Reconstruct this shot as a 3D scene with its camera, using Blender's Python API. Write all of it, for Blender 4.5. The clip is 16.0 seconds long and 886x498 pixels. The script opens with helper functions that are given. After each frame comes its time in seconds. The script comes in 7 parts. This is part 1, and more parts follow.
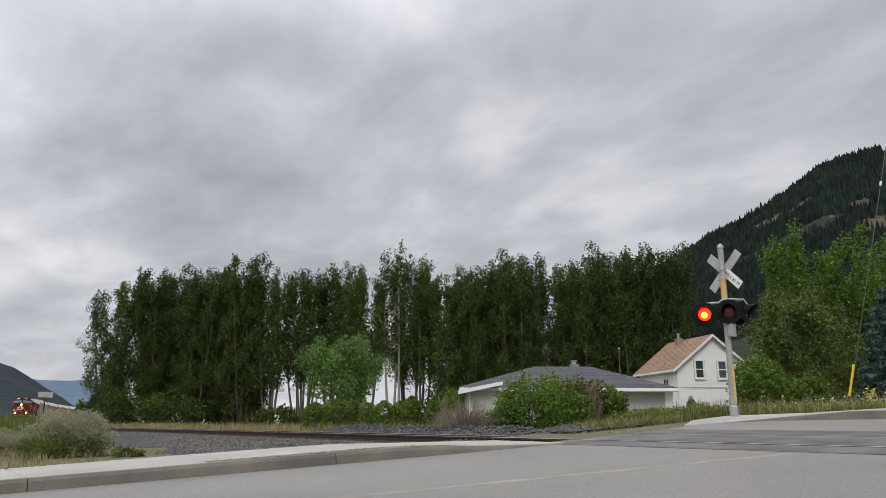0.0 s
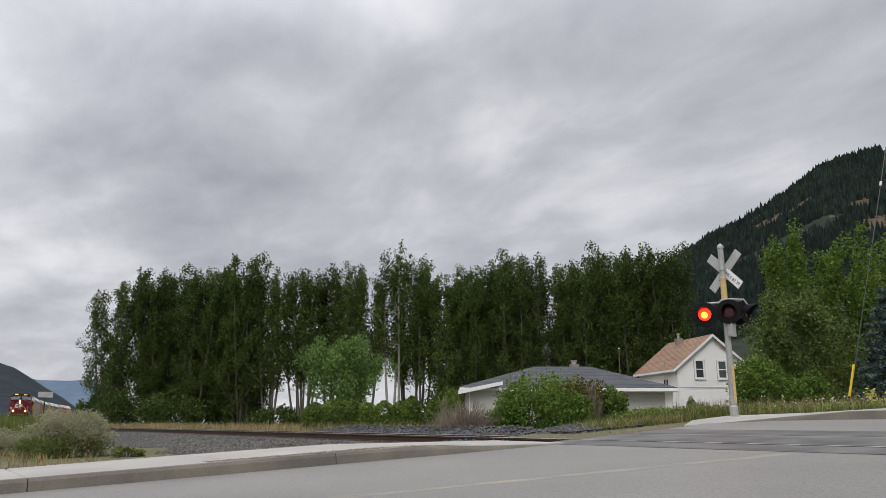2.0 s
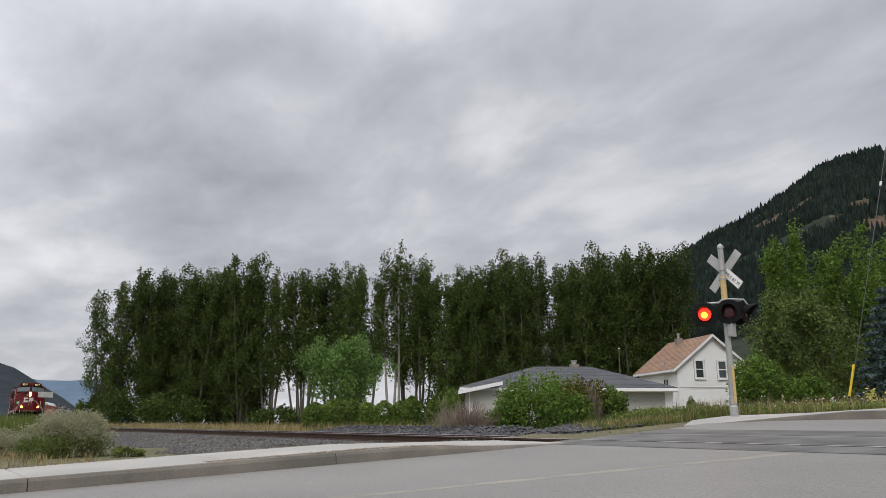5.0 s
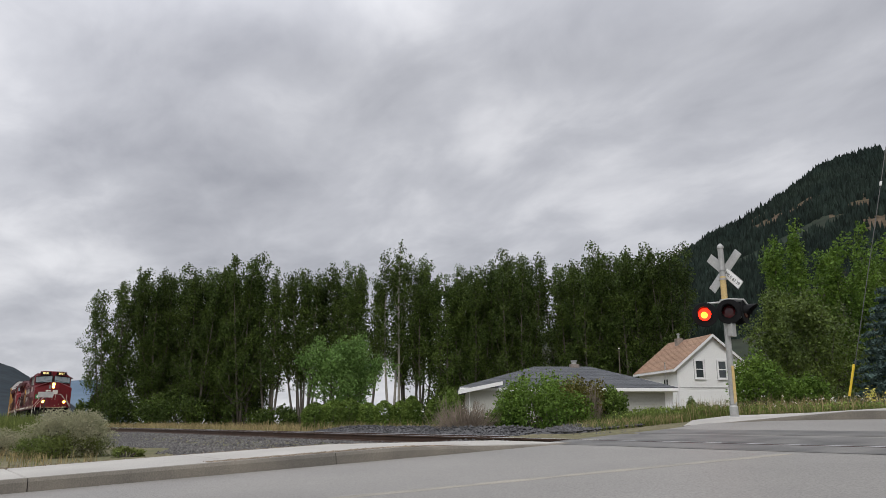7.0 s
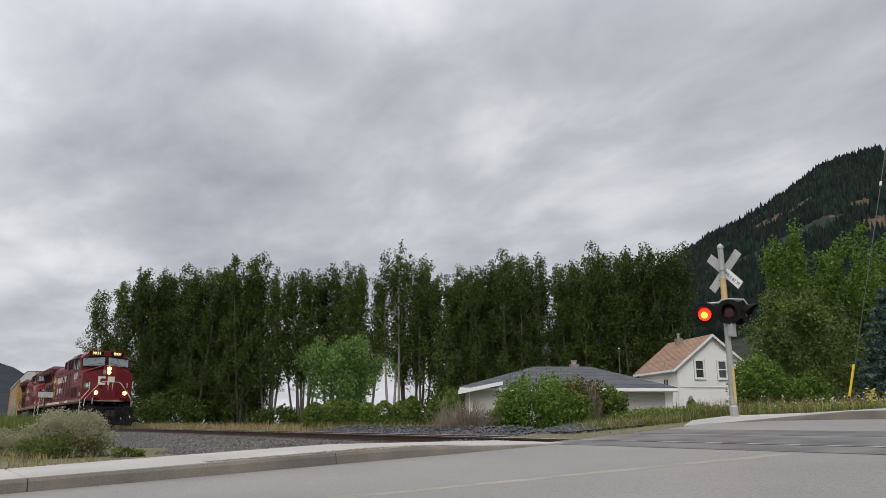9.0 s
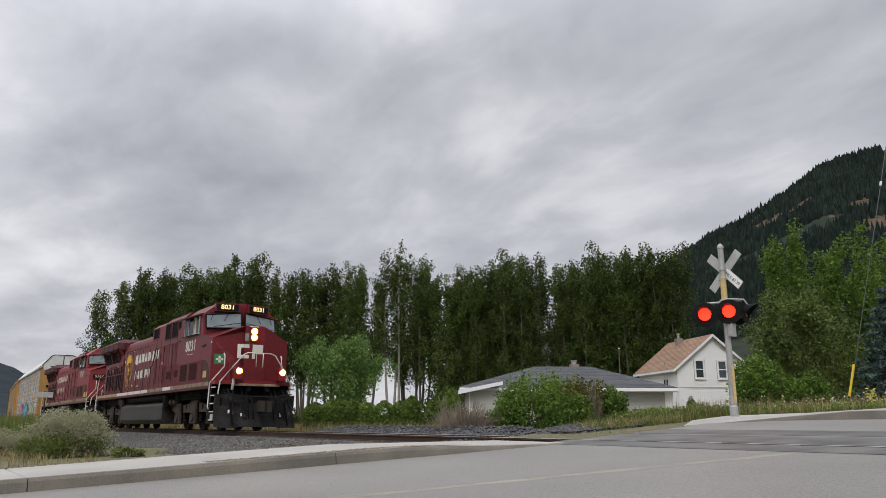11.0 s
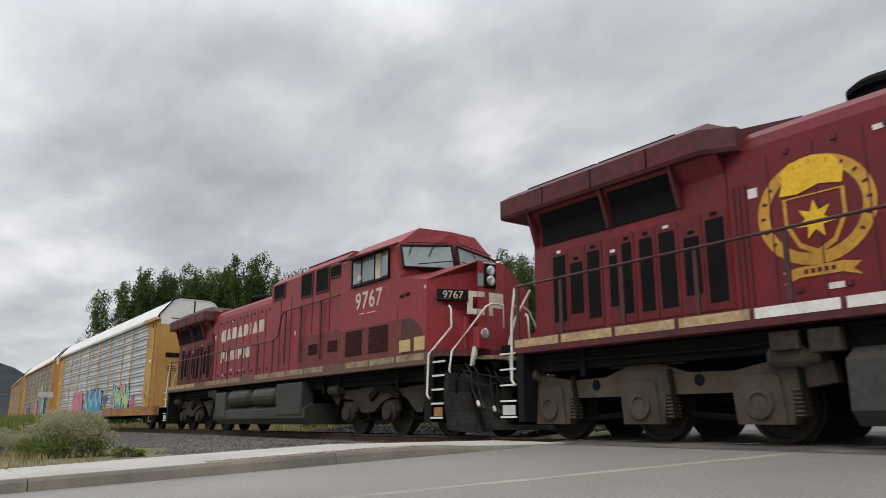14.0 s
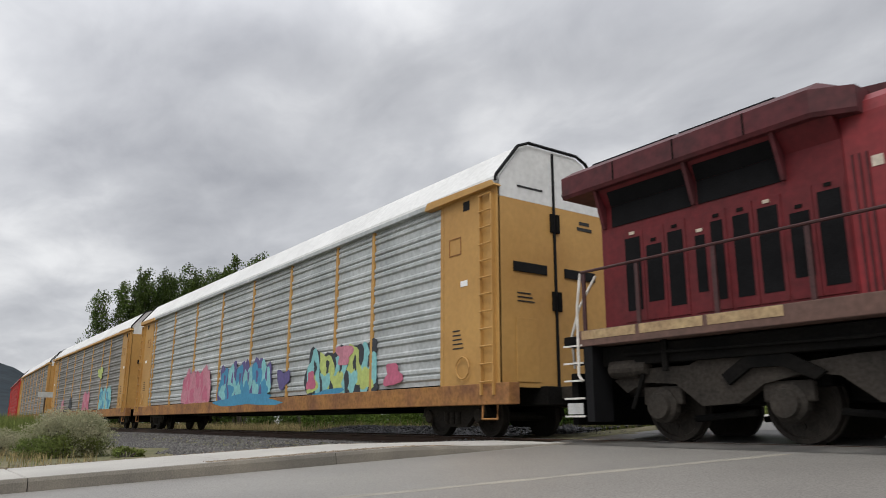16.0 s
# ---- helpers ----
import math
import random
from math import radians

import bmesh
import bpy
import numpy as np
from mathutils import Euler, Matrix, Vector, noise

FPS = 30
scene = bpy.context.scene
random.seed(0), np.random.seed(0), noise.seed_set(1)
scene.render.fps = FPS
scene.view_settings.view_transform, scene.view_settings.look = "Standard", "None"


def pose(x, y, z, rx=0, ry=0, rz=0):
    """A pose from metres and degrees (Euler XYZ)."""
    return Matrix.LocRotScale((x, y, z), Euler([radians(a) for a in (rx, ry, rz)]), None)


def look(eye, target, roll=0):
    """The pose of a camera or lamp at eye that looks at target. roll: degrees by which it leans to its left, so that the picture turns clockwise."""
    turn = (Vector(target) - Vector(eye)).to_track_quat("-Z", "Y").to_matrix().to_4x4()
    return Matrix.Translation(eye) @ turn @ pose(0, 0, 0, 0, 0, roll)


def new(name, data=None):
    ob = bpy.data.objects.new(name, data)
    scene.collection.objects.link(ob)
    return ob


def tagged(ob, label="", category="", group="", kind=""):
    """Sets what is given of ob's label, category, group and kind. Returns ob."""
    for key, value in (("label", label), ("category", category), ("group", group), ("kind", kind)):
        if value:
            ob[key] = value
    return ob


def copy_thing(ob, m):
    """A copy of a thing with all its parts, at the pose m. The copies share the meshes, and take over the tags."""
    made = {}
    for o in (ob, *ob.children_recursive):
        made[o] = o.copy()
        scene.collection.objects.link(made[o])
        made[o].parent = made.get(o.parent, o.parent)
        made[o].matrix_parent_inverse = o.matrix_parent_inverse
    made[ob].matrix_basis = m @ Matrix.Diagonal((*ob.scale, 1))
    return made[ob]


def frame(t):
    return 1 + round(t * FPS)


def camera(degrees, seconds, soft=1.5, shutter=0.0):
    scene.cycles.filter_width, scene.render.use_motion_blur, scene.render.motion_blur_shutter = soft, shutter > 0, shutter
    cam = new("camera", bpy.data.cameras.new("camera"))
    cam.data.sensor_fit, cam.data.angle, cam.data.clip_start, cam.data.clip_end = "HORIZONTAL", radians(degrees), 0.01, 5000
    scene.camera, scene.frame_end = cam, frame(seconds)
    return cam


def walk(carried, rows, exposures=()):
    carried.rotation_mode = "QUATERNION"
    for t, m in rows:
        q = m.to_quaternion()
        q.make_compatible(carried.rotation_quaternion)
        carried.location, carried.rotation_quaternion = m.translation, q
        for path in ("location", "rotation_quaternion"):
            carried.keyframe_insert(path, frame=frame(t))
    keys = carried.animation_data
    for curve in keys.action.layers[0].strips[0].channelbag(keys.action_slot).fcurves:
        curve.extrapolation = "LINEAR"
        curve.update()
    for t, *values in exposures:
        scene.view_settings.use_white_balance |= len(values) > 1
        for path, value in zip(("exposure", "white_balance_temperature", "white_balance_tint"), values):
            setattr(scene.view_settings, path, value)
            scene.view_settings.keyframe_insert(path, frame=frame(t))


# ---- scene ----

# ================= camera =================
cam = camera(61.34, 16.0, soft=0.65, shutter=0.1)
EYE = (0.0, 0.0, 0.257)
AIM = (-0.79435, 0.56304, 0.257 + 0.22819)
still = look(EYE, AIM, 0.12)
walk(cam, [(0.0, still), (16.0, still)],
     exposures=[(0.0, 0.0, 6500, 10), (10.5, 0.0, 6500, 10), (13.0, 0.08, 6560, 9), (14.3, 0.14, 6600, 8), (16.0, 0.09, 6600, 8)])

# ================= sky and light =================
SUN_EL, SUN_AZ = radians(48), radians(137)


def build_world():
    w = bpy.data.worlds.new("overcast_sky")
    scene.world = w
    w.use_nodes = True
    nt = w.node_tree
    nt.nodes.clear()
    N, K = nt.nodes.new, nt.links.new
    out = N("ShaderNodeOutputWorld")
    bg_sky, bg_cloud, mix = N("ShaderNodeBackground"), N("ShaderNodeBackground"), N("ShaderNodeMixShader")
    sky = N("ShaderNodeTexSky")
    sky.sky_type, sky.sun_disc = "NISHITA", False
    sky.sun_elevation, sky.sun_rotation = SUN_EL, SUN_AZ
    K(sky.outputs[0], bg_sky.inputs[0])
    bg_sky.inputs[1].default_value = 0.08
    tc, sep = N("ShaderNodeTexCoord"), N("ShaderNodeSeparateXYZ")
    K(tc.outputs["Generated"], sep.inputs[0])
    up = N("ShaderNodeMath"); up.operation = "MAXIMUM"; up.inputs[1].default_value = 0.0
    K(sep.outputs[2], up.inputs[0])
    den = N("ShaderNodeMath"); den.operation = "ADD"; den.inputs[1].default_value = 0.22
    K(up.outputs[0], den.inputs[0])
    dx, dy = N("ShaderNodeMath"), N("ShaderNodeMath")
    for d, o in ((dx, 0), (dy, 1)):
        d.operation = "DIVIDE"
        K(sep.outputs[o], d.inputs[0]); K(den.outputs[0], d.inputs[1])
    com = N("ShaderNodeCombineXYZ")
    K(dx.outputs[0], com.inputs[0]); K(dy.outputs[0], com.inputs[1])
    rotm = N("ShaderNodeMapping")
    rotm.inputs["Rotation"].default_value = (0, 0, radians(38))
    rotm.inputs["Scale"].default_value = (0.95, 1.35, 1)
    rotm.inputs["Location"].default_value = (2.2, 0.7, 0)
    K(com.outputs[0], rotm.inputs[0])
    n1, n2 = N("ShaderNodeTexNoise"), N("ShaderNodeTexNoise")
    n1.inputs["Scale"].default_value, n1.inputs["Detail"].default_value = 0.9, 5.0
    n1.inputs["Roughness"].default_value, n1.inputs["Distortion"].default_value = 0.5, 0.35
    n2.inputs["Scale"].default_value, n2.inputs["Detail"].default_value = 3.1, 6.0
    n2.inputs["Roughness"].default_value, n2.inputs["Distortion"].default_value = 0.55, 0.3
    K(rotm.outputs[0], n1.inputs[0]); K(rotm.outputs[0], n2.inputs[0])
    a = N("ShaderNodeMath"); a.operation = "MULTIPLY"; a.inputs[1].default_value = 0.70
    b = N("ShaderNodeMath"); b.operation = "MULTIPLY_ADD"; b.inputs[1].default_value = 0.30
    K(n1.outputs[0], a.inputs[0]); K(n2.outputs[0], b.inputs[0]); K(a.outputs[0], b.inputs[2])
    ramp = N("ShaderNodeValToRGB")
    e = ramp.color_ramp.elements
    e[0].position, e[0].color = 0.37, (0.40, 0.41, 0.455, 1)
    e[1].position, e[1].color = 0.63, (0.84, 0.845, 0.88, 1)
    m = e.new(0.5); m.color = (0.57, 0.58, 0.625, 1)
    K(b.outputs[0], ramp.inputs[0])
    # overcast skies brighten towards the zenith
    zen = N("ShaderNodeMapRange")
    zen.inputs["From Min"].default_value, zen.inputs["From Max"].default_value = 0.45, 1.0
    zen.inputs["To Min"].default_value, zen.inputs["To Max"].default_value = 1.0, 2.6
    K(up.outputs[0], zen.inputs["Value"])
    # the cloud deck is thinner towards the west
    west = N("ShaderNodeVectorMath"); west.operation = "DOT_PRODUCT"; west.inputs[1].default_value = (-0.55, -0.25, 0.80)
    K(tc.outputs["Generated"], west.inputs[0])
    thin = N("ShaderNodeMapRange"); thin.interpolation_type = "SMOOTHSTEP"
    thin.inputs["From Min"].default_value, thin.inputs["From Max"].default_value = 0.64, 0.86
    thin.inputs["To Min"].default_value, thin.inputs["To Max"].default_value = 0.95, 1.22
    K(west.outputs["Value"], thin.inputs["Value"])
    both = N("ShaderNodeMath"); both.operation = "MULTIPLY"
    K(zen.outputs[0], both.inputs[0]); K(thin.outputs[0], both.inputs[1])
    K(ramp.outputs[0], bg_cloud.inputs[0]); K(both.outputs[0], bg_cloud.inputs[1])
    mix.inputs[0].default_value = 0.95
    K(bg_sky.outputs[0], mix.inputs[1]); K(bg_cloud.outputs[0], mix.inputs[2])
    K(mix.outputs[0], out.inputs[0])


build_world()
sun_data = bpy.data.lights.new("sun", "SUN")
sun_data.energy, sun_data.angle, sun_data.color = 1.5, radians(25), (1.0, 0.97, 0.93)
sun = new("sun", sun_data)
sun.matrix_basis = look((0, 0, 40), (-24, 26, 0))

# ================= materials =================


def mat(name, col, rough=0.7, metal=0.0, col2=None, scale=3.0, fine=40.0, var=0.25, bump=0.15, spec=0.4, island=0.0, objvar=0.0,
        stretch=(1, 1, 1), translucent=0.0, emit=None, strength=0.0, gap=0.004):
    """A procedural surface: two scales of variation, relief and optional variation from piece to piece."""
    m = bpy.data.materials.new(name)
    m.use_nodes = True
    nt = m.node_tree
    N, K = nt.nodes.new, nt.links.new
    bs = nt.nodes["Principled BSDF"]
    bs.inputs["Roughness"].default_value, bs.inputs["Metallic"].default_value = rough, metal
    bs.inputs["Specular IOR Level"].default_value = spec
    if col2 is None:
        col2 = tuple(c * (1 - var) for c in col)
    tc, mp = N("ShaderNodeTexCoord"), N("ShaderNodeMapping")
    mp.inputs["Scale"].default_value = stretch
    K(tc.outputs["Object"], mp.inputs[0])
    big, small = N("ShaderNodeTexNoise"), N("ShaderNodeTexNoise")
    big.inputs["Scale"].default_value, big.inputs["Detail"].default_value = scale, 4
    small.inputs["Scale"].default_value, small.inputs["Detail"].default_value = fine, 3
    K(mp.outputs[0], big.inputs[0]); K(mp.outputs[0], small.inputs[0])
    ramp = N("ShaderNodeValToRGB")
    e = ramp.color_ramp.elements
    e[0].position, e[0].color = 0.33, (*col, 1)
    e[1].position, e[1].color = 0.70, (*col2, 1)
    K(big.outputs[0], ramp.inputs[0])
    gr = N("ShaderNodeMapRange")
    gr.inputs["To Min"].default_value, gr.inputs["To Max"].default_value = 1 - var, 1 + var
    gr.inputs["From Min"].default_value, gr.inputs["From Max"].default_value = 0.3, 0.7
    K(small.outputs[0], gr.inputs["Value"])
    mul = N("ShaderNodeVectorMath"); mul.operation = "SCALE"
    K(ramp.outputs[0], mul.inputs[0]); K(gr.outputs[0], mul.inputs["Scale"])
    last = mul.outputs[0]
    for amount, src in ((island, "island"), (objvar, "object")):
        if amount:
            if src == "island":
                g = N("ShaderNodeNewGeometry"); o = g.outputs["Random Per Island"]
            else:
                g = N("ShaderNodeObjectInfo"); o = g.outputs["Random"]
            r = N("ShaderNodeMapRange")
            r.inputs["To Min"].default_value, r.inputs["To Max"].default_value = 1 - amount, 1 + amount
            K(o, r.inputs["Value"])
            s = N("ShaderNodeVectorMath"); s.operation = "SCALE"
            K(last, s.inputs[0]); K(r.outputs[0], s.inputs["Scale"])
            last = s.outputs[0]
    K(last, bs.inputs["Base Color"])
    if bump:
        bp = N("ShaderNodeBump")
        bp.inputs["Strength"].default_value, bp.inputs["Distance"].default_value = bump, gap
        K(small.outputs[0], bp.inputs["Height"]); K(bp.outputs[0], bs.inputs["Normal"])
    if translucent:
        tr, mx = N("ShaderNodeBsdfTranslucent"), N("ShaderNodeMixShader")
        mx.inputs[0].default_value = translucent
        K(last, tr.inputs[0]); K(bs.outputs[0], mx.inputs[1]); K(tr.outputs[0], mx.inputs[2])
        K(mx.outputs[0], nt.nodes["Material Output"].inputs[0])
    if emit:
        bs.inputs["Emission Color"].default_value = (*emit, 1)
        bs.inputs["Emission Strength"].default_value = strength
    return m


ASPHALT = mat("worn_asphalt", (0.225, 0.212, 0.193), 0.50, col2=(0.18, 0.17, 0.155), scale=0.45, fine=48, var=0.34, bump=0.5, spec=0.6)
ASPHALT_DARK = mat("wet_asphalt", (0.065, 0.062, 0.06), 0.45, col2=(0.17, 0.162, 0.15), scale=1.1, fine=60, var=0.25, bump=0.4)
SEAM = mat("faded_line", (0.30, 0.275, 0.23), 0.75, col2=(0.215, 0.205, 0.18), scale=2.5, fine=60, var=0.2, bump=0.4)
CONCRETE = mat("concrete", (0.40, 0.385, 0.355), 0.88, col2=(0.33, 0.315, 0.29), scale=0.9, fine=70, var=0.12, bump=0.3, objvar=0.06)
KERB = mat("kerb_concrete", (0.185, 0.165, 0.135), 0.9, col2=(0.115, 0.105, 0.09), scale=1.4, fine=60, var=0.2, bump=0.4, objvar=0.06)
SOIL = mat("dry_soil", (0.17, 0.145, 0.10), 0.95, col2=(0.11, 0.115, 0.055), scale=0.25, fine=9, var=0.35, bump=0.6, gap=0.02, spec=0.1)
BALLAST = mat("ballast", (0.085, 0.082, 0.082), 0.9, col2=(0.135, 0.128, 0.122), scale=1.5, fine=22, var=0.4, bump=0.8, island=0.45, gap=0.02)
BALLAST_DARK = mat("dark_ballast", (0.055, 0.055, 0.058), 0.85, col2=(0.09, 0.088, 0.09), scale=1.5, fine=22, var=0.4, bump=0.8, island=0.5, gap=0.02)
RAIL = mat("rail_rust", (0.075, 0.045, 0.032), 0.7, 0.4, scale=4, fine=50, var=0.3)
RAIL_TOP = mat("polished_rail", (0.55, 0.55, 0.56), 0.3, 1.0, scale=4, fine=50, var=0.1, bump=0)
TIE = mat("tie_wood", (0.07, 0.052, 0.04), 0.9, scale=5, fine=50, var=0.35, stretch=(6, 1, 1))
LEAF = mat("poplar_leaf", (0.082, 0.118, 0.024), 0.5, col2=(0.042, 0.070, 0.016), scale=0.3, fine=3, var=0.3, bump=0, island=0.55, translucent=0.2, objvar=0.2, spec=0.16)
LEAF_MID = mat("mixed_leaf", (0.105, 0.145, 0.032), 0.5, col2=(0.06, 0.09, 0.024), scale=0.4, fine=3, var=0.3, bump=0, island=0.5, translucent=0.25, objvar=0.2, spec=0.2)
LEAF_LIGHT = mat("fresh_leaf", (0.155, 0.25, 0.068), 0.5, col2=(0.10, 0.18, 0.048), scale=0.5, fine=4, var=0.25, bump=0, island=0.35, translucent=0.3, spec=0.1)
LEAF_BUSH = mat("shrub_leaf", (0.13, 0.205, 0.036), 0.5, col2=(0.085, 0.155, 0.03), scale=0.8, fine=5, var=0.3, bump=0, island=0.4, translucent=0.3, spec=0.1)
LEAF_RED = mat("reddish_leaf", (0.135, 0.125, 0.036), 0.6, scale=0.8, fine=5, var=0.3, bump=0, island=0.4, translucent=0.25, spec=0.1)
LEAF_CEDAR = mat("cedar_leaf", (0.12, 0.175, 0.036), 0.65, col2=(0.075, 0.125, 0.028), scale=1.0, fine=6, var=0.3, bump=0, island=0.4, translucent=0.15, objvar=0.2, spec=0.1)
LEAF_SAGE = mat("sage_leaf", (0.38, 0.36, 0.25), 0.8, col2=(0.30, 0.31, 0.18), scale=1.2, fine=6, var=0.12, bump=0, island=0.14, translucent=0.4, spec=0.1)
LEAF_SPRUCE = mat("blue_spruce_needle", (0.075, 0.115, 0.105), 0.7, scale=1.0, fine=6, var=0.3, bump=0, island=0.4, translucent=0.1, spec=0.1)
TWIG_DARK = mat("purplish_twig", (0.10, 0.075, 0.068), 0.9, scale=2, fine=10, var=0.3, bump=0, island=0.3)
TWIG = mat("dry_twig", (0.24, 0.195, 0.15), 0.9, scale=2, fine=10, var=0.3, bump=0, island=0.3)
BARK = mat("bark", (0.085, 0.072, 0.058), 0.95, col2=(0.14, 0.125, 0.105), scale=1.0, fine=14, var=0.35, bump=0.8, gap=0.02, stretch=(1, 1, 0.25))
BARK_PALE = mat("pale_bark", (0.30, 0.28, 0.24), 0.9, col2=(0.20, 0.185, 0.16), scale=1.0, fine=14, var=0.3, bump=0.6, gap=0.02, stretch=(1, 1, 0.25))
GRASS = mat("grass", (0.16, 0.185, 0.055), 0.8, col2=(0.105, 0.14, 0.04), scale=0.5, fine=3, var=0.25, bump=0, island=0.4, translucent=0.3, spec=0.1)
GRASS_DRY = mat("dry_grass", (0.36, 0.28, 0.15), 0.85, col2=(0.25, 0.21, 0.10), scale=0.4, fine=3, var=0.25, bump=0, island=0.4, translucent=0.25, spec=0.1)
FLOWER = mat("white_flower", (0.75, 0.74, 0.66), 0.7, scale=3, fine=20, var=0.1, bump=0)
WEED = mat("weed_leaf", (0.21, 0.27, 0.07), 0.6, col2=(0.15, 0.21, 0.05), scale=0.8, fine=5, var=0.3, bump=0, island=0.4, translucent=0.3, spec=0.1)
FLOWER_Y = mat("yellow_flower", (0.65, 0.60, 0.12), 0.7, scale=3, fine=20, var=0.1, bump=0)
SIDING = mat("white_siding", (0.86, 0.86, 0.85), 0.6, col2=(0.81, 0.81, 0.80), scale=0.8, fine=12, var=0.04, bump=0.1)
SIDING_TAN = mat("grey_siding", (0.42, 0.42, 0.385), 0.6, col2=(0.37, 0.37, 0.34), scale=0.8, fine=12, var=0.06, bump=0.1)
TRIM = mat("white_trim", (0.80, 0.80, 0.80), 0.5, scale=1, fine=20, var=0.04, bump=0.05)
SHINGLE = mat("grey_shingle", (0.115, 0.12, 0.13), 0.9, col2=(0.085, 0.09, 0.10), scale=1.2, fine=18, var=0.3, bump=0.6, objvar=0.12, gap=0.01)
SHINGLE_BROWN = mat("brown_shingle", (0.31, 0.20, 0.135), 0.9, col2=(0.25, 0.155, 0.105), scale=0.7, fine=18, var=0.15, bump=0.6, objvar=0.1, gap=0.01)
BRICK = mat("chimney_brick", (0.27, 0.23, 0.20), 0.9, scale=4, fine=30, var=0.25)
GLASS_SIDE = mat("side_glass", (0.014, 0.016, 0.018), 0.12, spec=0.18, scale=1, fine=5, var=0.2, bump=0)
GLASS_DARK = mat("window_glass", (0.05, 0.06, 0.065), 0.08, spec=0.8, scale=1, fine=5, var=0.1, bump=0)
GALV = mat("galvanised_post", (0.42, 0.42, 0.41), 0.5, 0.35, col2=(0.33, 0.33, 0.32), scale=3, fine=40, var=0.12, bump=0.1)
SIGN_BACK = mat("sign_back", (0.50, 0.50, 0.49), 0.55, 0.2, col2=(0.40, 0.40, 0.39), scale=4, fine=30, var=0.1, bump=0.05)
GRILLE = mat("dark_grille", (0.009, 0.009, 0.010), 0.9, spec=0.1, scale=4, fine=60, var=0.3, bump=0.3)
BLACK = mat("black_metal", (0.008, 0.008, 0.009), 0.6, spec=0.15, scale=4, fine=40, var=0.3, bump=0.1)
PLOUGH = mat("scuffed_black_steel", (0.010, 0.010, 0.0105), 0.7, spec=0.12, col2=(0.028, 0.026, 0.025), scale=2.6, fine=24, var=0.4, bump=0.4)
LENS_OFF = mat("unlit_red_lens", (0.07, 0.004, 0.006), 0.2, spec=0.6, scale=8, fine=60, var=0.2, bump=0.1)
LENS_ON = mat("lit_red_lens", (0.6, 0.05, 0.02), 0.4, scale=8, fine=60, var=0.1, bump=0, emit=(1.0, 0.014, 0.005), strength=5.0)
BULB_ON = mat("lit_lamp_core", (0.9, 0.5, 0.1), 0.4, scale=8, fine=60, var=0.1, bump=0, emit=(1.0, 0.42, 0.03), strength=3.0)
YELLOW = mat("yellow_marker", (0.72, 0.50, 0.03), 0.5, scale=3, fine=30, var=0.12, bump=0.05)
TAPE = mat("worn_yellow_tape", (0.62, 0.44, 0.16), 0.6, col2=(0.5, 0.38, 0.2), scale=6, fine=30, var=0.15, bump=0.05)
WIRE = mat("steel_wire", (0.10, 0.10, 0.10), 0.5, 0.5, scale=3, fine=30, var=0.1, bump=0)
INK = mat("black_lettering", (0.02, 0.02, 0.02), 0.7, scale=8, fine=30, var=0.2, bump=0)
# train
RED = mat("red_loco_paint", (0.158, 0.0095, 0.014), 0.42, col2=(0.108, 0.011, 0.014), scale=0.7, fine=9, var=0.16, bump=0.06, spec=0.32)
RED_OLD = mat("faded_red_paint", (0.225, 0.018, 0.024), 0.48, col2=(0.18, 0.021, 0.024), scale=0.7, fine=8, var=0.15, bump=0.08, spec=0.4)
RED_DARKER = mat("dulled_red_paint", (0.125, 0.013, 0.017), 0.55, col2=(0.095, 0.016, 0.018), scale=0.9, fine=8, var=0.2, bump=0.1, spec=0.25)
RED_DIRT = mat("sooty_red_paint", (0.085, 0.015, 0.019), 0.6, col2=(0.055, 0.018, 0.020), scale=0.9, fine=8, var=0.25, bump=0.1, spec=0.3)
RED_BROWN = mat("dusty_red_panel", (0.15, 0.032, 0.030), 0.65, col2=(0.11, 0.040, 0.034), scale=1.2, fine=9, var=0.2, bump=0.1, spec=0.3)
DUST = mat("road_dust_paint", (0.105, 0.062, 0.05), 0.75, col2=(0.13, 0.07, 0.055), scale=1.5, fine=10, var=0.2, bump=0.1)
SOOT = mat("brown_road_film", (0.075, 0.047, 0.04), 0.8, col2=(0.115, 0.035, 0.034), scale=1.6, fine=10, var=0.2, bump=0.08, spec=0.15)
# grimy steel taken near black: the deep underframe shade is in the colour too
GRIME_SHADE = mat("grimy_shaded_steel", (0.006, 0.006, 0.006), 0.8, 0.0, spec=0.06, col2=(0.011, 0.010, 0.009), scale=2.0, fine=20, var=0.3, bump=0.3)
TRUCK_DUSTY = mat("brown_dusty_cast_steel", (0.078, 0.062, 0.049), 0.85, 0.0, spec=0.12, col2=(0.05, 0.040, 0.033), scale=2.2, fine=20, var=0.18, bump=0.3)
TRUCK_M = mat("dusty_cast_steel", (0.046, 0.039, 0.033), 0.8, 0.0, spec=0.15, col2=(0.026, 0.023, 0.02), scale=2.2, fine=20, var=0.3, bump=0.3)
WHEEL_M = mat("wheel_steel", (0.030, 0.025, 0.021), 0.7, 0.1, spec=0.2, scale=4, fine=30, var=0.3, bump=0.2)
SILL_M = mat("dirty_cream_stripe", (0.30, 0.235, 0.15), 0.7, col2=(0.17, 0.10, 0.065), scale=2.5, fine=14, var=0.3, bump=0.1)
CREAM_SILL = mat("cream_stripe", (0.40, 0.29, 0.155), 0.7, col2=(0.25, 0.16, 0.09), scale=2.5, fine=14, var=0.25, bump=0.1)
CREAM = mat("cream_panel", (0.50, 0.36, 0.16), 0.65, scale=3, fine=20, var=0.15, bump=0.1)
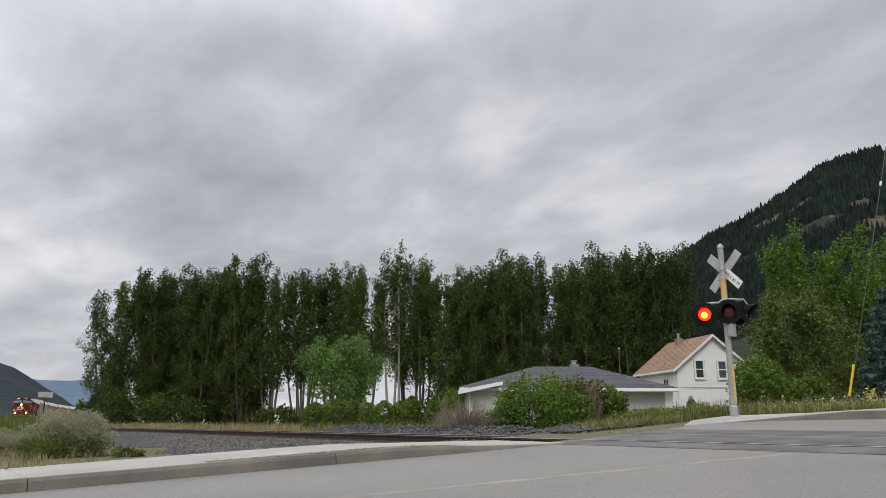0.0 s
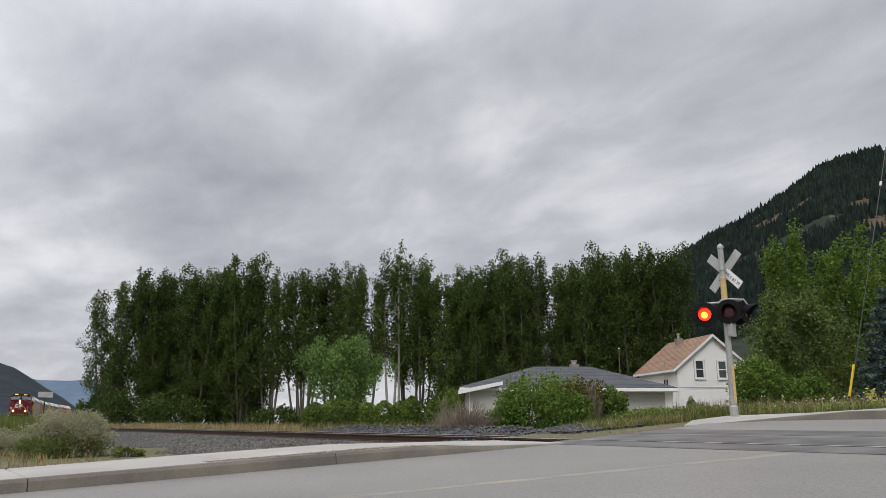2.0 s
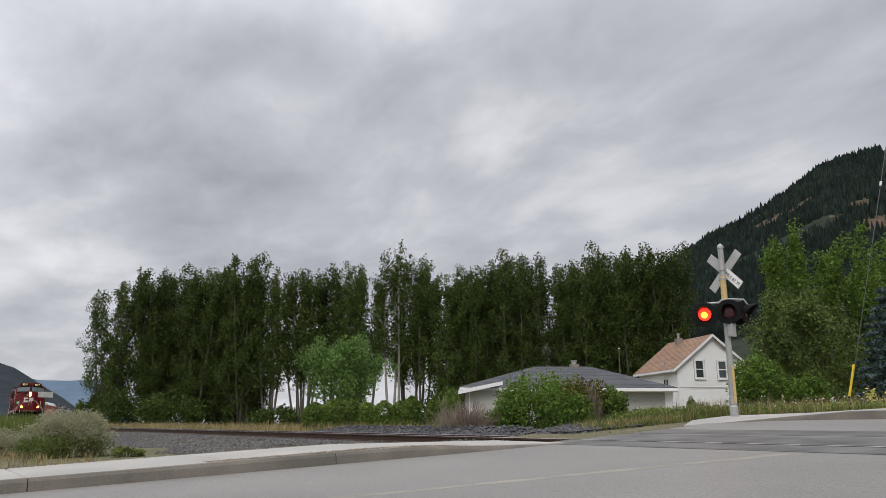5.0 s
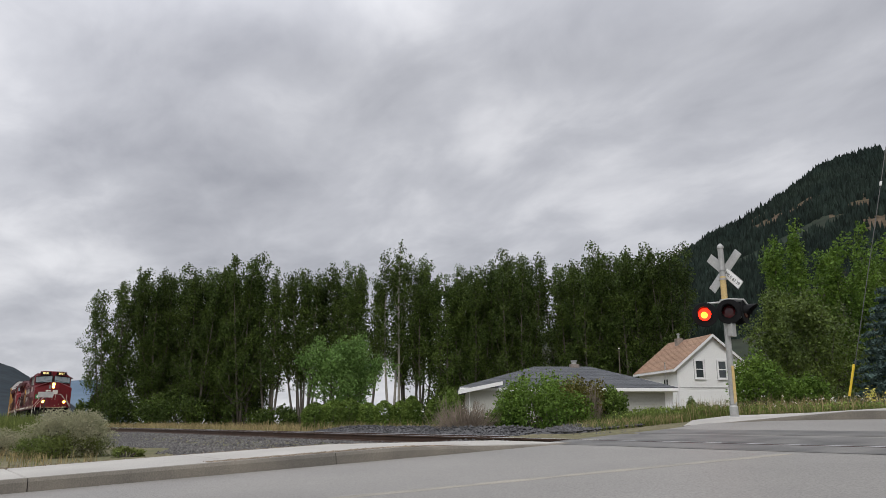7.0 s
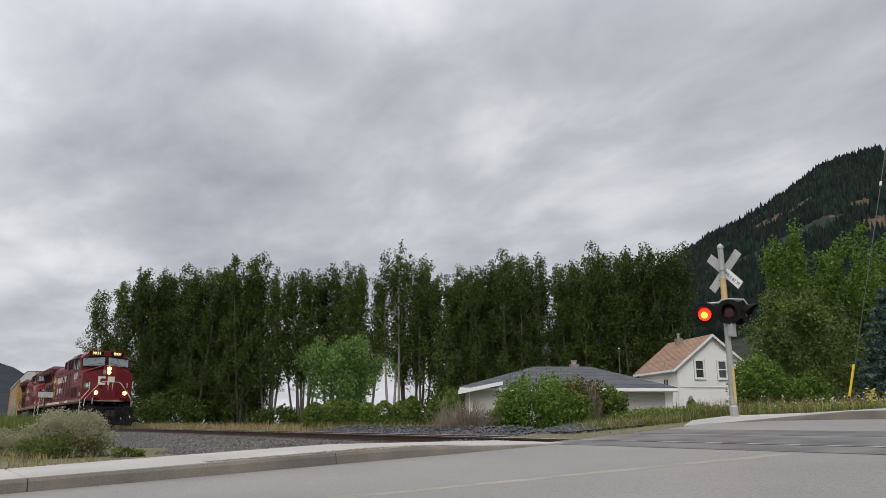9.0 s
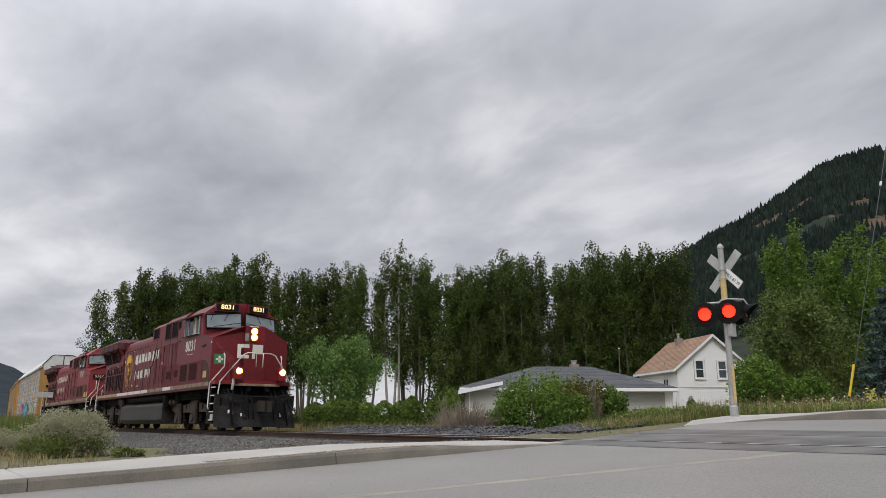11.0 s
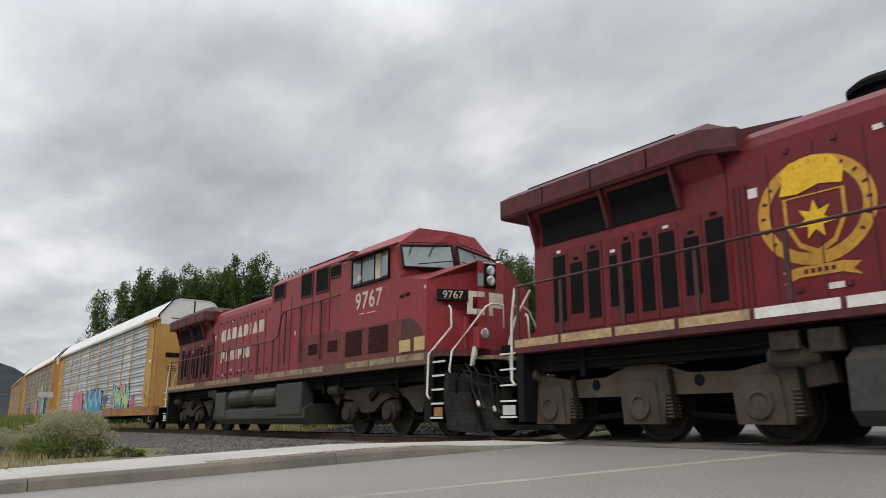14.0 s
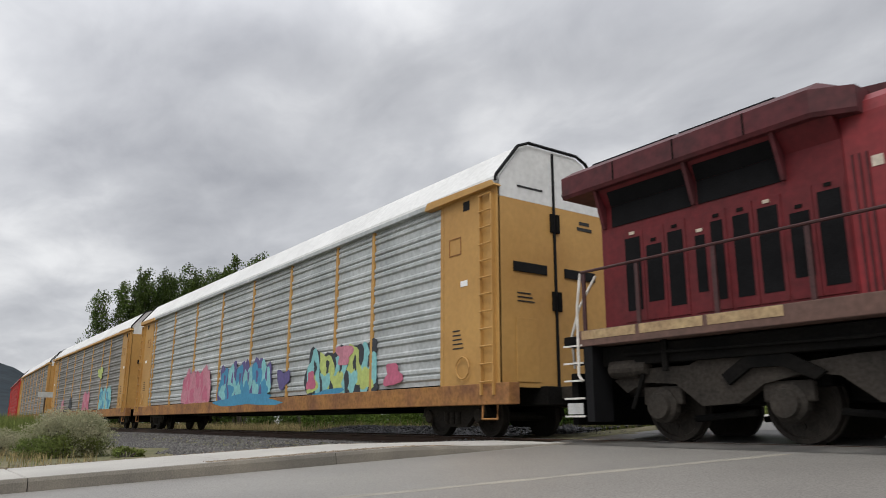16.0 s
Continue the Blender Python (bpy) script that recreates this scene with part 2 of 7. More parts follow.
WHITE_P = mat("white_marking", (0.66, 0.64, 0.60), 0.6, col2=(0.55, 0.53, 0.49), scale=3, fine=20, var=0.1, bump=0)
WHITE_OLD = mat("weathered_white_marking", (0.58, 0.52, 0.43), 0.65, col2=(0.42, 0.33, 0.26), scale=3, fine=20, var=0.15, bump=0)
GOLD = mat("gold_crest", (0.50, 0.27, 0.03), 0.6, col2=(0.40, 0.19, 0.03), scale=5, fine=20, var=0.2, bump=0)
GOLD_B = mat("yellow_crest", (0.70, 0.42, 0.02), 0.6, scale=5, fine=20, var=0.15, bump=0)
GREEN_S = mat("green_sign", (0.02, 0.19, 0.06), 0.5, scale=5, fine=20, var=0.1, bump=0)
RAILING = mat("white_handrail", (0.62, 0.60, 0.56), 0.5, col2=(0.45, 0.41, 0.36), scale=5, fine=30, var=0.15, bump=0.05)
RAILING_DARK = mat("dark_handrail", (0.06, 0.022, 0.022), 0.5, scale=5, fine=30, var=0.3, bump=0.05)
TANK_M = mat("smooth_dark_tank", (0.044, 0.041, 0.038), 0.55, col2=(0.028, 0.026, 0.024), scale=1.2, fine=12, var=0.2, bump=0.1, spec=0.3)
HEADLIGHT = mat("lit_headlamp", (0.9, 0.8, 0.6), 0.3, scale=5, fine=30, var=0.05, bump=0, emit=(1.0, 0.46, 0.032), strength=24.0)
NUMBER_LIT = mat("lit_number", (0.8, 0.7, 0.4), 0.5, scale=5, fine=30, var=0.05, bump=0, emit=(1.0, 0.74, 0.22), strength=1.0)
LAMP_OFF = mat("unlit_headlamp", (0.55, 0.55, 0.55), 0.15, 0.6, scale=5, fine=30, var=0.1, bump=0)
CAB_GLASS = mat("cab_glass", (0.17, 0.21, 0.22), 0.06, spec=1.0, scale=1, fine=5, var=0.1, bump=0)
BLIND = mat("cream_blind", (0.52, 0.46, 0.33), 0.7, scale=5, fine=30, var=0.1, bump=0)
RACK_Y = mat("yellow_rack_paint", (0.46, 0.265, 0.082), 0.6, col2=(0.38, 0.205, 0.06), scale=0.6, fine=10, var=0.06, bump=0.08)
RACK_RUST = mat("rusty_yellow_sill", (0.34, 0.16, 0.045), 0.75, col2=(0.17, 0.075, 0.035), scale=1.5, fine=12, var=0.3, bump=0.15)
RACK_SILVER = mat("galvanised_panel", (0.43, 0.45, 0.455), 0.55, 0.15, col2=(0.30, 0.32, 0.325), scale=0.8, fine=9, var=0.15, bump=0.08, objvar=0.1)
RACK_GREY = mat("grimy_galvanised_panel", (0.24, 0.235, 0.225), 0.6, 0.2, col2=(0.17, 0.165, 0.16), scale=0.8, fine=9, var=0.2, bump=0.08, objvar=0.12)
RACK_ROOF = mat("white_rack_roof", (0.66, 0.66, 0.65), 0.55, col2=(0.56, 0.56, 0.55), scale=0.6, fine=8, var=0.08, bump=0.05)
RACK_RED = mat("red_rack_paint", (0.42, 0.028, 0.025), 0.55, col2=(0.32, 0.03, 0.03), scale=0.8, fine=8, var=0.15, bump=0.08)
SPRAY = {k: mat("spray_" + k, c, 0.6, scale=3, fine=12, var=0.15, bump=0) for k, c in dict(
    pink=(0.50, 0.20, 0.26), blue=(0.05, 0.25, 0.42), cyan=(0.22, 0.50, 0.52), lime=(0.44, 0.52, 0.16), violet=(0.10, 0.08, 0.22), black=(0.03, 0.035, 0.045), rose=(0.48, 0.12, 0.2)).items()}
FOREST = mat("conifer_slope", (0.013, 0.021, 0.018), 0.95, col2=(0.021, 0.031, 0.024), scale=0.012, fine=0.08, var=0.4, bump=0, island=0.45, spec=0.1)
HILL = mat("mountain_slope", (0.018, 0.03, 0.022), 0.95, col2=(0.05, 0.048, 0.033), scale=0.008, fine=0.06, var=0.35, bump=0, spec=0.1)
BARE = mat("bare_slope", (0.095, 0.068, 0.048), 0.95, col2=(0.07, 0.062, 0.036), scale=0.02, fine=0.15, var=0.4, bump=0, spec=0.1)
HILL_L = mat("hazy_forest_hill", (0.020, 0.028, 0.034), 0.95, col2=(0.03, 0.038, 0.044), scale=0.006, fine=0.05, var=0.25, bump=0, spec=0.1)
HILL_FAR = mat("blue_distance", (0.10, 0.145, 0.20), 0.95, col2=(0.12, 0.165, 0.215), scale=0.002, fine=0.01, var=0.12, bump=0, spec=0.1)

# ================= mesh tools =================


class Shape:
    """Collects vertices and faces of one mesh."""

    def __init__(self):
        self.v, self.f = [], []

    def add(self, verts, faces):
        n = len(self.v)
        self.v += [tuple(p) for p in verts]
        self.f += [tuple(n + i for i in q) for q in faces]
        return self

    def box(self, x0, x1, y0, y1, z0, z1, c=0.0):
        """A box, with its edges cut by c."""
        if c <= 0:
            v = [(x, y, z) for x in (x0, x1) for y in (y0, y1) for z in (z0, z1)]
            return self.add(v, [(0, 1, 3, 2), (4, 6, 7, 5), (0, 4, 5, 1), (2, 3, 7, 6), (0, 2, 6, 4), (1, 5, 7, 3)])
        b = bmesh.new()
        bmesh.ops.create_cube(b, size=1)
        for q in b.verts:
            q.co = Vector(((x0 + x1) / 2 + q.co.x * (x1 - x0), (y0 + y1) / 2 + q.co.y * (y1 - y0), (z0 + z1) / 2 + q.co.z * (z1 - z0)))
        bmesh.ops.bevel(b, geom=b.edges[:], offset=c, segments=2, profile=0.6, affect="EDGES")
        b.verts.index_update()
        self.add([q.co for q in b.verts], [[q.index for q in fc.verts] for fc in b.faces])
        b.free()
        return self

    def prism(self, outline, axis, a, b):
        """An outline of (u, w) carried along an axis from a to b. axis y: (x, z); axis x: (y, z); axis z: (x, y)."""
        n = len(outline)
        mk = {"y": lambda u, w, t: (u, t, w), "x": lambda u, w, t: (t, u, w), "z": lambda u, w, t: (u, w, t)}[axis]
        v = [mk(u, w, a) for u, w in outline] + [mk(u, w, b) for u, w in outline]
        return self.add(v, [tuple(range(n)), tuple(range(2 * n - 1, n - 1, -1))] + [(i, i + n, (i + 1) % n + n, (i + 1) % n) for i in range(n)])

    def tube(self, path, radii, n=8, caps=True):
        rings, path = [], [Vector(p) for p in path]
        if isinstance(radii, (int, float)):
            radii = [radii] * len(path)
        ref = Vector((0.13, 0.21, 0.97))
        for i, p in enumerate(path):
            t = (path[min(i + 1, len(path) - 1)] - path[max(i - 1, 0)]).normalized()
            r = ref if abs(t.dot(ref)) < 0.93 else Vector((0.95, 0.1, 0.1))
            u = t.cross(r).normalized()
            w = t.cross(u)
            rings.append([p + (u * math.cos(2 * math.pi * k / n) + w * math.sin(2 * math.pi * k / n)) * radii[i] for k in range(n)])
        faces = [(i * n + k, i * n + (k + 1) % n, (i + 1) * n + (k + 1) % n, (i + 1) * n + k) for i in range(len(path) - 1) for k in range(n)]
        if caps:
            faces += [tuple(range(n - 1, -1, -1)), tuple(range((len(path) - 1) * n, len(path) * n))]
        return self.add([q for r in rings for q in r], faces)

    def lathe(self, centre, axis, profile, n=20):
        """profile of (along, radius) about an axis vector."""
        c, a = Vector(centre), Vector(axis).normalized()
        return self.tube_exact([c + a * d for d, r in profile], [r for d, r in profile], a, n)

    def tube_exact(self, pts, radii, a, n):
        r = Vector((0, 0, 1)) if abs(a.z) < 0.9 else Vector((1, 0, 0))
        u = a.cross(r).normalized(); w = a.cross(u)
        v = [p + (u * math.cos(2 * math.pi * k / n) + w * math.sin(2 * math.pi * k / n)) * rad for p, rad in zip(pts, radii) for k in range(n)]
        f = [(i * n + k, i * n + (k + 1) % n, (i + 1) * n + (k + 1) % n, (i + 1) * n + k) for i in range(len(pts) - 1) for k in range(n)]
        f += [tuple(range(n - 1, -1, -1)), tuple(range((len(pts) - 1) * n, len(pts) * n))]
        return self.add(v, f)

    def mesh(self, name, material, smooth=False):
        me = bpy.data.meshes.new(name)
        me.from_pydata(self.v, [], self.f)
        b = bmesh.new(); b.from_mesh(me)
        if len(b.faces) < 20000:
            bmesh.ops.recalc_face_normals(b, faces=b.faces[:])
        b.to_mesh(me); b.free()
        me.materials.append(material)
        if smooth:
            me.polygons.foreach_set("use_smooth", [True] * len(me.polygons))
        return me


def part(name, sh, material, parent=None, label="", smooth=False):
    ob = new(name, sh.mesh(name, material, smooth))
    ob.parent = parent
    if label:
        tagged(ob, label)
    return ob


def thing(name, label, category, m=None, group="", kind=""):
    ob = tagged(new(name), label, category, group, kind)
    ob.empty_display_size = 0.1
    if m is not None:
        ob.matrix_basis = m
    return ob


def solid(name, sh, material, label, category="", kind="", group="", smooth=False):
    return tagged(part(name, sh, material, None, "", smooth), label, category, group, kind)


def bulk(name, verts, faces, material, parent=None):
    """A large mesh from number arrays, without clean-up."""
    me = bpy.data.meshes.new(name)
    me.from_pydata(verts.tolist() if hasattr(verts, "tolist") else verts, [], faces.tolist() if hasattr(faces, "tolist") else faces)
    me.materials.append(material)
    ob = new(name, me)
    ob.parent = parent
    return ob


def writing(name, text, size, material, parent, m, depth=0.004, bold=0.0):
    cu = bpy.data.curves.new(name, "FONT")
    cu.body, cu.size, cu.extrude, cu.align_x, cu.align_y = text, size, depth, "CENTER", "CENTER"
    cu.offset, cu.space_character = bold, 1.0 + 16 * bold
    tmp = new(name + "_src", cu)
    bpy.context.view_layer.update()
    me = bpy.data.meshes.new_from_object(tmp.evaluated_get(bpy.context.evaluated_depsgraph_get()))
    bpy.data.objects.remove(tmp)
    bpy.data.curves.remove(cu)
    me.materials.clear(); me.materials.append(material)
    ob = new(name, me)
    ob.parent = parent
    ob.matrix_basis = m
    return ob


def leaf_arrays(rng, centres, size, squash=1.0, up=0.35):
    """Folded four-cornered leaves at the centres, turned at random."""
    n = len(centres)
    d = rng.normal(size=(n, 3)); d[:, 2] = d[:, 2] * squash + up * 0.3
    d /= np.linalg.norm(d, axis=1)[:, None]
    q = rng.normal(size=(n, 3)); s = np.cross(d, q); s /= np.linalg.norm(s, axis=1)[:, None]
    k = np.cross(d, s)
    ln = (size * rng.uniform(0.6, 1.35, n))[:, None]
    tip, base = centres + d * ln, centres - d * ln * 0.5
    a, b = centres + s * ln * 0.5 + k * ln * 0.18, centres - s * ln * 0.5 + k * ln * 0.18
    v = np.stack([base, a, tip, b], 1).reshape(-1, 3)
    i = np.arange(n)[:, None] * 4
    return v, np.concatenate([i + [[0, 1, 2]], i + [[0, 2, 3]]], 1).reshape(-1, 3)


# ================= lie of the land =================
TRACK_Y = 10.66


def road_z(y):
    return -0.06 + 0.067 * (min(max(y, -40), 17.0) - 9.2)


def smooth(a, b, x):
    t = min(max((x - a) / (b - a), 0), 1)
    return t * t * (3 - 2 * t)


def track_point(s):
    """Place and heading (radians) along the track: straight at the crossing, curving away far off."""
    if s >= -50:
        return s, TRACK_Y, 0.0
    r, th = 820.0, (-50 - s) / 820.0
    return -50 - r * math.sin(th), TRACK_Y + r * (1 - math.cos(th)), -th


def track_y(x):
    return TRACK_Y if x > -50 else TRACK_Y + (x + 50) ** 2 / 1640.0


def ground_z(x, y):
    ty = track_y(x)
    near = -0.38 + 0.05 * noise.noise((x * 0.25, y * 0.25, 0))
    far = -0.30 + 0.06 * noise.noise((x * 0.2, y * 0.2, 3))
    right = smooth(-22, -13.5, x) * smooth(13, 18, y)
    far = far * (1 - right) + 0.42 * right
    far += smooth(120, 500, y) * 2.0
    d = y - ty
    z = near if d < 0 else far
    bed = 1 - smooth(1.7, 3.4, abs(d))
    z = z * (1 - bed) + (-0.2) * bed
    road = smooth(-14.5, -12.8, x) * (1 - smooth(15.5, 18.5, y))
    return z * (1 - road) + (road_z(y) - 0.06) * road


def build_ground():
    xs = np.unique(np.concatenate([-np.geomspace(8, 3000, 90) - 0, np.linspace(-60, 8, 137), np.geomspace(9, 3000, 30)]))
    ys = np.unique(np.concatenate([-np.geomspace(6, 3000, 26), np.linspace(-6, 40, 116), np.geomspace(41, 3000, 50)]))
    v = [(x, y, ground_z(x, y)) for x in xs for y in ys]
    ny = len(ys)
    f = [(i * ny + j, (i + 1) * ny + j, (i + 1) * ny + j + 1, i * ny + j + 1) for i in range(len(xs) - 1) for j in range(ny - 1)]
    ob = bulk("ground", v, f, SOIL)
    ob.data.polygons.foreach_set("use_smooth", [True] * len(ob.data.polygons))
    tagged(ob, "dry weedy soil spreading to the hills", "ground", kind="structure")


build_ground()

# ================= road, pavement, track =================


def kerb_x(y):
    """The near kerb's face along the road, which runs a little aslant."""
    return -11.0 + (y - 1.45) * 0.213


def kerb_h(y):
    return 0.15 * (1 - smooth(6.0, 9.2, y))


def build_road():
    xs, ys = np.linspace(-12, 30, 43), np.concatenate([np.linspace(-30, 9.0, 40), np.linspace(9.3, 20, 24)])
    sh = Shape()
    v = []
    for y in ys:
        for k in range(43):
            x0 = kerb_x(y) if y < 9.3 else kerb_x(9.3) - (y - 9.3) * 0.2
            v.append((x0 + (30 - x0) * (k / 42) ** 1.5, y, road_z(y)))
    f = [(i * 43 + k, i * 43 + k + 1, (i + 1) * 43 + k + 1, (i + 1) * 43 + k) for i in range(len(ys) - 1) for k in range(42)]
    sh.add(v, f)
    solid("road", sh, ASPHALT, "worn pale grey asphalt road sloping up over the track", "road", "structure")
    # faded line along the road
    pts = [(-6.74 + 0.29 * (y - 3.55), y) for y in np.linspace(-4, 8.8, 60)]
    v = []
    for x, y in pts:
        w = 0.10 + 0.05 * noise.noise((x * 2, y * 2, 5))
        v += [(x - w, y, road_z(y) + 0.0012), (x + w, y, road_z(y) + 0.0012)]
    ob = bulk("road_line", v, [(2 * i, 2 * i + 1, 2 * i + 3, 2 * i + 2) for i in range(len(pts) - 1)], SEAM)
    tagged(ob, "faded pale line along the asphalt", "road marking", kind="structure")
    # dark worn asphalt along both sides of each rail at the crossing
    sh = Shape()
    for y0, y1 in ((9.05, 9.85), (10.06, 11.26), (11.46, 12.5)):
        n = 30
        v = []
        for k in range(n + 1):
            x = kerb_x(9.2) - 0.6 + k * 0.8
            j = 0.06 * noise.noise((x, y0, 2))
            v += [(x, y0 + j, road_z(y0) + 0.005), (x, y1, road_z(y1) + 0.005)]
        sh.add(v, [(2 * i, 2 * i + 2, 2 * i + 3, 2 * i + 1) for i in range(n)])
    solid("crossing_surface", sh, ASPHALT_DARK, "dark worn asphalt between the rails of the level crossing", "crossing", "structure")


def slab_mesh(y0, y1, inner, outer):
    """One pavement slab with eased edges, lying along the road's slope."""
    sh = Shape()
    g = 0.008
    quad = [(inner(y0 + g), y0 + g), (outer(y0 + g), y0 + g), (outer(y1 - g), y1 - g), (inner(y1 - g), y1 - g)]
    cx, cy = sum(p[0] for p in quad) / 4, sum(p[1] for p in quad) / 4
    top = [(x + (cx - x) * 0.012, y + (cy - y) * 0.012, road_z(y) + kerb_h(y) + 0.012) for x, y in quad]
    mid = [(x, y, road_z(y) + kerb_h(y)) for x, y in quad]
    low = [(x, y, road_z(y) + kerb_h(y) - 0.2) for x, y in quad]
    sh.add(top + mid + low, [(0, 1, 2, 3)] + [(4 * r + i, 4 * r + (i + 1) % 4, 4 * r + 4 + (i + 1) % 4, 4 * r + 4 + i) for r in (0, 1) for i in range(4)])
    return sh


def build_pavement():
    pav = thing("pavement", "pale concrete pavement slabs beside the road", "pavement", kind="structure")
    back = lambda y: kerb_x(y) - 2.55 + 0.5 * smooth(5, 9, y)
    for y0, y1 in ((-8.5, -6.0), (-6.0, -3.5), (-3.5, -1.0), (-1.0, 1.42), (1.42, 3.95), (3.95, 6.3), (6.3, 9.3)):
        part("slab", slab_mesh(y0, y1, lambda y: kerb_x(y) - 0.17, back), CONCRETE, pav)
    kerb = thing("kerb", "weathered concrete kerb tapering down to the crossing", "kerb", kind="structure")
    for y0, y1 in ((-8.5, -3.6), (-3.6, 1.42), (1.42, 5.3), (5.3, 9.3)):
        sh, n = Shape(), 8
        v = []
        for k in range(n + 1):
            y = y0 + 0.006 + (y1 - y0 - 0.012) * k / n
            x, z, hh = kerb_x(y), road_z(y), kerb_h(y)
            chip = 0.02 * max(0, noise.noise((y * 3, 1, 1)))
            v += [(x - 0.17, y, z + hh + 0.012), (x - 0.035, y, z + hh + 0.012 - chip), (x - 0.005, y, z + max(hh - 0.03 - chip, 0.004)), (x + 0.02, y, z - 0.02), (x - 0.17, y, z - 0.2)]
        f = [(5 * k + j, 5 * k + (j + 1) % 5, 5 * k + 5 + (j + 1) % 5, 5 * k + 5 + j) for k in range(n) for j in range(5)] + [(0, 1, 2, 3, 4), tuple(5 * n + j for j in (4, 3, 2, 1, 0))]
        sh.add(v, f)
        part("kerb_stone", sh, KERB, kerb)
    # far side: pavement flaring round the corner, with its own kerb
    edge = [(-11.2, 13.0), (-10.9, 13.2), (-10.5, 13.8), (-9.9, 14.6), (-9.2, 15.25), (-7.8, 15.6), (-4.0, 16.0), (4.0, 16.6), (20.0, 17.8)]
    rear = [(-11.35, 13.2), (-11.5, 14.2), (-11.6, 15.6), (-11.5, 16.9), (-9.6, 17.3), (-7.6, 17.5), (-4.0, 17.9), (4.0, 18.5), (20.0, 19.7)]
    far = thing("far_pavement", "pale concrete pavement with a low kerb beyond the track", "pavement", kind="structure")
    hh = [-0.10, -0.07, -0.03, 0.0, 0.05, 0.15, 0.16, 0.16, 0.16]
    for i in range(2, len(edge) - 1):
        sh = Shape()
        q = [edge[i], edge[i + 1], rear[i + 1], rear[i]]
        zz = [road_z(edge[i][1]) + hh[i] + 0.01, road_z(edge[i + 1][1]) + hh[i + 1] + 0.01, road_z(rear[i + 1][1]) + hh[i + 1] + 0.02, road_z(rear[i][1]) + hh[i] + 0.02]
        sh.add([(x, y, z) for (x, y), z in zip(q, zz)] + [(x, y, z - 0.3) for (x, y), z in zip(q, zz)],
               [(0, 1, 2, 3), (4, 5, 1, 0), (5, 6, 2, 1), (6, 7, 3, 2), (7, 4, 0, 3)])
        part("slab", sh, CONCRETE, far)
        sh = Shape()
        (x0, y0), (x1, y1) = edge[i], edge[i + 1]
        a, b = road_z(y0), road_z(y1)
        sh.add([(x0 + 0.03, y0 - 0.09, a - 0.02), (x1 + 0.03, y1 - 0.09, b - 0.02), (x1 + 0.02, y1 - 0.05, b + hh[i + 1]), (x0 + 0.02, y0 - 0.05, a + hh[i]),
                (x0, y0 + 0.06, a + hh[i] + 0.016), (x1, y1 + 0.06, b + hh[i + 1] + 0.016)], [(0, 1, 2, 3), (3, 2, 5, 4)])
        part("kerb_stone", sh, KERB, far)


def build_track():
    tr = thing("railway_track", "single railway track with rusty rails on wooden ties in dark ballast", "railway track", kind="structure")
    prof = [(-0.07, -0.172), (0.07, -0.172), (0.065, -0.155), (0.012, -0.14), (0.012, -0.045), (0.036, -0.035), (0.036, -0.003), (-0.036, -0.003), (-0.036, -0.035), (-0.012, -0.045), (-0.012, -0.14), (-0.065, -0.155)]
    stations = [60, 30, 10, 0, -10, -20, -30, -40, -50] + [-50 - 8 * k for k in range(1, 32)]
    for side in (-0.7525, 0.7525):
        for name, outline, m in (("rail", prof, RAIL), ("rail_head", [(-0.033, -0.004), (0.033, -0.004), (0.03, 0.0), (-0.03, 0.0)], RAIL_TOP)):
            sh, n = Shape(), len(outline)
            v = []
            for s in stations:
                x, y, a = track_point(s)
                for u, w in outline:
                    v.append((x - (u + side) * math.sin(a), y + (u + side) * math.cos(a), w))
            sh.add(v, [(i * n + k, i * n + (k + 1) % n, (i + 1) * n + (k + 1) % n, (i + 1) * n + k) for i in range(len(stations) - 1) for k in range(n)])
            part(name, sh, m, tr, "shiny running surface" if name == "rail_head" else "")
    tie = Shape().box(-0.11, 0.11, -1.3, 1.3, -0.36, -0.178, 0.012).mesh("tie", TIE)
    for k in range(150):
        s = -10.6 - k * 0.52
        x, y, a = track_point(s)
        ob = new("tie", tie)
        ob.parent = tr
        ob.matrix_basis = pose(x, y + 0.03 * math.sin(k * 7.1), 0, 0, 0, math.degrees(a) + 1.2 * math.sin(k * 3.3))


def stones(name, rng, count, place, size, material, label):
    """Loose broken stones, joined."""
    base = np.array([(1, 0, 0), (-1, 0, 0), (0, 1, 0), (0, -1, 0), (0, 0, 1), (0, 0, -1)], float)
    tri = np.array([(0, 2, 4), (2, 1, 4), (1, 3, 4), (3, 0, 4), (2, 0, 5), (1, 2, 5), (3, 1, 5), (0, 3, 5)])
    V, Fc = [], []
    for i in range(count):
        p = place(rng)
        q = base * rng.uniform(0.55, 1.2, (6, 1)) * size * rng.uniform(0.5, 1.3) * np.array([1, rng.uniform(0.6, 1), rng.uniform(0.45, 0.9)])
        a = rng.uniform(0, 6.28)
        c, s_ = math.cos(a), math.sin(a)
        q = q @ np.array([[c, s_, 0], [-s_, c, 0], [0, 0, 1]])
        V.append(q + p); Fc.append(tri + 6 * i)
    ob = bulk(name, np.concatenate(V), np.concatenate(Fc), material)
    return tagged(ob, label, "gravel", kind="stuff")


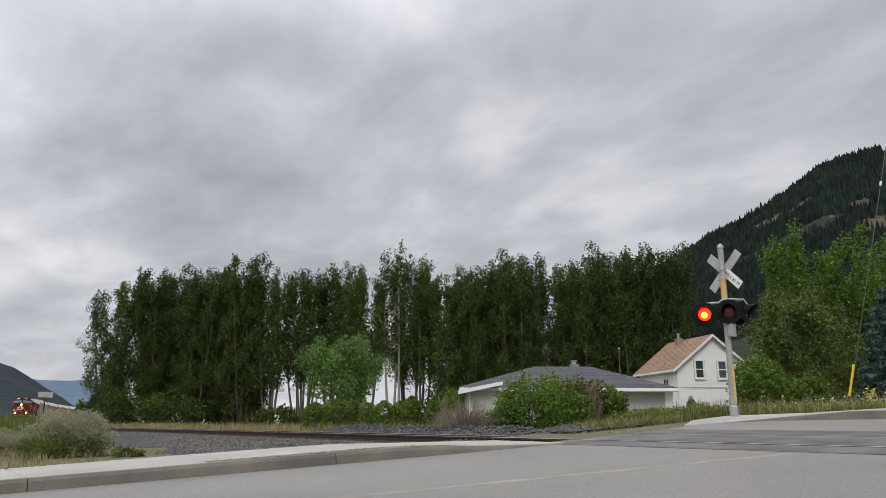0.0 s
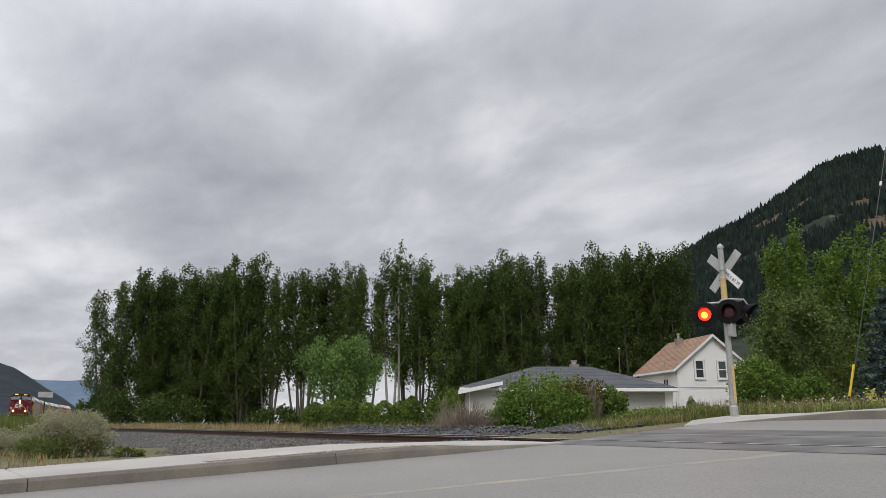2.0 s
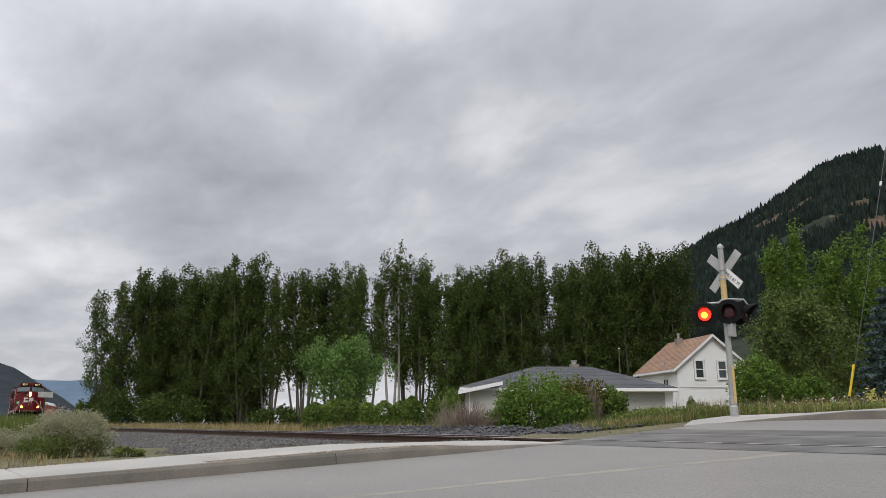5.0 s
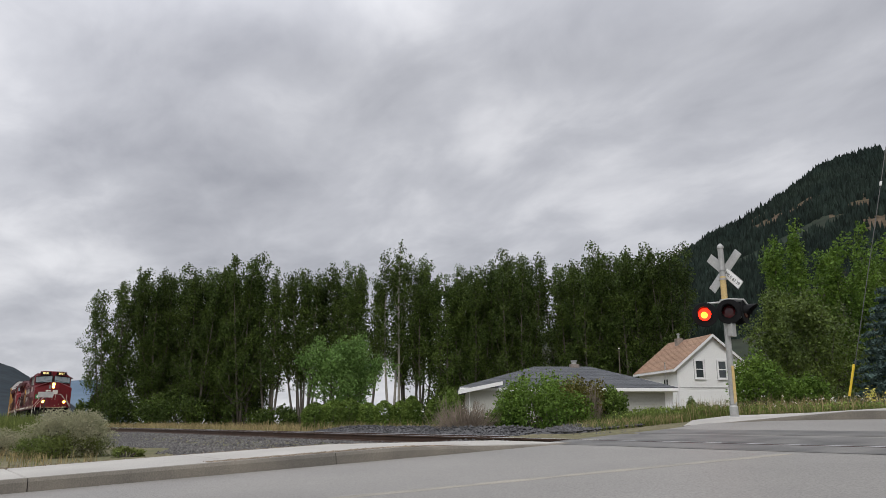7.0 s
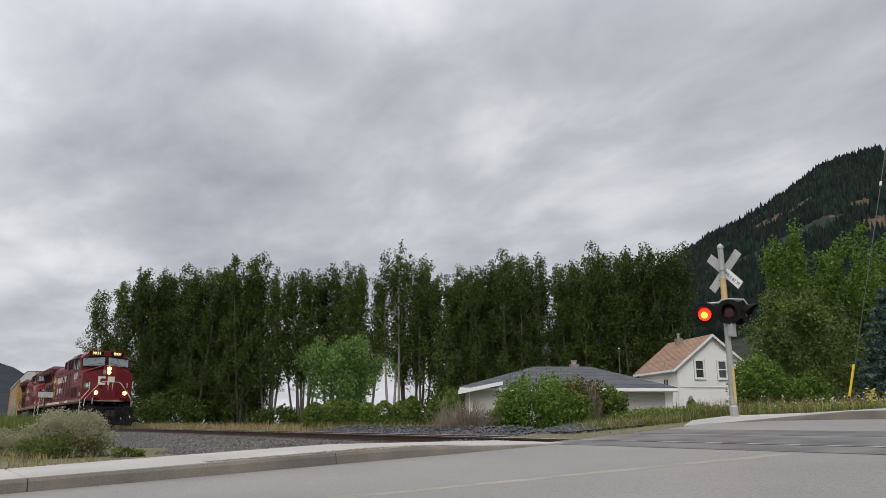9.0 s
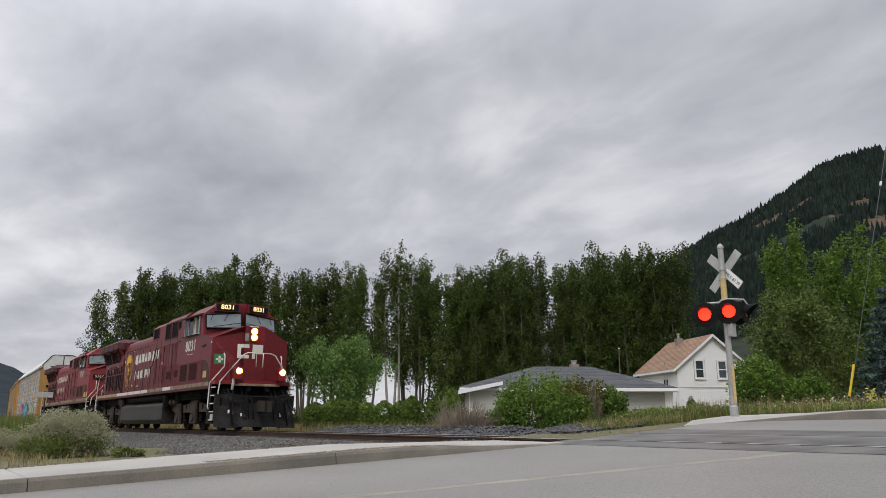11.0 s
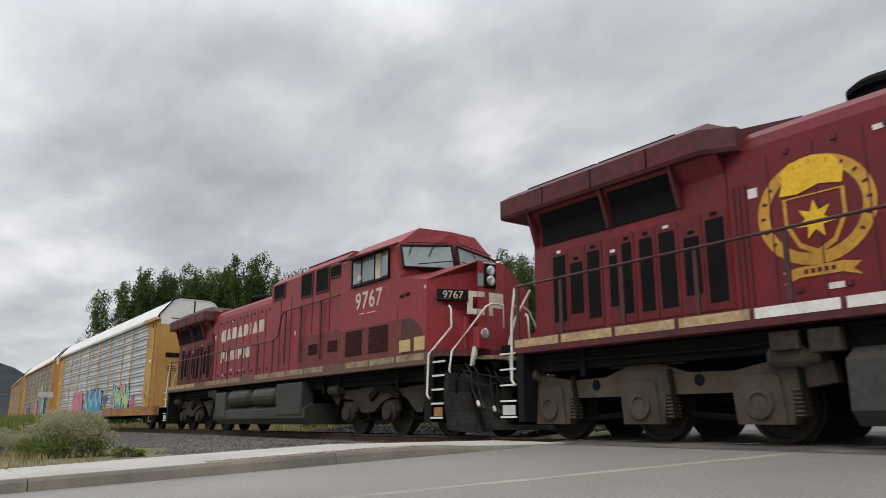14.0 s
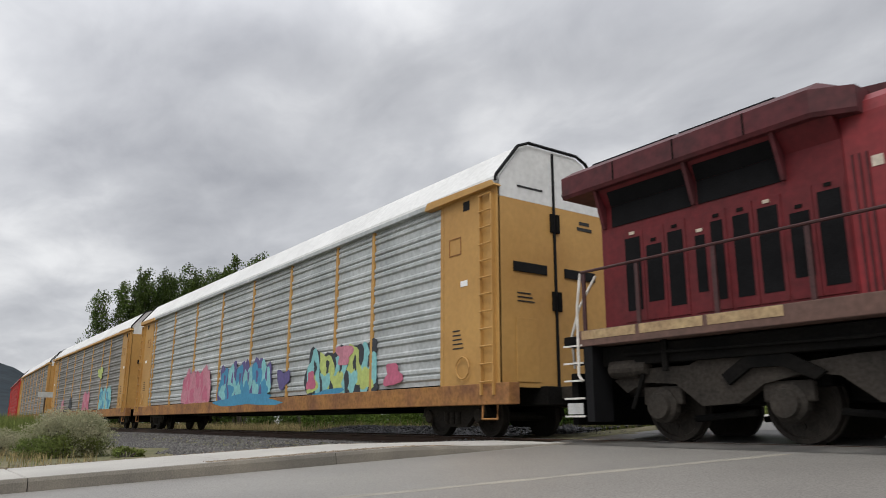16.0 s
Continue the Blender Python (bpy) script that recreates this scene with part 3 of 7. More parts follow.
def blades(name, rng, count, place, height, width, material, label, lean=0.35):
    """Grass blades, each one a bent strip, joined."""
    P = np.array([place(rng) for _ in range(count)])
    h = height * rng.uniform(0.45, 1.25, count)
    a = rng.uniform(0, 2 * math.pi, count)
    l = rng.normal(0, lean, count)
    dx, dy = np.cos(a), np.sin(a)
    w = width * rng.uniform(0.6, 1.3, count)
    mid = P + np.stack([dx * l * h * 0.3, dy * l * h * 0.3, h * 0.55], 1)
    tip = P + np.stack([dx * l * h, dy * l * h, h * (1 - 0.25 * np.abs(l))], 1)
    b = rng.uniform(0, 3.14, count)
    sx = np.stack([np.cos(b) * w, np.sin(b) * w, np.zeros(count)], 1)
    V = np.stack([P - sx, P + sx, mid + sx * 0.7, mid - sx * 0.7, tip], 1).reshape(-1, 3)
    i = np.arange(count)[:, None] * 5
    Fc = np.concatenate([i + [[0, 1, 2]], i + [[0, 2, 3]], i + [[3, 2, 4]]], 1).reshape(-1, 3)
    return tagged(bulk(name, V, Fc, material), label, "grass", kind="stuff")


build_road()
build_pavement()
build_track()

# ================= vegetation =================


def make_tree(name, label, seed, height, spread, limbs, leaves, leaf, material, bark, clear=0.18, stems=1, rise=0.9, group="", clump=0.55):
    """A tree: tapered trunk with limbs, and a crown of clumps of small leaves round the limbs."""
    rng = np.random.default_rng(seed)
    root = thing(name, label, "tree", group=group)
    wood, tips = Shape(), []
    for st in range(stems):
        off = rng.normal(0, 0.35 * spread * (stems > 1), 2)
        lean = rng.normal(0, 0.025, 2) + off * 0.03
        hgt = height * (1 if st == 0 else rng.uniform(0.8, 0.99))
        ax = lambda t: np.array([off[0] * 0.3 + lean[0] * t * hgt + off[0] * t * 0.9 + 0.12 * math.sin(5 * t + st), off[1] * 0.3 + lean[1] * t * hgt + off[1] * t * 0.9 + 0.12 * math.cos(4 * t + st), hgt * t])
        wood.tube([ax(t) - (0, 0, 0.25 * (t == 0)) for t in np.linspace(0, 0.97, 9)], [height * 0.0115 * (1 - 0.93 * t) * (0.7 if stems > 1 else 1) for t in np.linspace(0, 1, 9)], 7)
        for k in range(limbs // stems):
            t = clear + (0.97 - clear) * ((k + rng.uniform(0, 1)) / (limbs // stems)) ** 0.9
            a = k * 2.4 + rng.uniform(-0.5, 0.5)
            prof = (0.35 + 0.65 * math.sin(math.pi * min(1, (t - clear) / (1 - clear) * 0.62 + 0.3)))
            ln = spread * prof * rng.uniform(0.6, 1.3) * (1 - 0.62 * max(0, t - 0.5) / 0.5)
            p0 = ax(t)
            el = rise * rng.uniform(0.7, 1.3) + 0.3 * t
            d = np.array([math.cos(a) * math.cos(el), math.sin(a) * math.cos(el), math.sin(el)])
            p1 = p0 + d * ln * 0.55 + (0, 0, 0.04 * ln)
            p2 = p0 + d * ln + (0, 0, 0.16 * ln)
            r = height * 0.0042 * (1.15 - t)
            wood.tube([p0, p1, p2], [r, r * 0.6, r * 0.2], 5, caps=False)
            for u in (0.35, 0.6, 0.8, 1.0):
                if rng.uniform() < 0.9:
                    tips.append((p0 + (p2 - p0) * u + rng.normal(0, 0.18 * spread * 0.4, 3), 0.55 + 0.55 * (1 - t) * (0.4 + 0.6 * min(1, t * 3))))
        tips += [(ax(0.99), 0.3), (ax(0.95), 0.4), (ax(0.9), 0.5)]
    part("trunk", wood, bark, root, smooth=True)
    C = np.array([t[0] for t in tips]); W = np.array([t[1] for t in tips])
    pick = rng.choice(len(C), leaves, p=W / W.sum())
    g = rng.normal(size=(leaves, 3))
    g /= np.linalg.norm(g, axis=1)[:, None]
    cen = C[pick] + g * (rng.uniform(0, 1, leaves) ** 0.45 * clump * 1.55 * W[pick])[:, None] * np.array([1, 1, 1.25])
    cen = cen[cen[:, 2] > 0.05]
    v, f = leaf_arrays(rng, cen, leaf)
    bulk("crown", v, f, material, root)
    return root


def make_poplar(name, label, seed, height, spread, stems, leaves, leaf, material, bark, clear, group=""):
    """An upright poplar: several stems with steep limbs, narrow standing clumps and leafy spires at the top."""
    rng = np.random.default_rng(seed)
    root = thing(name, label, "tree", group=group)
    wood, tips = Shape(), []
    for st in range(stems):
        a0 = 6.283 * st / stems + rng.uniform(-0.5, 0.5)
        out = spread * (0.10 if st == 0 else rng.uniform(0.3, 0.62))
        hgt = height * (1.0 if st == 0 else rng.uniform(0.84, 0.99))
        foot = np.array([math.cos(a0), math.sin(a0), 0]) * 0.35 * (stems > 1)
        bend = np.array([math.cos(a0), math.sin(a0), 0]) * out
        ph = rng.uniform(0, 6.28)
        ax = lambda t: foot + bend * t ** 0.75 + np.array([0.14 * math.sin(5 * t + ph), 0.14 * math.cos(4 * t + ph), hgt * t])
        ts = np.linspace(0, 0.98, 10)
        wood.tube([ax(t) - (0, 0, 0.25 * (t == 0)) for t in ts], [height * 0.0085 * (1 - 0.94 * t) for t in ts], 7)
        for k in range(22):
            t = clear + (0.95 - clear) * (k + rng.uniform(0, 1)) / 22
            a = k * 2.4 + rng.uniform(-0.6, 0.6)
            ln = spread * rng.uniform(0.45, 0.85) * (1.05 - 0.72 * t)
            el = rng.uniform(0.55, 1.05) + 0.25 * t
            d = np.array([math.cos(a) * math.cos(el), math.sin(a) * math.cos(el), math.sin(el)])
            p0 = ax(t)
            p1 = p0 + d * ln * 0.55
            p2 = p0 + d * ln + (0, 0, 0.34 * ln)
            r = height * 0.0032 * (1.15 - t)
            wood.tube([p0, p1, p2], [r, r * 0.6, r * 0.2], 4, caps=False)
            for u in (0.4, 0.65, 0.85, 1.0):
                if rng.uniform() < 0.82:
                    c = (p0 * (1 - u) + p1 * u) if u < 0.6 else p1 + (p2 - p1) * (u - 0.55) / 0.45
                    tips.append((c + rng.normal(0, 0.2, 3), rng.uniform(0.36, 0.80) * (1.1 - 0.3 * t), 1.3))
        for t in np.linspace(0.8, 1.0, 7):
            tips.append((ax(t), 0.42 * (1.12 - t) / 0.32, 2.0))
    part("trunk", wood, bark, root, smooth=True)
    C, W, Z = np.array([t[0] for t in tips]), np.array([t[1] for t in tips]), np.array([t[2] for t in tips])
    pick = rng.choice(len(C), leaves, p=(W ** 1.6) / (W ** 1.6).sum())
    g = rng.normal(size=(leaves, 3))
    g /= np.linalg.norm(g, axis=1)[:, None]
    rad = (rng.uniform(0, 1, leaves) ** 0.5 * W[pick] * 1.15)[:, None]
    cen = C[pick] + g * rad * np.stack([np.ones(leaves), np.ones(leaves), Z[pick]], 1)
    v, f = leaf_arrays(rng, cen[cen[:, 2] > 0.1], leaf, up=0.9)
    bulk("crown", v, f, material, root)
    return root


def make_shrub(name, label, seed, size, leaves, leaf, material, category="shrub", lumps=14, group="", base=0.0):
    """A shrub: stems from the ground and lumps of leaves over an uneven outline."""
    rng = np.random.default_rng(seed)
    root = thing(name, label, category, group=group)
    sx, sy, sz = size
    wood, C = Shape(), []
    for k in range(lumps):
        a, r = rng.uniform(0, 6.28), rng.uniform(0, 0.8) ** 0.6
        p = np.array([math.cos(a) * r * sx, math.sin(a) * r * sy, sz * (1 - 0.55 * r * r) * rng.uniform(0.6, 0.88)])
        C.append(p)
        wood.tube([(p[0] * 0.15, p[1] * 0.15, -0.12), (p[0] * 0.6, p[1] * 0.6, p[2] * 0.45), tuple(p)], [0.03, 0.018, 0.006], 5, caps=False)
    C = np.array(C)
    part("stems", wood, BARK, root)
    n = leaves
    pick = rng.integers(0, lumps, n)
    g = rng.normal(size=(n, 3)); g /= np.linalg.norm(g, axis=1)[:, None]
    rad = rng.uniform(0.35, 1.05, n)[:, None]
    c = C[pick] + g * rad * np.array([sx, sy, sz]) * 0.30
    low = rng.uniform(size=n) < 0.3
    c[low, 2] *= rng.uniform(0.05, 0.8, low.sum())
    c[:, 2] = np.abs(c[:, 2]) + base
    v, f = leaf_arrays(rng, c, leaf)
    bulk("foliage", v, f, material, root)
    return root


def make_conifer(name, label, seed, height, radius, leaves, leaf, material, category="tree", group="", column=False):
    rng = np.random.default_rng(seed)
    root = thing(name, label, category, group=group)
    part("trunk", Shape().tube([(0, 0, -0.2), (0, 0, height * 0.5), (0, 0, height * 0.95)], [height * 0.016, height * 0.01, 0.01], 7), BARK, root)
    if column:
        t = rng.uniform(0, 1, leaves)
        r = radius * np.minimum(1, 0.75 + t) * np.minimum(1, (1 - t) * 4.5) ** 0.6 * rng.uniform(0.75, 1.06, leaves)
        a = rng.uniform(0, 6.28, leaves)
        c = np.stack([np.cos(a) * r, np.sin(a) * r, t * height * (1 + 0.03 * np.sin(a * 3))], 1)
    else:
        tiers, C = int(height * 2.6), []
        wood = Shape()
        for k in range(tiers):
            t = (k + 0.5) / tiers
            for b in range(8):
                a = b * 0.785 + k * 0.4 + rng.normal(0, 0.15)
                ln = radius * (1 - t) ** 0.85 * rng.uniform(0.75, 1.15) + 0.1
                z0 = height * (0.06 + 0.92 * t)
                end = np.array([math.cos(a) * ln, math.sin(a) * ln, z0 - ln * 0.22])
                if b % 2 == 0:
                    wood.tube([(0, 0, z0), tuple(end)], [0.03, 0.008], 4, caps=False)
                m = max(3, int(leaves * ln / (tiers * 8 * radius * 0.5)))
                u = rng.uniform(0.15, 1, m)[:, None]
                C.append(np.array([0, 0, z0]) * (1 - u) + end * u + rng.normal(0, 0.09, (m, 3)) * np.array([1.2, 1.2, 0.6]))
        part("boughs", wood, BARK, root)
        c = np.concatenate(C)
    v, f = leaf_arrays(rng, c, leaf)
    bulk("needles", v, f, material, root)
    return root


def put(ob, x, y, rz=0.0, s=1.0, z=None):
    ob.matrix_basis = pose(x, y, ground_z(x, y) if z is None else z, 0, 0, rz) @ Matrix.Scale(s, 4)
    return ob


def build_poplars():
    lab = "tall dark green poplar tree with an upright leafy crown"
    kinds = [make_poplar("poplar_tree", lab, 11 + i, 19.6, sp, st, n, 0.15, LEAF, BARK, c, "row of poplars behind the track")
             for i, (sp, c, st, n) in enumerate(((5.0, 0.06, 6, 29000), (4.7, 0.10, 6, 27000), (4.4, 0.24, 4, 17000), (5.0, 0.08, 6, 29000), (4.2, 0.28, 4, 15500)))]
    spots = []
    rng = np.random.default_rng(5)
    a, b = np.array([-92.0, 20.6]), np.array([-47.0, 62.0])
    n = 25
    for i in range(n):
        t = i / (n - 1)
        p = a + (b - a) * t + rng.normal(0, 1.0, 2)
        open_ = 7 <= i <= 14
        spots.append((p[0], p[1], rng.uniform(0.9, 1.04) * (1 - 0.10 * t) * (0.88 if i == 0 else 1.0), (2 if i % 2 else 4) if open_ else (0, 1, 3)[i % 3]))
    for i in range(16):
        t = (i + 0.5) / 16
        if 0.26 < t < 0.62:
            continue
        p = a + (b - a) * t + np.array([-5.0, 4.5]) + rng.normal(0, 1.0, 2)
        spots.append((p[0], p[1], rng.uniform(0.82, 0.98), (1, 3, 0)[i % 3]))
    used = set()
    for x, y, s, k in spots:
        m = pose(x, y, ground_z(x, y) - 0.1, 0, 0, rng.uniform(0, 360))
        if k not in used:
            used.add(k)
            kinds[k].matrix_basis = m @ Matrix.Scale(s, 4)
        else:
            ob = copy_thing(kinds[k], m)
            ob.scale = (s, s, s * rng.uniform(0.95, 1.05))
    # taller single tree standing behind the row
    t = make_poplar("poplar_tree", "tall slender poplar with pale branches showing", 31, 19.8, 2.8, 3, 4500, 0.16, LEAF, BARK_PALE, 0.3, "row of poplars behind the track")
    put(t, -68.0, 42.0)
    # shorter undergrowth at the foot of the row
    for i, (x, y, w, hh) in enumerate(((-88, 18.9, 3.2, 4.6), (-77, 33.5, 3.2, 2.3), (-74, 37.5, 3.2, 2.6), (-71, 39.5, 3.0, 2.2), (-67.5, 44.0, 3.4, 3.0), (-63.5, 44.5, 3.2, 2.6), (-83, 23.5, 3.6, 4.0), (-95, 17.6, 1.6, 3.6), (-60, 46, 3.6, 4.4), (-54, 52, 3.6, 5.0), (-50, 57, 3.2, 4.6), (-92, 24, 3.6, 4.4), (-86, 27, 3.8, 4.8), (-83, 30, 3.0, 3.6), (-64, 47, 3.8, 4.6), (-57, 53, 4.0, 5.2), (-58, 49, 3.2, 3.8))):
        put(make_shrub("undergrowth", "dark green undergrowth at the foot of the poplars", 60 + i, (w, w, hh), 3800, 0.17, LEAF, "shrub", 16, "undergrowth below the poplars"), x, y)


build_poplars()
put(make_tree("young_tree", "bright green young tree with a rounded leafy crown", 71, 4.75, 2.5, 44, 17000, 0.095, LEAF_LIGHT, BARK, clear=0.14, stems=3, rise=0.75, clump=0.42), -37.5, 19.75)
for i, (x, y, hh, r) in enumerate(((-34.9, 16.9, 1.6, 0.62), (-34.2, 17.6, 1.72, 0.62), (-33.5, 18.1, 1.78, 0.6), (-32.9, 18.8, 1.55, 0.55), (-32.2, 19.3, 1.62, 0.5), (-31.6, 19.9, 1.6, 0.5), (-28.6, 18.6, 1.75, 0.42), (-28.0, 19.4, 1.7, 0.36), (-26.6, 19.3, 2.0, 0.42))):
    put(make_conifer("cedar_shrub", "clipped dark green columnar cedar in a row", 80 + i, hh, r, 3200, 0.07, LEAF_CEDAR, "shrub", "cedar hedge", column=True), x, y)
# dense shrubs by the far side of the crossing
for i, (x, y, w, hh, m, lab) in enumerate((
        (-17.1, 15.1, 1.0, 1.65, LEAF_BUSH, "broad leafy green shrub"), (-17.9, 14.8, 0.7, 0.85, LEAF_BUSH, "low leafy green shrub"), (-16.2, 15.1, 1.3, 1.95, LEAF_BUSH, "broad leafy green shrub"), (-15.3, 14.8, 1.0, 1.5, LEAF_BUSH, "leafy green shrub with pale flowers"),
        (-15.3, 15.7, 0.95, 1.55, LEAF_RED, "shrub with some reddish leaves among the green"), (-14.65, 16.2, 0.68, 1.08, LEAF_CEDAR, "dark green leafy shrub"))):
    put(make_shrub("shrub", lab + " beyond the track", 100 + i, (w, w, hh), 5200, 0.055, m, "shrub", 18, "shrubs beyond the track"), x, y)


def make_brush(label, seed, radius, height, count, material=TWIG):
    """Bare dry brush: thin curved twigs fanning from the ground."""
    rng = np.random.default_rng(seed)
    sh = Shape()
    for _ in range(count):
        a, r = rng.uniform(0, 6.28), radius * rng.uniform(0.2, 1)
        b = np.array([math.cos(a) * r * 0.45, math.sin(a) * r * 0.45, -0.05])
        t = np.array([math.cos(a) * r, math.sin(a) * r, height * rng.uniform(0.5, 1) * (1.15 - 0.5 * r / radius)])
        m = (b + t) / 2 + np.array([0, 0, 0.12 * height]) + rng.normal(0, 0.03, 3)
        sh.tube([b, m, t], [0.008, 0.006, 0.003], 3, caps=False)
    return solid("dry_brush", sh, material, label, "shrub")


put(make_brush("bare grey-brown dry brush beside the track", 3, 1.15, 1.2, 620), -17.9, 13.6, z=-0.2)
put(make_brush("tall sparse dry twigs beside the brush", 5, 1.0, 1.55, 70), -18.9, 13.7, z=-0.2)
put(make_brush("thin bare brown brush among the shrubs", 4, 0.3, 1.5, 150), -14.7, 15.5, z=0.0)
sage = make_shrub("sagebrush", "rounded grey-green sagebrush beside the pavement", 130, (0.86, 0.86, 0.92), 30000, 0.022, LEAF_SAGE, "shrub", 40)
put(sage, -17.2, 2.85)
put(make_shrub("weed_clump", "green weeds growing through the sagebrush", 133, (0.85, 0.85, 0.5), 7000, 0.028, GRASS, "shrub", 24), -17.0, 2.75)
put(make_shrub("sagebrush", "low grey-green sagebrush in dry grass", 131, (0.7, 0.7, 0.5), 9000, 0.024, LEAF_SAGE, "shrub", 16), -18.6, 1.75)
put(make_shrub("weed_clump", "low green weeds beside the gravel", 132, (0.25, 0.35, 0.2), 900, 0.03, GRASS, "shrub", 10), -16.0, 3.7)
# right-hand side beyond the crossing
for i, (x, y, w, hh, m) in enumerate(((-13.9, 22.2, 1.05, 2.0, LEAF_BUSH), (-13.1, 23.3, 0.8, 1.5, LEAF_BUSH), (-34.4, 46.3, 0.6, 2.3, LEAF_CEDAR), (-34.0, 47.1, 0.62, 2.1, LEAF_CEDAR), (-17.5, 33.0, 1.5, 1.9, LEAF))):
    put(make_shrub("shrub", "leafy green shrub in rough grass near the houses", 140 + i, (w, w, hh), 4600, 0.07, m, "shrub", 18, "shrubs near the houses"), x, y)
put(make_shrub("flowering_shrub", "shrub with yellow blossom in rough grass", 150, (0.7, 0.7, 1.3), 320, 0.05, FLOWER_Y, "shrub", 14), -13.4, 28.5)
for i, (x, y, hh, sp, m, lf) in enumerate(((-32.8, 58.6, 16.2, 3.6, LEAF_BUSH, 15000), (-27.2, 57.5, 14.8, 4.0, LEAF_BUSH, 15000), (-24.6, 56.0, 13.0, 3.4, LEAF_BUSH, 10000), (-35.0, 66.0, 12.5, 4.4, LEAF, 10000))):
    put(make_poplar("broadleaf_tree", "tall yellowish green poplar below the mountain", 170 + i, hh, sp, 4, lf, 0.16, m, BARK, 0.1, "trees below the mountain"), x, y)
put(make_poplar("bare_tree", "half-dead tree with bare purplish brown twigs", 176, 12.6, 3.0, 5, 5200, 0.10, TWIG_DARK, TWIG_DARK, 0.2, "trees below the mountain"), -30.4, 60.0)
for i, (x, y, hh, sp, m, lf) in enumerate(((-25.5, 44.0, 7.6, 3.4, LEAF_MID, 10000), (-21.0, 42.0, 6.4, 3.0, LEAF_MID, 9000), (-18.5, 45.5, 8.5, 3.0, LEAF_MID, 9000), (-28.5, 50.0, 8.0, 3.6, LEAF_MID, 9000))):
    put(make_tree("broadleaf_tree", "dark green broadleaf tree behind the crossing", 180 + i, hh, sp, 44, lf, 0.13, m, BARK, clear=0.12, stems=1 + i % 3, clump=0.6, group="trees below the mountain"), x, y)
put(make_conifer("blue_spruce", "blue-green spruce with drooping boughs", 190, 6.2, 2.4, 12000, 0.11, LEAF_SPRUCE), -15.6, 35.6)

# ================= grass and stones =================
rng_g = np.random.default_rng(9)


def zone(x0, x1, y0, y1, keep=None, dz=0.0):
    def place(rng):
        while True:
            x, y = rng.uniform(x0, x1), rng.uniform(y0, y1)
            if keep is None or keep(x, y):
                return (x, y, ground_z(x, y) + dz)
    return place


near_left = lambda x, y: x < kerb_x(y) - 2.7 and y < 8.0 - 0.5 * smooth(-26, -15, x) * 8
patch = lambda x, y: noise.noise((x * 0.35, y * 0.35, 7)) > -0.05
blades("grass", rng_g, 24000, zone(-34, -13.6, -3, 6.5, lambda x, y: near_left(x, y) and patch(x, y) and (y < 2.1 or x < -18.2) and y < -0.145 * x), 0.30, 0.007, GRASS, "green weeds and grass beside the pavement")
blades("dry_grass", rng_g, 11000, zone(-34, -13.6, -3, 6.5, lambda x, y: near_left(x, y) and (y < 2.3 or x < -18.0 or x > -15.0) and y < -0.2 * x), 0.2, 0.006, GRASS_DRY, "dry straw-coloured grass beside the pavement")
blades("tall_grass", rng_g, 14000, zone(-50, -19, -1, 5.0, lambda x, y: y < 4.6 + (x + 22) * 0.03 and y > -0.14 * x - 2.3 and y < -0.14 * x), 0.8, 0.012, GRASS, "tall weedy grass near the track")
beyond = lambda x, y: y > track_y(x) + 2.6 + 0.6 * noise.noise((x * 0.5, 1, 1))
blades("tall_grass", rng_g, 16000, zone(-95, -17, 12.5, 21, beyond), 0.62, 0.011, GRASS_DRY, "tall dry grass along the far side of the track")
blades("tall_grass", rng_g, 12000, zone(-95, -13, 13.2, 24, beyond), 0.42, 0.010, GRASS, "green grass along the far side of the track")
corner = lambda x, y: x < -11.75 - 0.05 * (y - 13)
blades("verge_grass", rng_g, 9000, zone(-14.5, -11.2, 12.75, 17.2, corner), 0.16, 0.008, GRASS, "short green grass at the corner of the crossing")
blades("verge_grass", rng_g, 2600, zone(-14.5, -11.2, 12.75, 16.5, corner), 0.22, 0.006, GRASS_DRY, "short dry grass at the corner of the crossing")
verge = lambda x, y: y > 17.4 + 0.06 * (x + 10) and x > -13.6 - (y - 17) * 0.35
blades("verge_grass", rng_g, 42000, zone(-20, -1, 13.4, 27, lambda x, y: verge(x, y) or (x < -12.5 - 0.02 * y and y > 13.4 + 0.25 * (x + 12.5) * 0 and x > -17.5 and y < 19)), 0.34, 0.009, GRASS, "rough green verge grass beyond the crossing")
blades("verge_grass", rng_g, 9000, zone(-18, -1, 17, 26, verge), 0.55, 0.007, GRASS_DRY, "dry seeding grass beyond the crossing")


def flowers(rng, count, place, height, size, material, label):
    P = np.array([place(rng) for _ in range(count)])
    P[:, 2] += height * rng.uniform(0.55, 1.15, count)
    v, f = leaf_arrays(rng, np.repeat(P, 4, 0) + rng.normal(0, size * 0.6, (count * 4, 3)), size)
    weeds = material is WEED
    tagged(bulk("weeds" if weeds else "wildflowers", v, f, material), label, "weeds" if weeds else "flowers", kind="stuff")


flowers(rng_g, 3500, zone(-16, -1, 14.5, 26, lambda x, y: verge(x, y) or (x < -12.9 and y < 19)), 0.3, 0.05, WEED, "leafy light green weeds in the verge grass")
flowers(rng_g, 420, zone(-14, -2, 18, 25, verge), 0.5, 0.022, FLOWER, "white wildflowers in the verge grass")
flowers(rng_g, 34, zone(-18.6, -17.6, 13.8, 14.4), 1.0, 0.032, FLOWER, "white blossom at the edge of the shrubs")

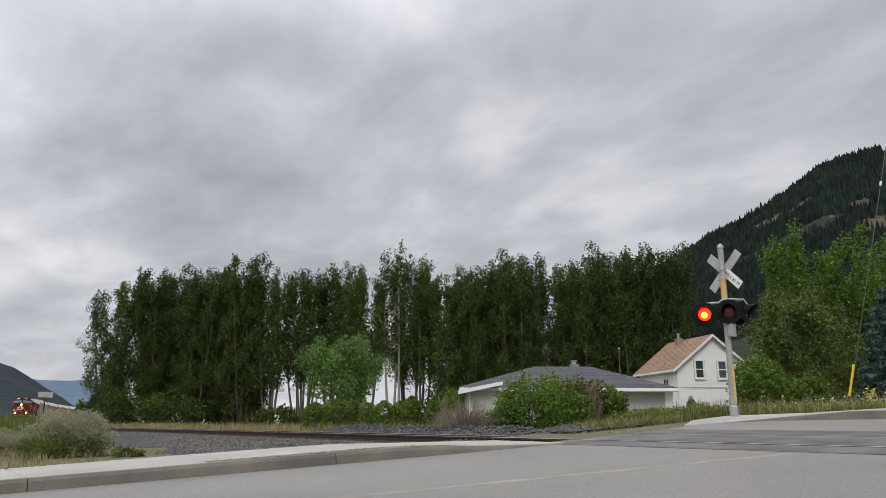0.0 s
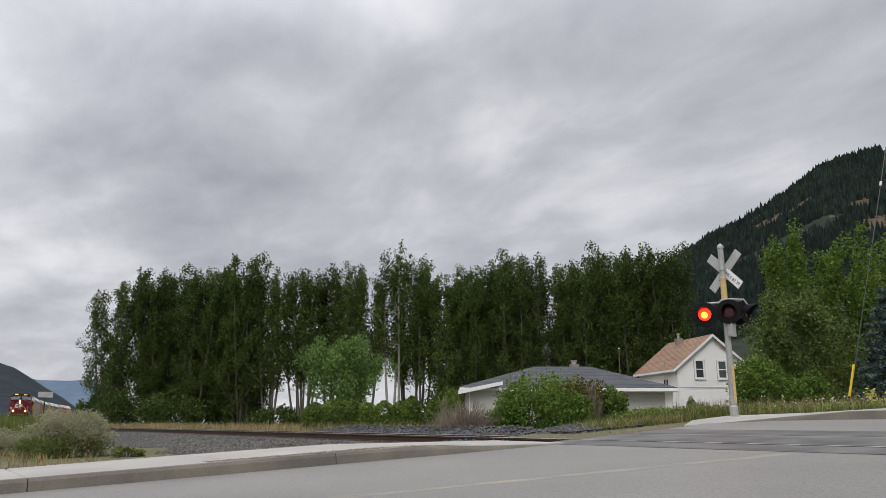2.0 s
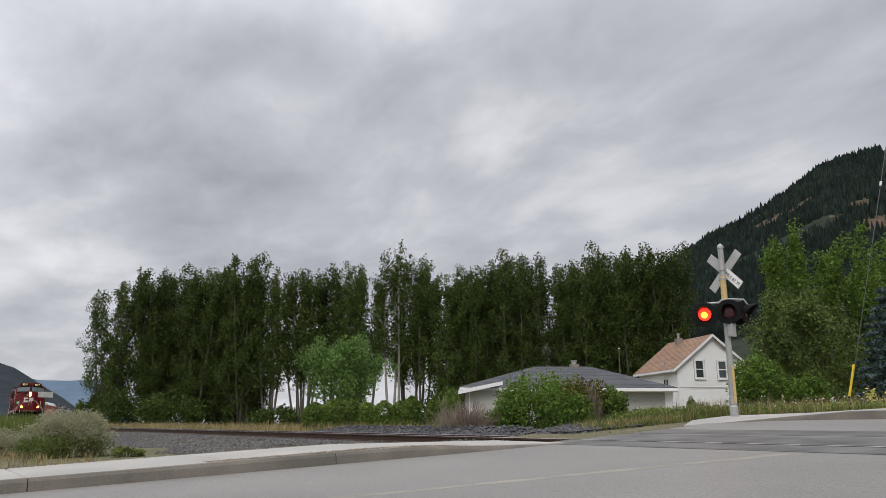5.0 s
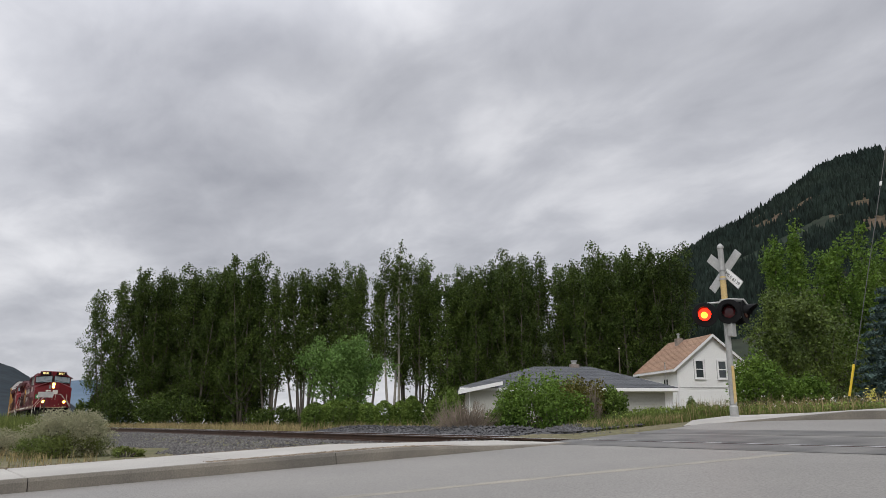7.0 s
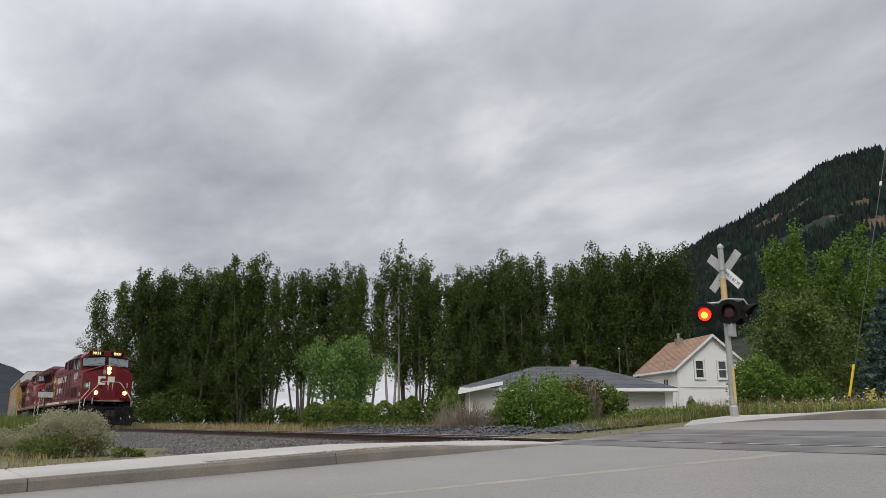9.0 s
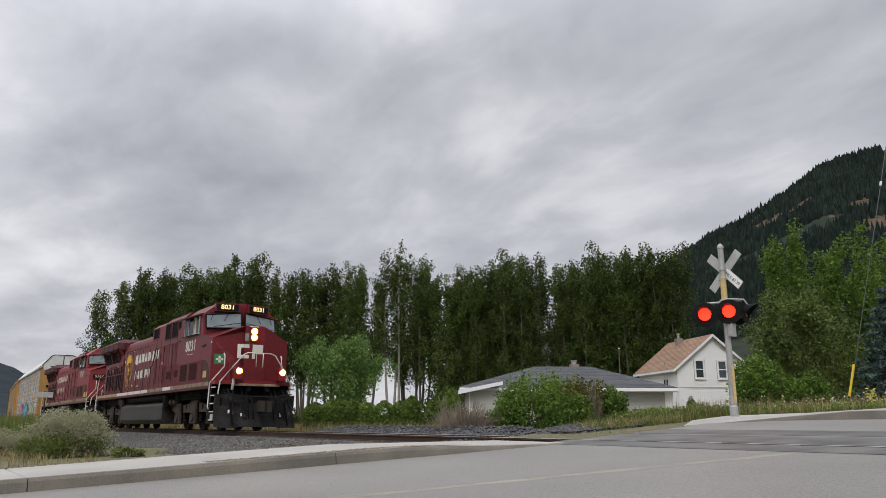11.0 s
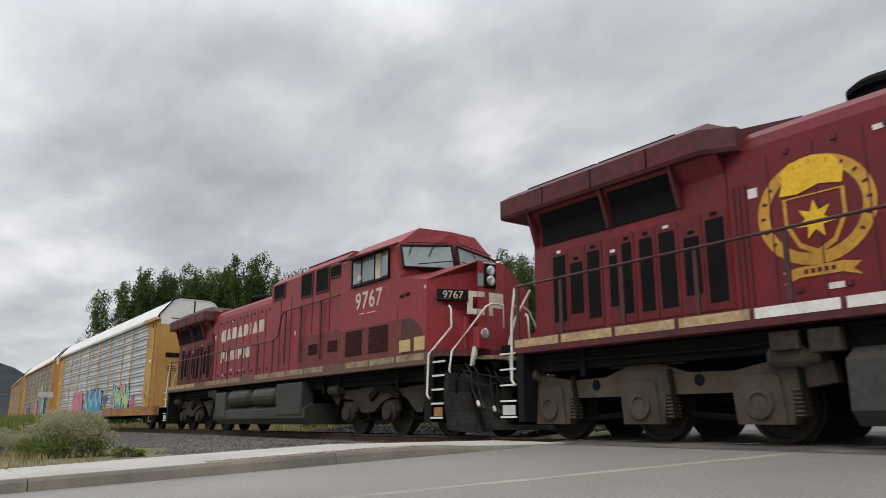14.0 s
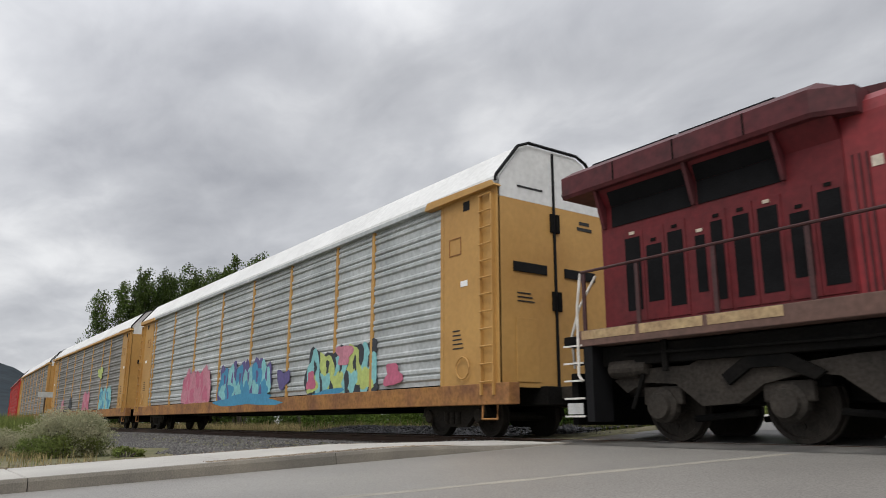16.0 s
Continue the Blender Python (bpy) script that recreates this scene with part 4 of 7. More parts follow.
near_bed = lambda x, y: y < track_y(x) - 0.9 and y > track_y(x) - 3.0 - 0.9 * smooth(-16, -30, x) * 0 and x < kerb_x(min(y, 9)) - 2.2
stones("ballast_stones", rng_g, 12000, zone(-40, -11.4, 4.6, 9.8, lambda x, y: x < kerb_x(y) - 2.3 + 0.4 * noise.noise((x, y, 4)) and noise.noise((x * 0.5, y * 0.5, 2)) + (y - 5.2) * 0.6 > 0.0, 0.01), 0.05, BALLAST, "loose grey track ballast")


GRIT = mat("brown_grit", (0.25, 0.20, 0.145), 0.95, scale=2, fine=20, var=0.3, bump=0.3, island=0.4)


def edge_grit(rng):
    if rng.uniform() < 0.45:
        y = rng.uniform(3.6, 7.6)
        x = kerb_x(y) - 0.2 - abs(rng.normal(0, 0.12))
        return (x, y, road_z(y) + kerb_h(y) + 0.014)
    y = rng.uniform(-1.5, 7.5)
    x = kerb_x(y) - 2.5 + 0.5 * smooth(5, 9, y) - abs(rng.normal(0, 0.22)) + 0.08
    return (x, y, max(ground_z(x, y), road_z(y) + kerb_h(y) - 0.01) + 0.012)


stones("grit", rng_g, 5000, edge_grit, 0.014, GRIT, "brown grit washed over the pavement's edges")


def heap_place(rng):
    while True:
        x, y = rng.uniform(-30, -11.8), rng.uniform(TRACK_Y + 1.1, 14.2)
        ridge = 0.40 * math.exp(-((y - 13.1) / 0.55) ** 2) * smooth(-30, -23, x) * (1 - smooth(-15.2, -12.2, x))
        if ridge > 0.03 or rng.uniform() < 0.45:
            return (x, y, ground_z(x, y) + 0.05 + ridge * rng.uniform(0.75, 1.0))


def build_heap():
    xs, ys = np.linspace(-31, -11.2, 60), np.linspace(TRACK_Y + 1.0, 14.4, 16)
    v = []
    for x in xs:
        for y in ys:
            ridge = 0.38 * math.exp(-((y - 13.1) / 0.55) ** 2) * smooth(-30, -23, x) * (1 - smooth(-15.2, -12.2, x))
            v.append((x, y, ground_z(x, y) - 0.03 + 0.09 * (1 - smooth(-12.3, -11.7, x)) * smooth(TRACK_Y + 1.0, TRACK_Y + 1.3, y) * (1 - smooth(13.6, 14.0, y)) + ridge * (0.92 + 0.12 * noise.noise((x * 2, y * 2, 1)))))
    f = [(i * 16 + j, (i + 1) * 16 + j, (i + 1) * 16 + j + 1, i * 16 + j + 1) for i in range(59) for j in range(15)]
    tagged(bulk("ballast_bank", v, f, BALLAST_DARK), "low bank of dark ballast beyond the track", "gravel", kind="structure")


build_heap()
stones("ballast_stones", rng_g, 13000, heap_place, 0.055, BALLAST_DARK, "dark broken ballast heaped beyond the track")
stones("ballast_stones", rng_g, 4500, zone(-60, -9.8, 9.2, 12.9, lambda x, y: abs(abs(y - track_y(x)) - 0.75) > 0.1 and (x < -11.5 or y > 11.9), -0.015), 0.045, BALLAST, "grey ballast between the ties")

# ================= hills =================


def ridge_sheet(name, crest, near_d, steps, material, label, rough_amp, seed):
    """A hillside that climbs from its foot to a crest given by a few points."""
    crest = [Vector(c) for c in crest]
    pts = []
    for i in range(len(crest) - 1):
        for k in range(8):
            pts.append(crest[i].lerp(crest[i + 1], k / 8))
    pts.append(crest[-1])
    v, n = [], steps + 4
    for p in pts:
        d = Vector((p.x, p.y)).length
        for j in range(n):
            t = j / steps
            r = near_d + (d - near_d) * t
            x, y = p.x / d * r, p.y / d * r
            z = p.z * (t ** 1.15 if t <= 1 else 1 - (t - 1) * 0.8)
            if t < 1:
                z += (1 - t) * 1.2 * rough_amp * noise.fractal((x * 0.004, y * 0.004, seed), 1.0, 2.0, 2) * min(t * 2, 1) * (1 if t < 1 else 0.4)
            v.append((x, y, z - 3 * (j == 0)))
    f = [(i * n + j, (i + 1) * n + j, (i + 1) * n + j + 1, i * n + j + 1) for i in range(len(pts) - 1) for j in range(n - 1)]
    ob = bulk(name, v, f, material)
    ob.data.polygons.foreach_set("use_smooth", [True] * len(f))
    return tagged(ob, label, "mountain", kind="structure"), v, n, len(pts)


CREST_R = [(-700, 560, 70), (-640, 650, 130), (-587, 728, 178), (-562, 764, 203), (-545, 788, 224), (-524, 818, 242), (-489, 867, 278), (-458, 911, 318), (-436, 941, 331), (-406, 983, 346), (-250, 1060, 400), (0, 1150, 420), (400, 1100, 360)]
CREST_R = [(x, y, z - 3) for x, y, z in CREST_R]
_, hv, hn, hp = ridge_sheet("mountain", CREST_R, 330, 26, HILL, "steep mountainside dark with conifers and bare patches", 11, 2)
ridge_sheet("forest_hill", [(-1950, -400, 330), (-1873, -48, 210), (-1789, 70, 153), (-1733, 148, 117), (-1717, 172, 108), (-1699, 197, 91), (-1678, 227, 69), (-1657, 256, 50), (-1633, 290, 22), (-1600, 330, -4)], 900, 16, HILL_L, "dark forested hill in the hazy distance", 14, 4)
ridge_sheet("distant_ridge", [(-4400, 200, 300), (-4320, 477, 225), (-4270, 547, 211), (-4188, 663, 208), (-4106, 778, 214), (-4050, 860, 120), (-4000, 950, -5)], 3200, 8, HILL_FAR, "blue distant ridge under low cloud", 10, 6)


# bare scars on the slope: the middle of each and its reach
SCARS = [(-500, 812, 15), (-468, 778, 15), (-459, 789, 14), (-439, 778, 16), (-420, 780, 12), (-425, 797, 12), (-402, 788, 10), (-338, 740, 13), (-333, 728, 13), (-350, 770, 9), (-285, 661, 17), (-296, 686, 16), (-442, 853, 7), (-474, 889, 6)]


def scarred(x, y, grow=0.0):
    return any(math.hypot(x - a, y - b) < r + grow + 5 * noise.noise((x * 0.05, y * 0.05, 3)) for a, b, r in SCARS)


def bare_scars():
    me = bpy.data.objects["mountain"].data
    me.materials.append(BARE)
    for p in me.polygons:
        if scarred(p.center.x, p.center.y, 11):
            p.material_index = 1


bare_scars()


def build_conifer_cover():
    rng = np.random.default_rng(21)
    V, Fc, c = [], [], 0
    H = np.array(hv).reshape(hp, hn, 3)
    for _ in range(24000):
        i, j = rng.integers(8, hp - 26), rng.integers(7, hn - 4)
        if rng.uniform() < 0.16:
            j = hn - 5
        u, w = rng.uniform(), rng.uniform()
        p = H[i, j] * (1 - u) * (1 - w) + H[i + 1, j] * u * (1 - w) + H[i, j + 1] * (1 - u) * w + H[i + 1, j + 1] * u * w
        if noise.noise((p[0] * 0.011, p[1] * 0.011, p[2] * 0.02)) > 0.34 or (scarred(p[0], p[1]) and rng.uniform() < 0.96):
            continue
        hh = rng.uniform(5, 9) + 6 * rng.uniform() ** 3
        r = hh * rng.uniform(0.2, 0.3)
        a = rng.uniform(0, 6.28)
        ring = [(p[0] + r * math.cos(a + k * 1.2566), p[1] + r * math.sin(a + k * 1.2566), p[2] - 1.2) for k in range(5)]
        V += ring + [(p[0], p[1], p[2] + hh)]
        Fc += [(c + k, c + (k + 1) % 5, c + 5) for k in range(5)]
        c += 6
    tagged(bulk("conifer_forest", V, Fc, FOREST), "dark conifers scattered over the mountainside", "forest", kind="stuff")


build_conifer_cover()

# ================= houses =================


def roof_slab(sh, q, t=0.09):
    """A roof plane from its four corners (or three), with thickness."""
    q = [Vector(p) for p in q]
    nrm = (q[1] - q[0]).cross(q[2] - q[0]).normalized()
    if nrm.z < 0:
        nrm = -nrm
    n = len(q)
    sh.add([p + nrm * t for p in q] + q, [tuple(range(n)), tuple(range(2 * n - 1, n - 1, -1))] + [(i, (i + 1) % n, n + (i + 1) % n, n + i) for i in range(n)])


def shingle_courses(parent, q, rows, material, lift=0.095):
    """Courses of shingles on a roof plane: q = eave left, eave right, ridge right, ridge left."""
    q = [Vector(p) for p in q]
    nrm = (q[1] - q[0]).cross(q[3] - q[0]).normalized()
    if nrm.z < 0:
        nrm = -nrm
    for r in range(rows):
        t0, t1 = r / rows, (r + 1) / rows
        a, b = q[0].lerp(q[3], t0), q[1].lerp(q[2], t0)
        c, d = q[1].lerp(q[2], t1), q[0].lerp(q[3], t1)
        sh = Shape()
        sh.add([a + nrm * (lift + 0.02), b + nrm * (lift + 0.02), c + nrm * (lift + 0.006), d + nrm * (lift + 0.006), a + nrm * lift, b + nrm * lift], [(0, 1, 2, 3), (4, 5, 1, 0)])
        part("shingle_course", sh, material, parent)


def build_white_house():
    hs = thing("house", "white clapboard house with a brown shingle gable roof", "house", pose(-36.85, 48.14, 0, 0, 0, 66))
    X0, X1, Y0, Y1, zb, ze, zr = 0.0, 6.1, 0.0, 6.4, -0.35, 4.60, 7.05
    xm = (X0 + X1) / 2
    part("wall", Shape().prism([(X0, zb), (X1, zb), (X1, ze), (xm, zr - 0.12), (X0, ze)], "y", Y0, Y1), SIDING, hs)
    k = (zr - 0.12 - ze) / (xm - X0)
    z, n = zb, 0
    while z < zr - 0.3:
        a, b = (X0, X1) if z < ze else (X0 + (z - ze) / k, X1 - (z - ze) / k)
        part("clapboard", Shape().add([(a, -0.013, z), (b, -0.013, z), (b, -0.005, z + 0.19), (a, -0.005, z + 0.19), (a, 0, z), (b, 0, z)], [(0, 1, 2, 3), (4, 5, 1, 0)]), SIDING, hs)
        if z < ze - 0.1:
            part("clapboard", Shape().add([(-0.026, Y0, z), (-0.026, Y1, z), (-0.006, Y1, z + 0.19), (-0.006, Y0, z + 0.19), (0, Y0, z), (0, Y1, z)], [(0, 1, 2, 3), (4, 5, 1, 0)]), SIDING, hs)
        z += 0.19
    part("corner_board", Shape().box(X0 - 0.035, X0 + 0.1, -0.045, 0.1, zb, ze), TRIM, hs)
    rf = Shape()
    o, e = 0.3, 0.4
    drop = k * e
    left = [(X0 - e, Y1 + o, ze - drop), (X0 - e, Y0 - o, ze - drop), (xm, Y0 - o, zr), (xm, Y1 + o, zr)]
    roof_slab(rf, left)
    roof_slab(rf, [(X1 + e, Y0 - o, ze - drop), (X1 + e, Y1 + o, ze - drop), (xm, Y1 + o, zr), (xm, Y0 - o, zr)])
    roof = part("roof", rf, SHINGLE_BROWN, hs, "brown shingle roof")
    shingle_courses(roof, left, 22, SHINGLE_BROWN)
    for xe in (X0 - e, X1 + e):
        t = Shape()
        f = Y0 - o
        a, b = ze - drop, zr
        t.add([(xe, f - 0.03, a + 0.1), (xm, f - 0.03, b + 0.1), (xm, f - 0.03, b - 0.12), (xe, f - 0.03, a - 0.12), (xe, f + 0.03, a + 0.1), (xm, f + 0.03, b + 0.1), (xm, f + 0.03, b - 0.12), (xe, f + 0.03, a - 0.12)],
              [(0, 1, 2, 3), (7, 6, 5, 4), (0, 4, 5, 1), (3, 2, 6, 7), (0, 3, 7, 4), (1, 5, 6, 2)])
        part("bargeboard", t, TRIM, hs)
    part("fascia", Shape().box(X0 - e - 0.06, X0 - e, Y0 - o, Y1 + o, ze - drop - 0.1, ze - drop + 0.09), TRIM, hs)
    for x0 in (1.52, 3.45):
        w = part("window", Shape().box(x0 + 0.05, x0 + 0.67, -0.045, -0.035, 3.78, 5.06), GLASS_DARK, hs, "dark sash window with a white frame")
        fr = Shape()
        for q in ((x0 - 0.08, x0 + 0.06, 3.68, 5.16), (x0 + 0.66, x0 + 0.8, 3.68, 5.16), (x0 + 0.06, x0 + 0.66, 5.04, 5.16), (x0 + 0.06, x0 + 0.66, 3.68, 3.8), (x0 + 0.06, x0 + 0.66, 4.38, 4.45)):
            fr.box(q[0], q[1], -0.07, 0.0, q[2], q[3])
        part("frame", fr, TRIM, w)
        for q in (x0 - 0.11, x0 + 0.802):
            part("edge", Shape().box(q, q + 0.028, -0.06, 0, 3.66, 5.18), SIGN_BACK, w)
        part("sill", Shape().box(x0 - 0.1, x0 + 0.82, -0.12, 0, 3.63, 3.678), TRIM, w)
    part("side_window", Shape().box(-0.04, -0.03, 1.5, 2.1, 2.6, 3.7), GLASS_DARK, hs)
    part("belt_board", Shape().box(X0, X1, -0.04, -0.03, 3.0, 3.06), SIGN_BACK, hs)
    ch = part("chimney", Shape().box(2.35, 2.85, 3.9, 4.4, 6.3, 7.25, 0.01), BRICK, hs, "brick chimney with a metal flue")
    part("flue", Shape().lathe((2.6, 4.15, 7.23), (0, 0, 1), [(0, 0.09), (0.35, 0.09), (0.35, 0.15), (0.42, 0.15), (0.45, 0.04)], 12), GALV, ch)
    part("flashing", Shape().box(2.2, 2.36, 3.7, 4.45, 6.42, 6.48), GALV, hs)
    part("service_pipe", Shape().tube([(-0.35, 1.2, 2.6), (-0.35, 1.2, 4.85), (-0.4, 1.1, 5.0)], 0.045, 8), GALV, hs)


def build_bungalow():
    hs = thing("bungalow", "low grey-sided bungalow with a dark shingle hip roof", "house", pose(-26.0, 25.6, 0, 0, 0, 54.67))
    # local x runs along the front, y towards the back
    X0, X1, Y0, Y1, zb, ze = -4.6, 4.85, 0.45, 7.0, -0.6, 1.88
    part("wall", Shape().box(X0, X1, Y0, Y1, zb, ze), SIDING_TAN, hs)
    z = zb
    while z < ze - 0.05:
        part("siding_board", Shape().add([(X0, Y0 - 0.026, z), (X1, Y0 - 0.026, z), (X1, Y0 - 0.006, z + 0.12), (X0, Y0 - 0.006, z + 0.12), (X0, Y0, z), (X1, Y0, z)], [(0, 1, 2, 3), (4, 5, 1, 0)]), SIDING_TAN, hs)
        z += 0.12
    part("corner_board", Shape().box(X1 - 0.06, X1 + 0.32, Y0 - 0.05, Y0 + 0.06, zb, ze - 0.1), TRIM, hs)
    e = 0.45
    a, b, c, d = (X0 - e, Y0 - e, ze), (X1 + e, Y0 - e, ze), (X1 + e, Y1 + e, ze), (X0 - e, Y1 + e, ze)
    ym = (Y0 + Y1) / 2
    r0, r1 = (-1.0, ym, 3.12), (1.85, ym, 3.12)
    rf = Shape()
    for q in ((a, b, r1, r0), (b, c, r1), (c, d, r0, r1), (d, a, r0)):
        roof_slab(rf, q)
    roof = part("roof", rf, SHINGLE, hs, "dark grey shingle hip roof")
    shingle_courses(roof, [a, b, r1, r0], 26, SHINGLE)
    part("gutter", Shape().box(X0 - e, X1 + e, Y0 - e - 0.12, Y0 - e, ze - 0.10, ze + 0.06, 0.02), TRIM, hs, "white gutter")
    part("soffit", Shape().box(X0 - e, X1 + e, Y0 - e, Y0, ze - 0.12, ze - 0.02), TRIM, hs)
    ch = part("chimney", Shape().box(0.85, 1.3, ym - 0.25, ym + 0.25, 2.9, 3.34, 0.01), BRICK, hs, "brick chimney with a pot")
    part("chimney_pot", Shape().lathe((1.07, ym, 3.32), (0, 0, 1), [(0, 0.14), (0.16, 0.12), (0.16, 0.17), (0.22, 0.17)], 12), GALV, ch)
    lean = Shape()
    roof_slab(lean, [(-5.1, -1.9, 1.66), (-3.2, -1.9, 2.06), (-3.2, 0.6, 2.16), (-5.1, 0.6, 1.8)], 0.07)
    part("porch_roof", lean, GALV, hs, "pale sheet-metal lean-to roof")
    part("porch_fascia", Shape().add([(-5.15, -1.96, 1.56), (-3.15, -1.96, 1.98), (-3.15, -1.96, 2.14), (-5.15, -1.96, 1.72), (-5.15, -1.9, 1.56), (-3.15, -1.9, 1.98), (-3.15, -1.9, 2.14), (-5.15, -1.9, 1.72)], [(0, 1, 2, 3), (7, 6, 5, 4), (0, 4, 5, 1), (3, 2, 6, 7)]), TRIM, hs)
    part("porch_wall", Shape().box(-4.6, -3.2, -1.5, -1.4, -0.6, 1.75), SIDING_TAN, hs)
    part("porch_post", Shape().box(-4.66, -4.6, -1.5, -1.44, -0.6, 1.72), TRIM, hs)


build_white_house()
build_bungalow()


def build_small_buildings():
    sh = thing("shed", "small open shed with a white doorway behind the hedge", "shed", pose(-37.7, 24.0, -0.3, 0, 0, 54) @ Matrix.Scale(0.62, 4))
    part("wall", Shape().box(-1.6, 1.6, 0.9, 1.0, 0, 2.0), GRIME_SHADE, sh)
    part("roof", Shape().box(-1.8, 1.8, -1.0, 1.1, 2.0, 2.1, 0.02), TRIM, sh)
    for x in (-1.5, 1.45):
        part("post", Shape().box(x, x + 0.1, -0.9, -0.8, 0, 2.0), TRIM, sh)
    part("doorway", Shape().box(-0.5, 0.2, -0.55, -0.5, 0, 1.2, 0.01), SIDING, sh, "pale panel")
    for i, (x, y, w, d, hh, rr) in enumerate(((-24.5, 66.0, 9, 7, 3.6, 1.8), (-19.5, 58.0, 7, 6, 3.2, 1.6))):
        b = thing("far_house", "pale house with a light roof half hidden by trees", "house", pose(x, y, 0.3), group="houses behind the trees")
        part("wall", Shape().prism([(-d / 2, 0), (d / 2, 0), (d / 2, hh), (0, hh + rr), (-d / 2, hh)], "x", -w / 2, w / 2), SIDING_TAN if i else SIDING, b)
        rf = Shape()
        roof_slab(rf, [(-w / 2 - 0.3, -d / 2 - 0.3, hh - 0.1), (w / 2 + 0.3, -d / 2 - 0.3, hh - 0.1), (w / 2 + 0.3, 0, hh + rr), (-w / 2 - 0.3, 0, hh + rr)])
        roof_slab(rf, [(w / 2 + 0.3, d / 2 + 0.3, hh - 0.1), (-w / 2 - 0.3, d / 2 + 0.3, hh - 0.1), (-w / 2 - 0.3, 0, hh + rr), (w / 2 + 0.3, 0, hh + rr)])
        part("roof", rf, TRIM, b)
        part("window", Shape().box(-1, 0.2, -d / 2 - 0.04, -d / 2 - 0.01, 1.2, 2.4), GLASS_DARK, b)
    dk = thing("deck_rail", "low reddish wooden rail in front of the house", "fence", pose(-33.6, 44.6, -0.3, 0, 0, -28))
    for k in range(6):
        part("post", Shape().box(-0.05, 0.05, k * 1.1 - 0.05, k * 1.1 + 0.05, 0, 1.35), TIE, dk)
    part("top_rail", Shape().box(-0.06, 0.06, -0.1, 5.6, 1.2, 1.3), RACK_RUST, dk)
    part("lower_rail", Shape().box(-0.04, 0.04, -0.1, 5.6, 0.7, 0.8), RACK_RUST, dk)


build_small_buildings()

# ================= crossing signal, sign, guy wire =================
SIGNAL_LIT = []


def lamp_unit(parent, at_pose, lit):
    """One flashing lamp: round black background, hood, housing, dark lens, and the glowing lamp that comes forward when lit."""
    unit = part("lamp_unit", Shape().lathe((0, 0, 0), (0, -1, 0), [(-0.20, 0.05), (-0.17, 0.13), (-0.02, 0.16), (0.0, 0.16)], 20), GALV, parent, smooth=False)
    unit.matrix_basis = at_pose
    part("background", Shape().lathe((0, 0, 0), (0, -1, 0), [(-0.012, 0.295), (0.0, 0.305), (0.01, 0.295)], 28), BLACK, unit)
    hood = Shape()
    n, v = 15, []
    for k in range(n):
        a = math.radians(-25 + 230 * k / (n - 1))
        ln = 0.12 + 0.2 * max(0, math.sin(a))
        for r, y in ((0.175, -0.005), (0.165, -ln), (0.159, -ln), (0.168, -0.005)):
            v.append((r * math.cos(a), y, r * math.sin(a)))
    hood.add(v, [(4 * k + j, 4 * k + (j + 1) % 4, 4 * k + 4 + (j + 1) % 4, 4 * k + 4 + j) for k in range(n - 1) for j in range(4)])
    part("hood", hood, BLACK, unit)
    part("lens", Shape().lathe((0, 0, 0), (0, -1, 0), [(0.0, 0.158), (0.03, 0.155), (0.045, 0.10), (0.05, 0.02)], 24), LENS_OFF, unit, "dark red lens")
    if lit is not None:
        glow = part("lamp_glow", Shape().lathe((0, 0, 0), (0, -1, 0), [(-0.02, 0.13), (0.0, 0.155), (0.015, 0.14), (0.02, 0.105)], 24), LENS_ON, parent, "glowing red lamp")
        core = Shape().lathe((-0.01, 0, -0.02), (0, -1, 0), [(0.0, 0.085), (0.026, 0.08), (0.032, 0.03)], 20)
        c = part("lamp_core", core, BULB_ON, glow, "bright yellow core")
        SIGNAL_LIT.append((glow, c, at_pose, lit))
    return unit


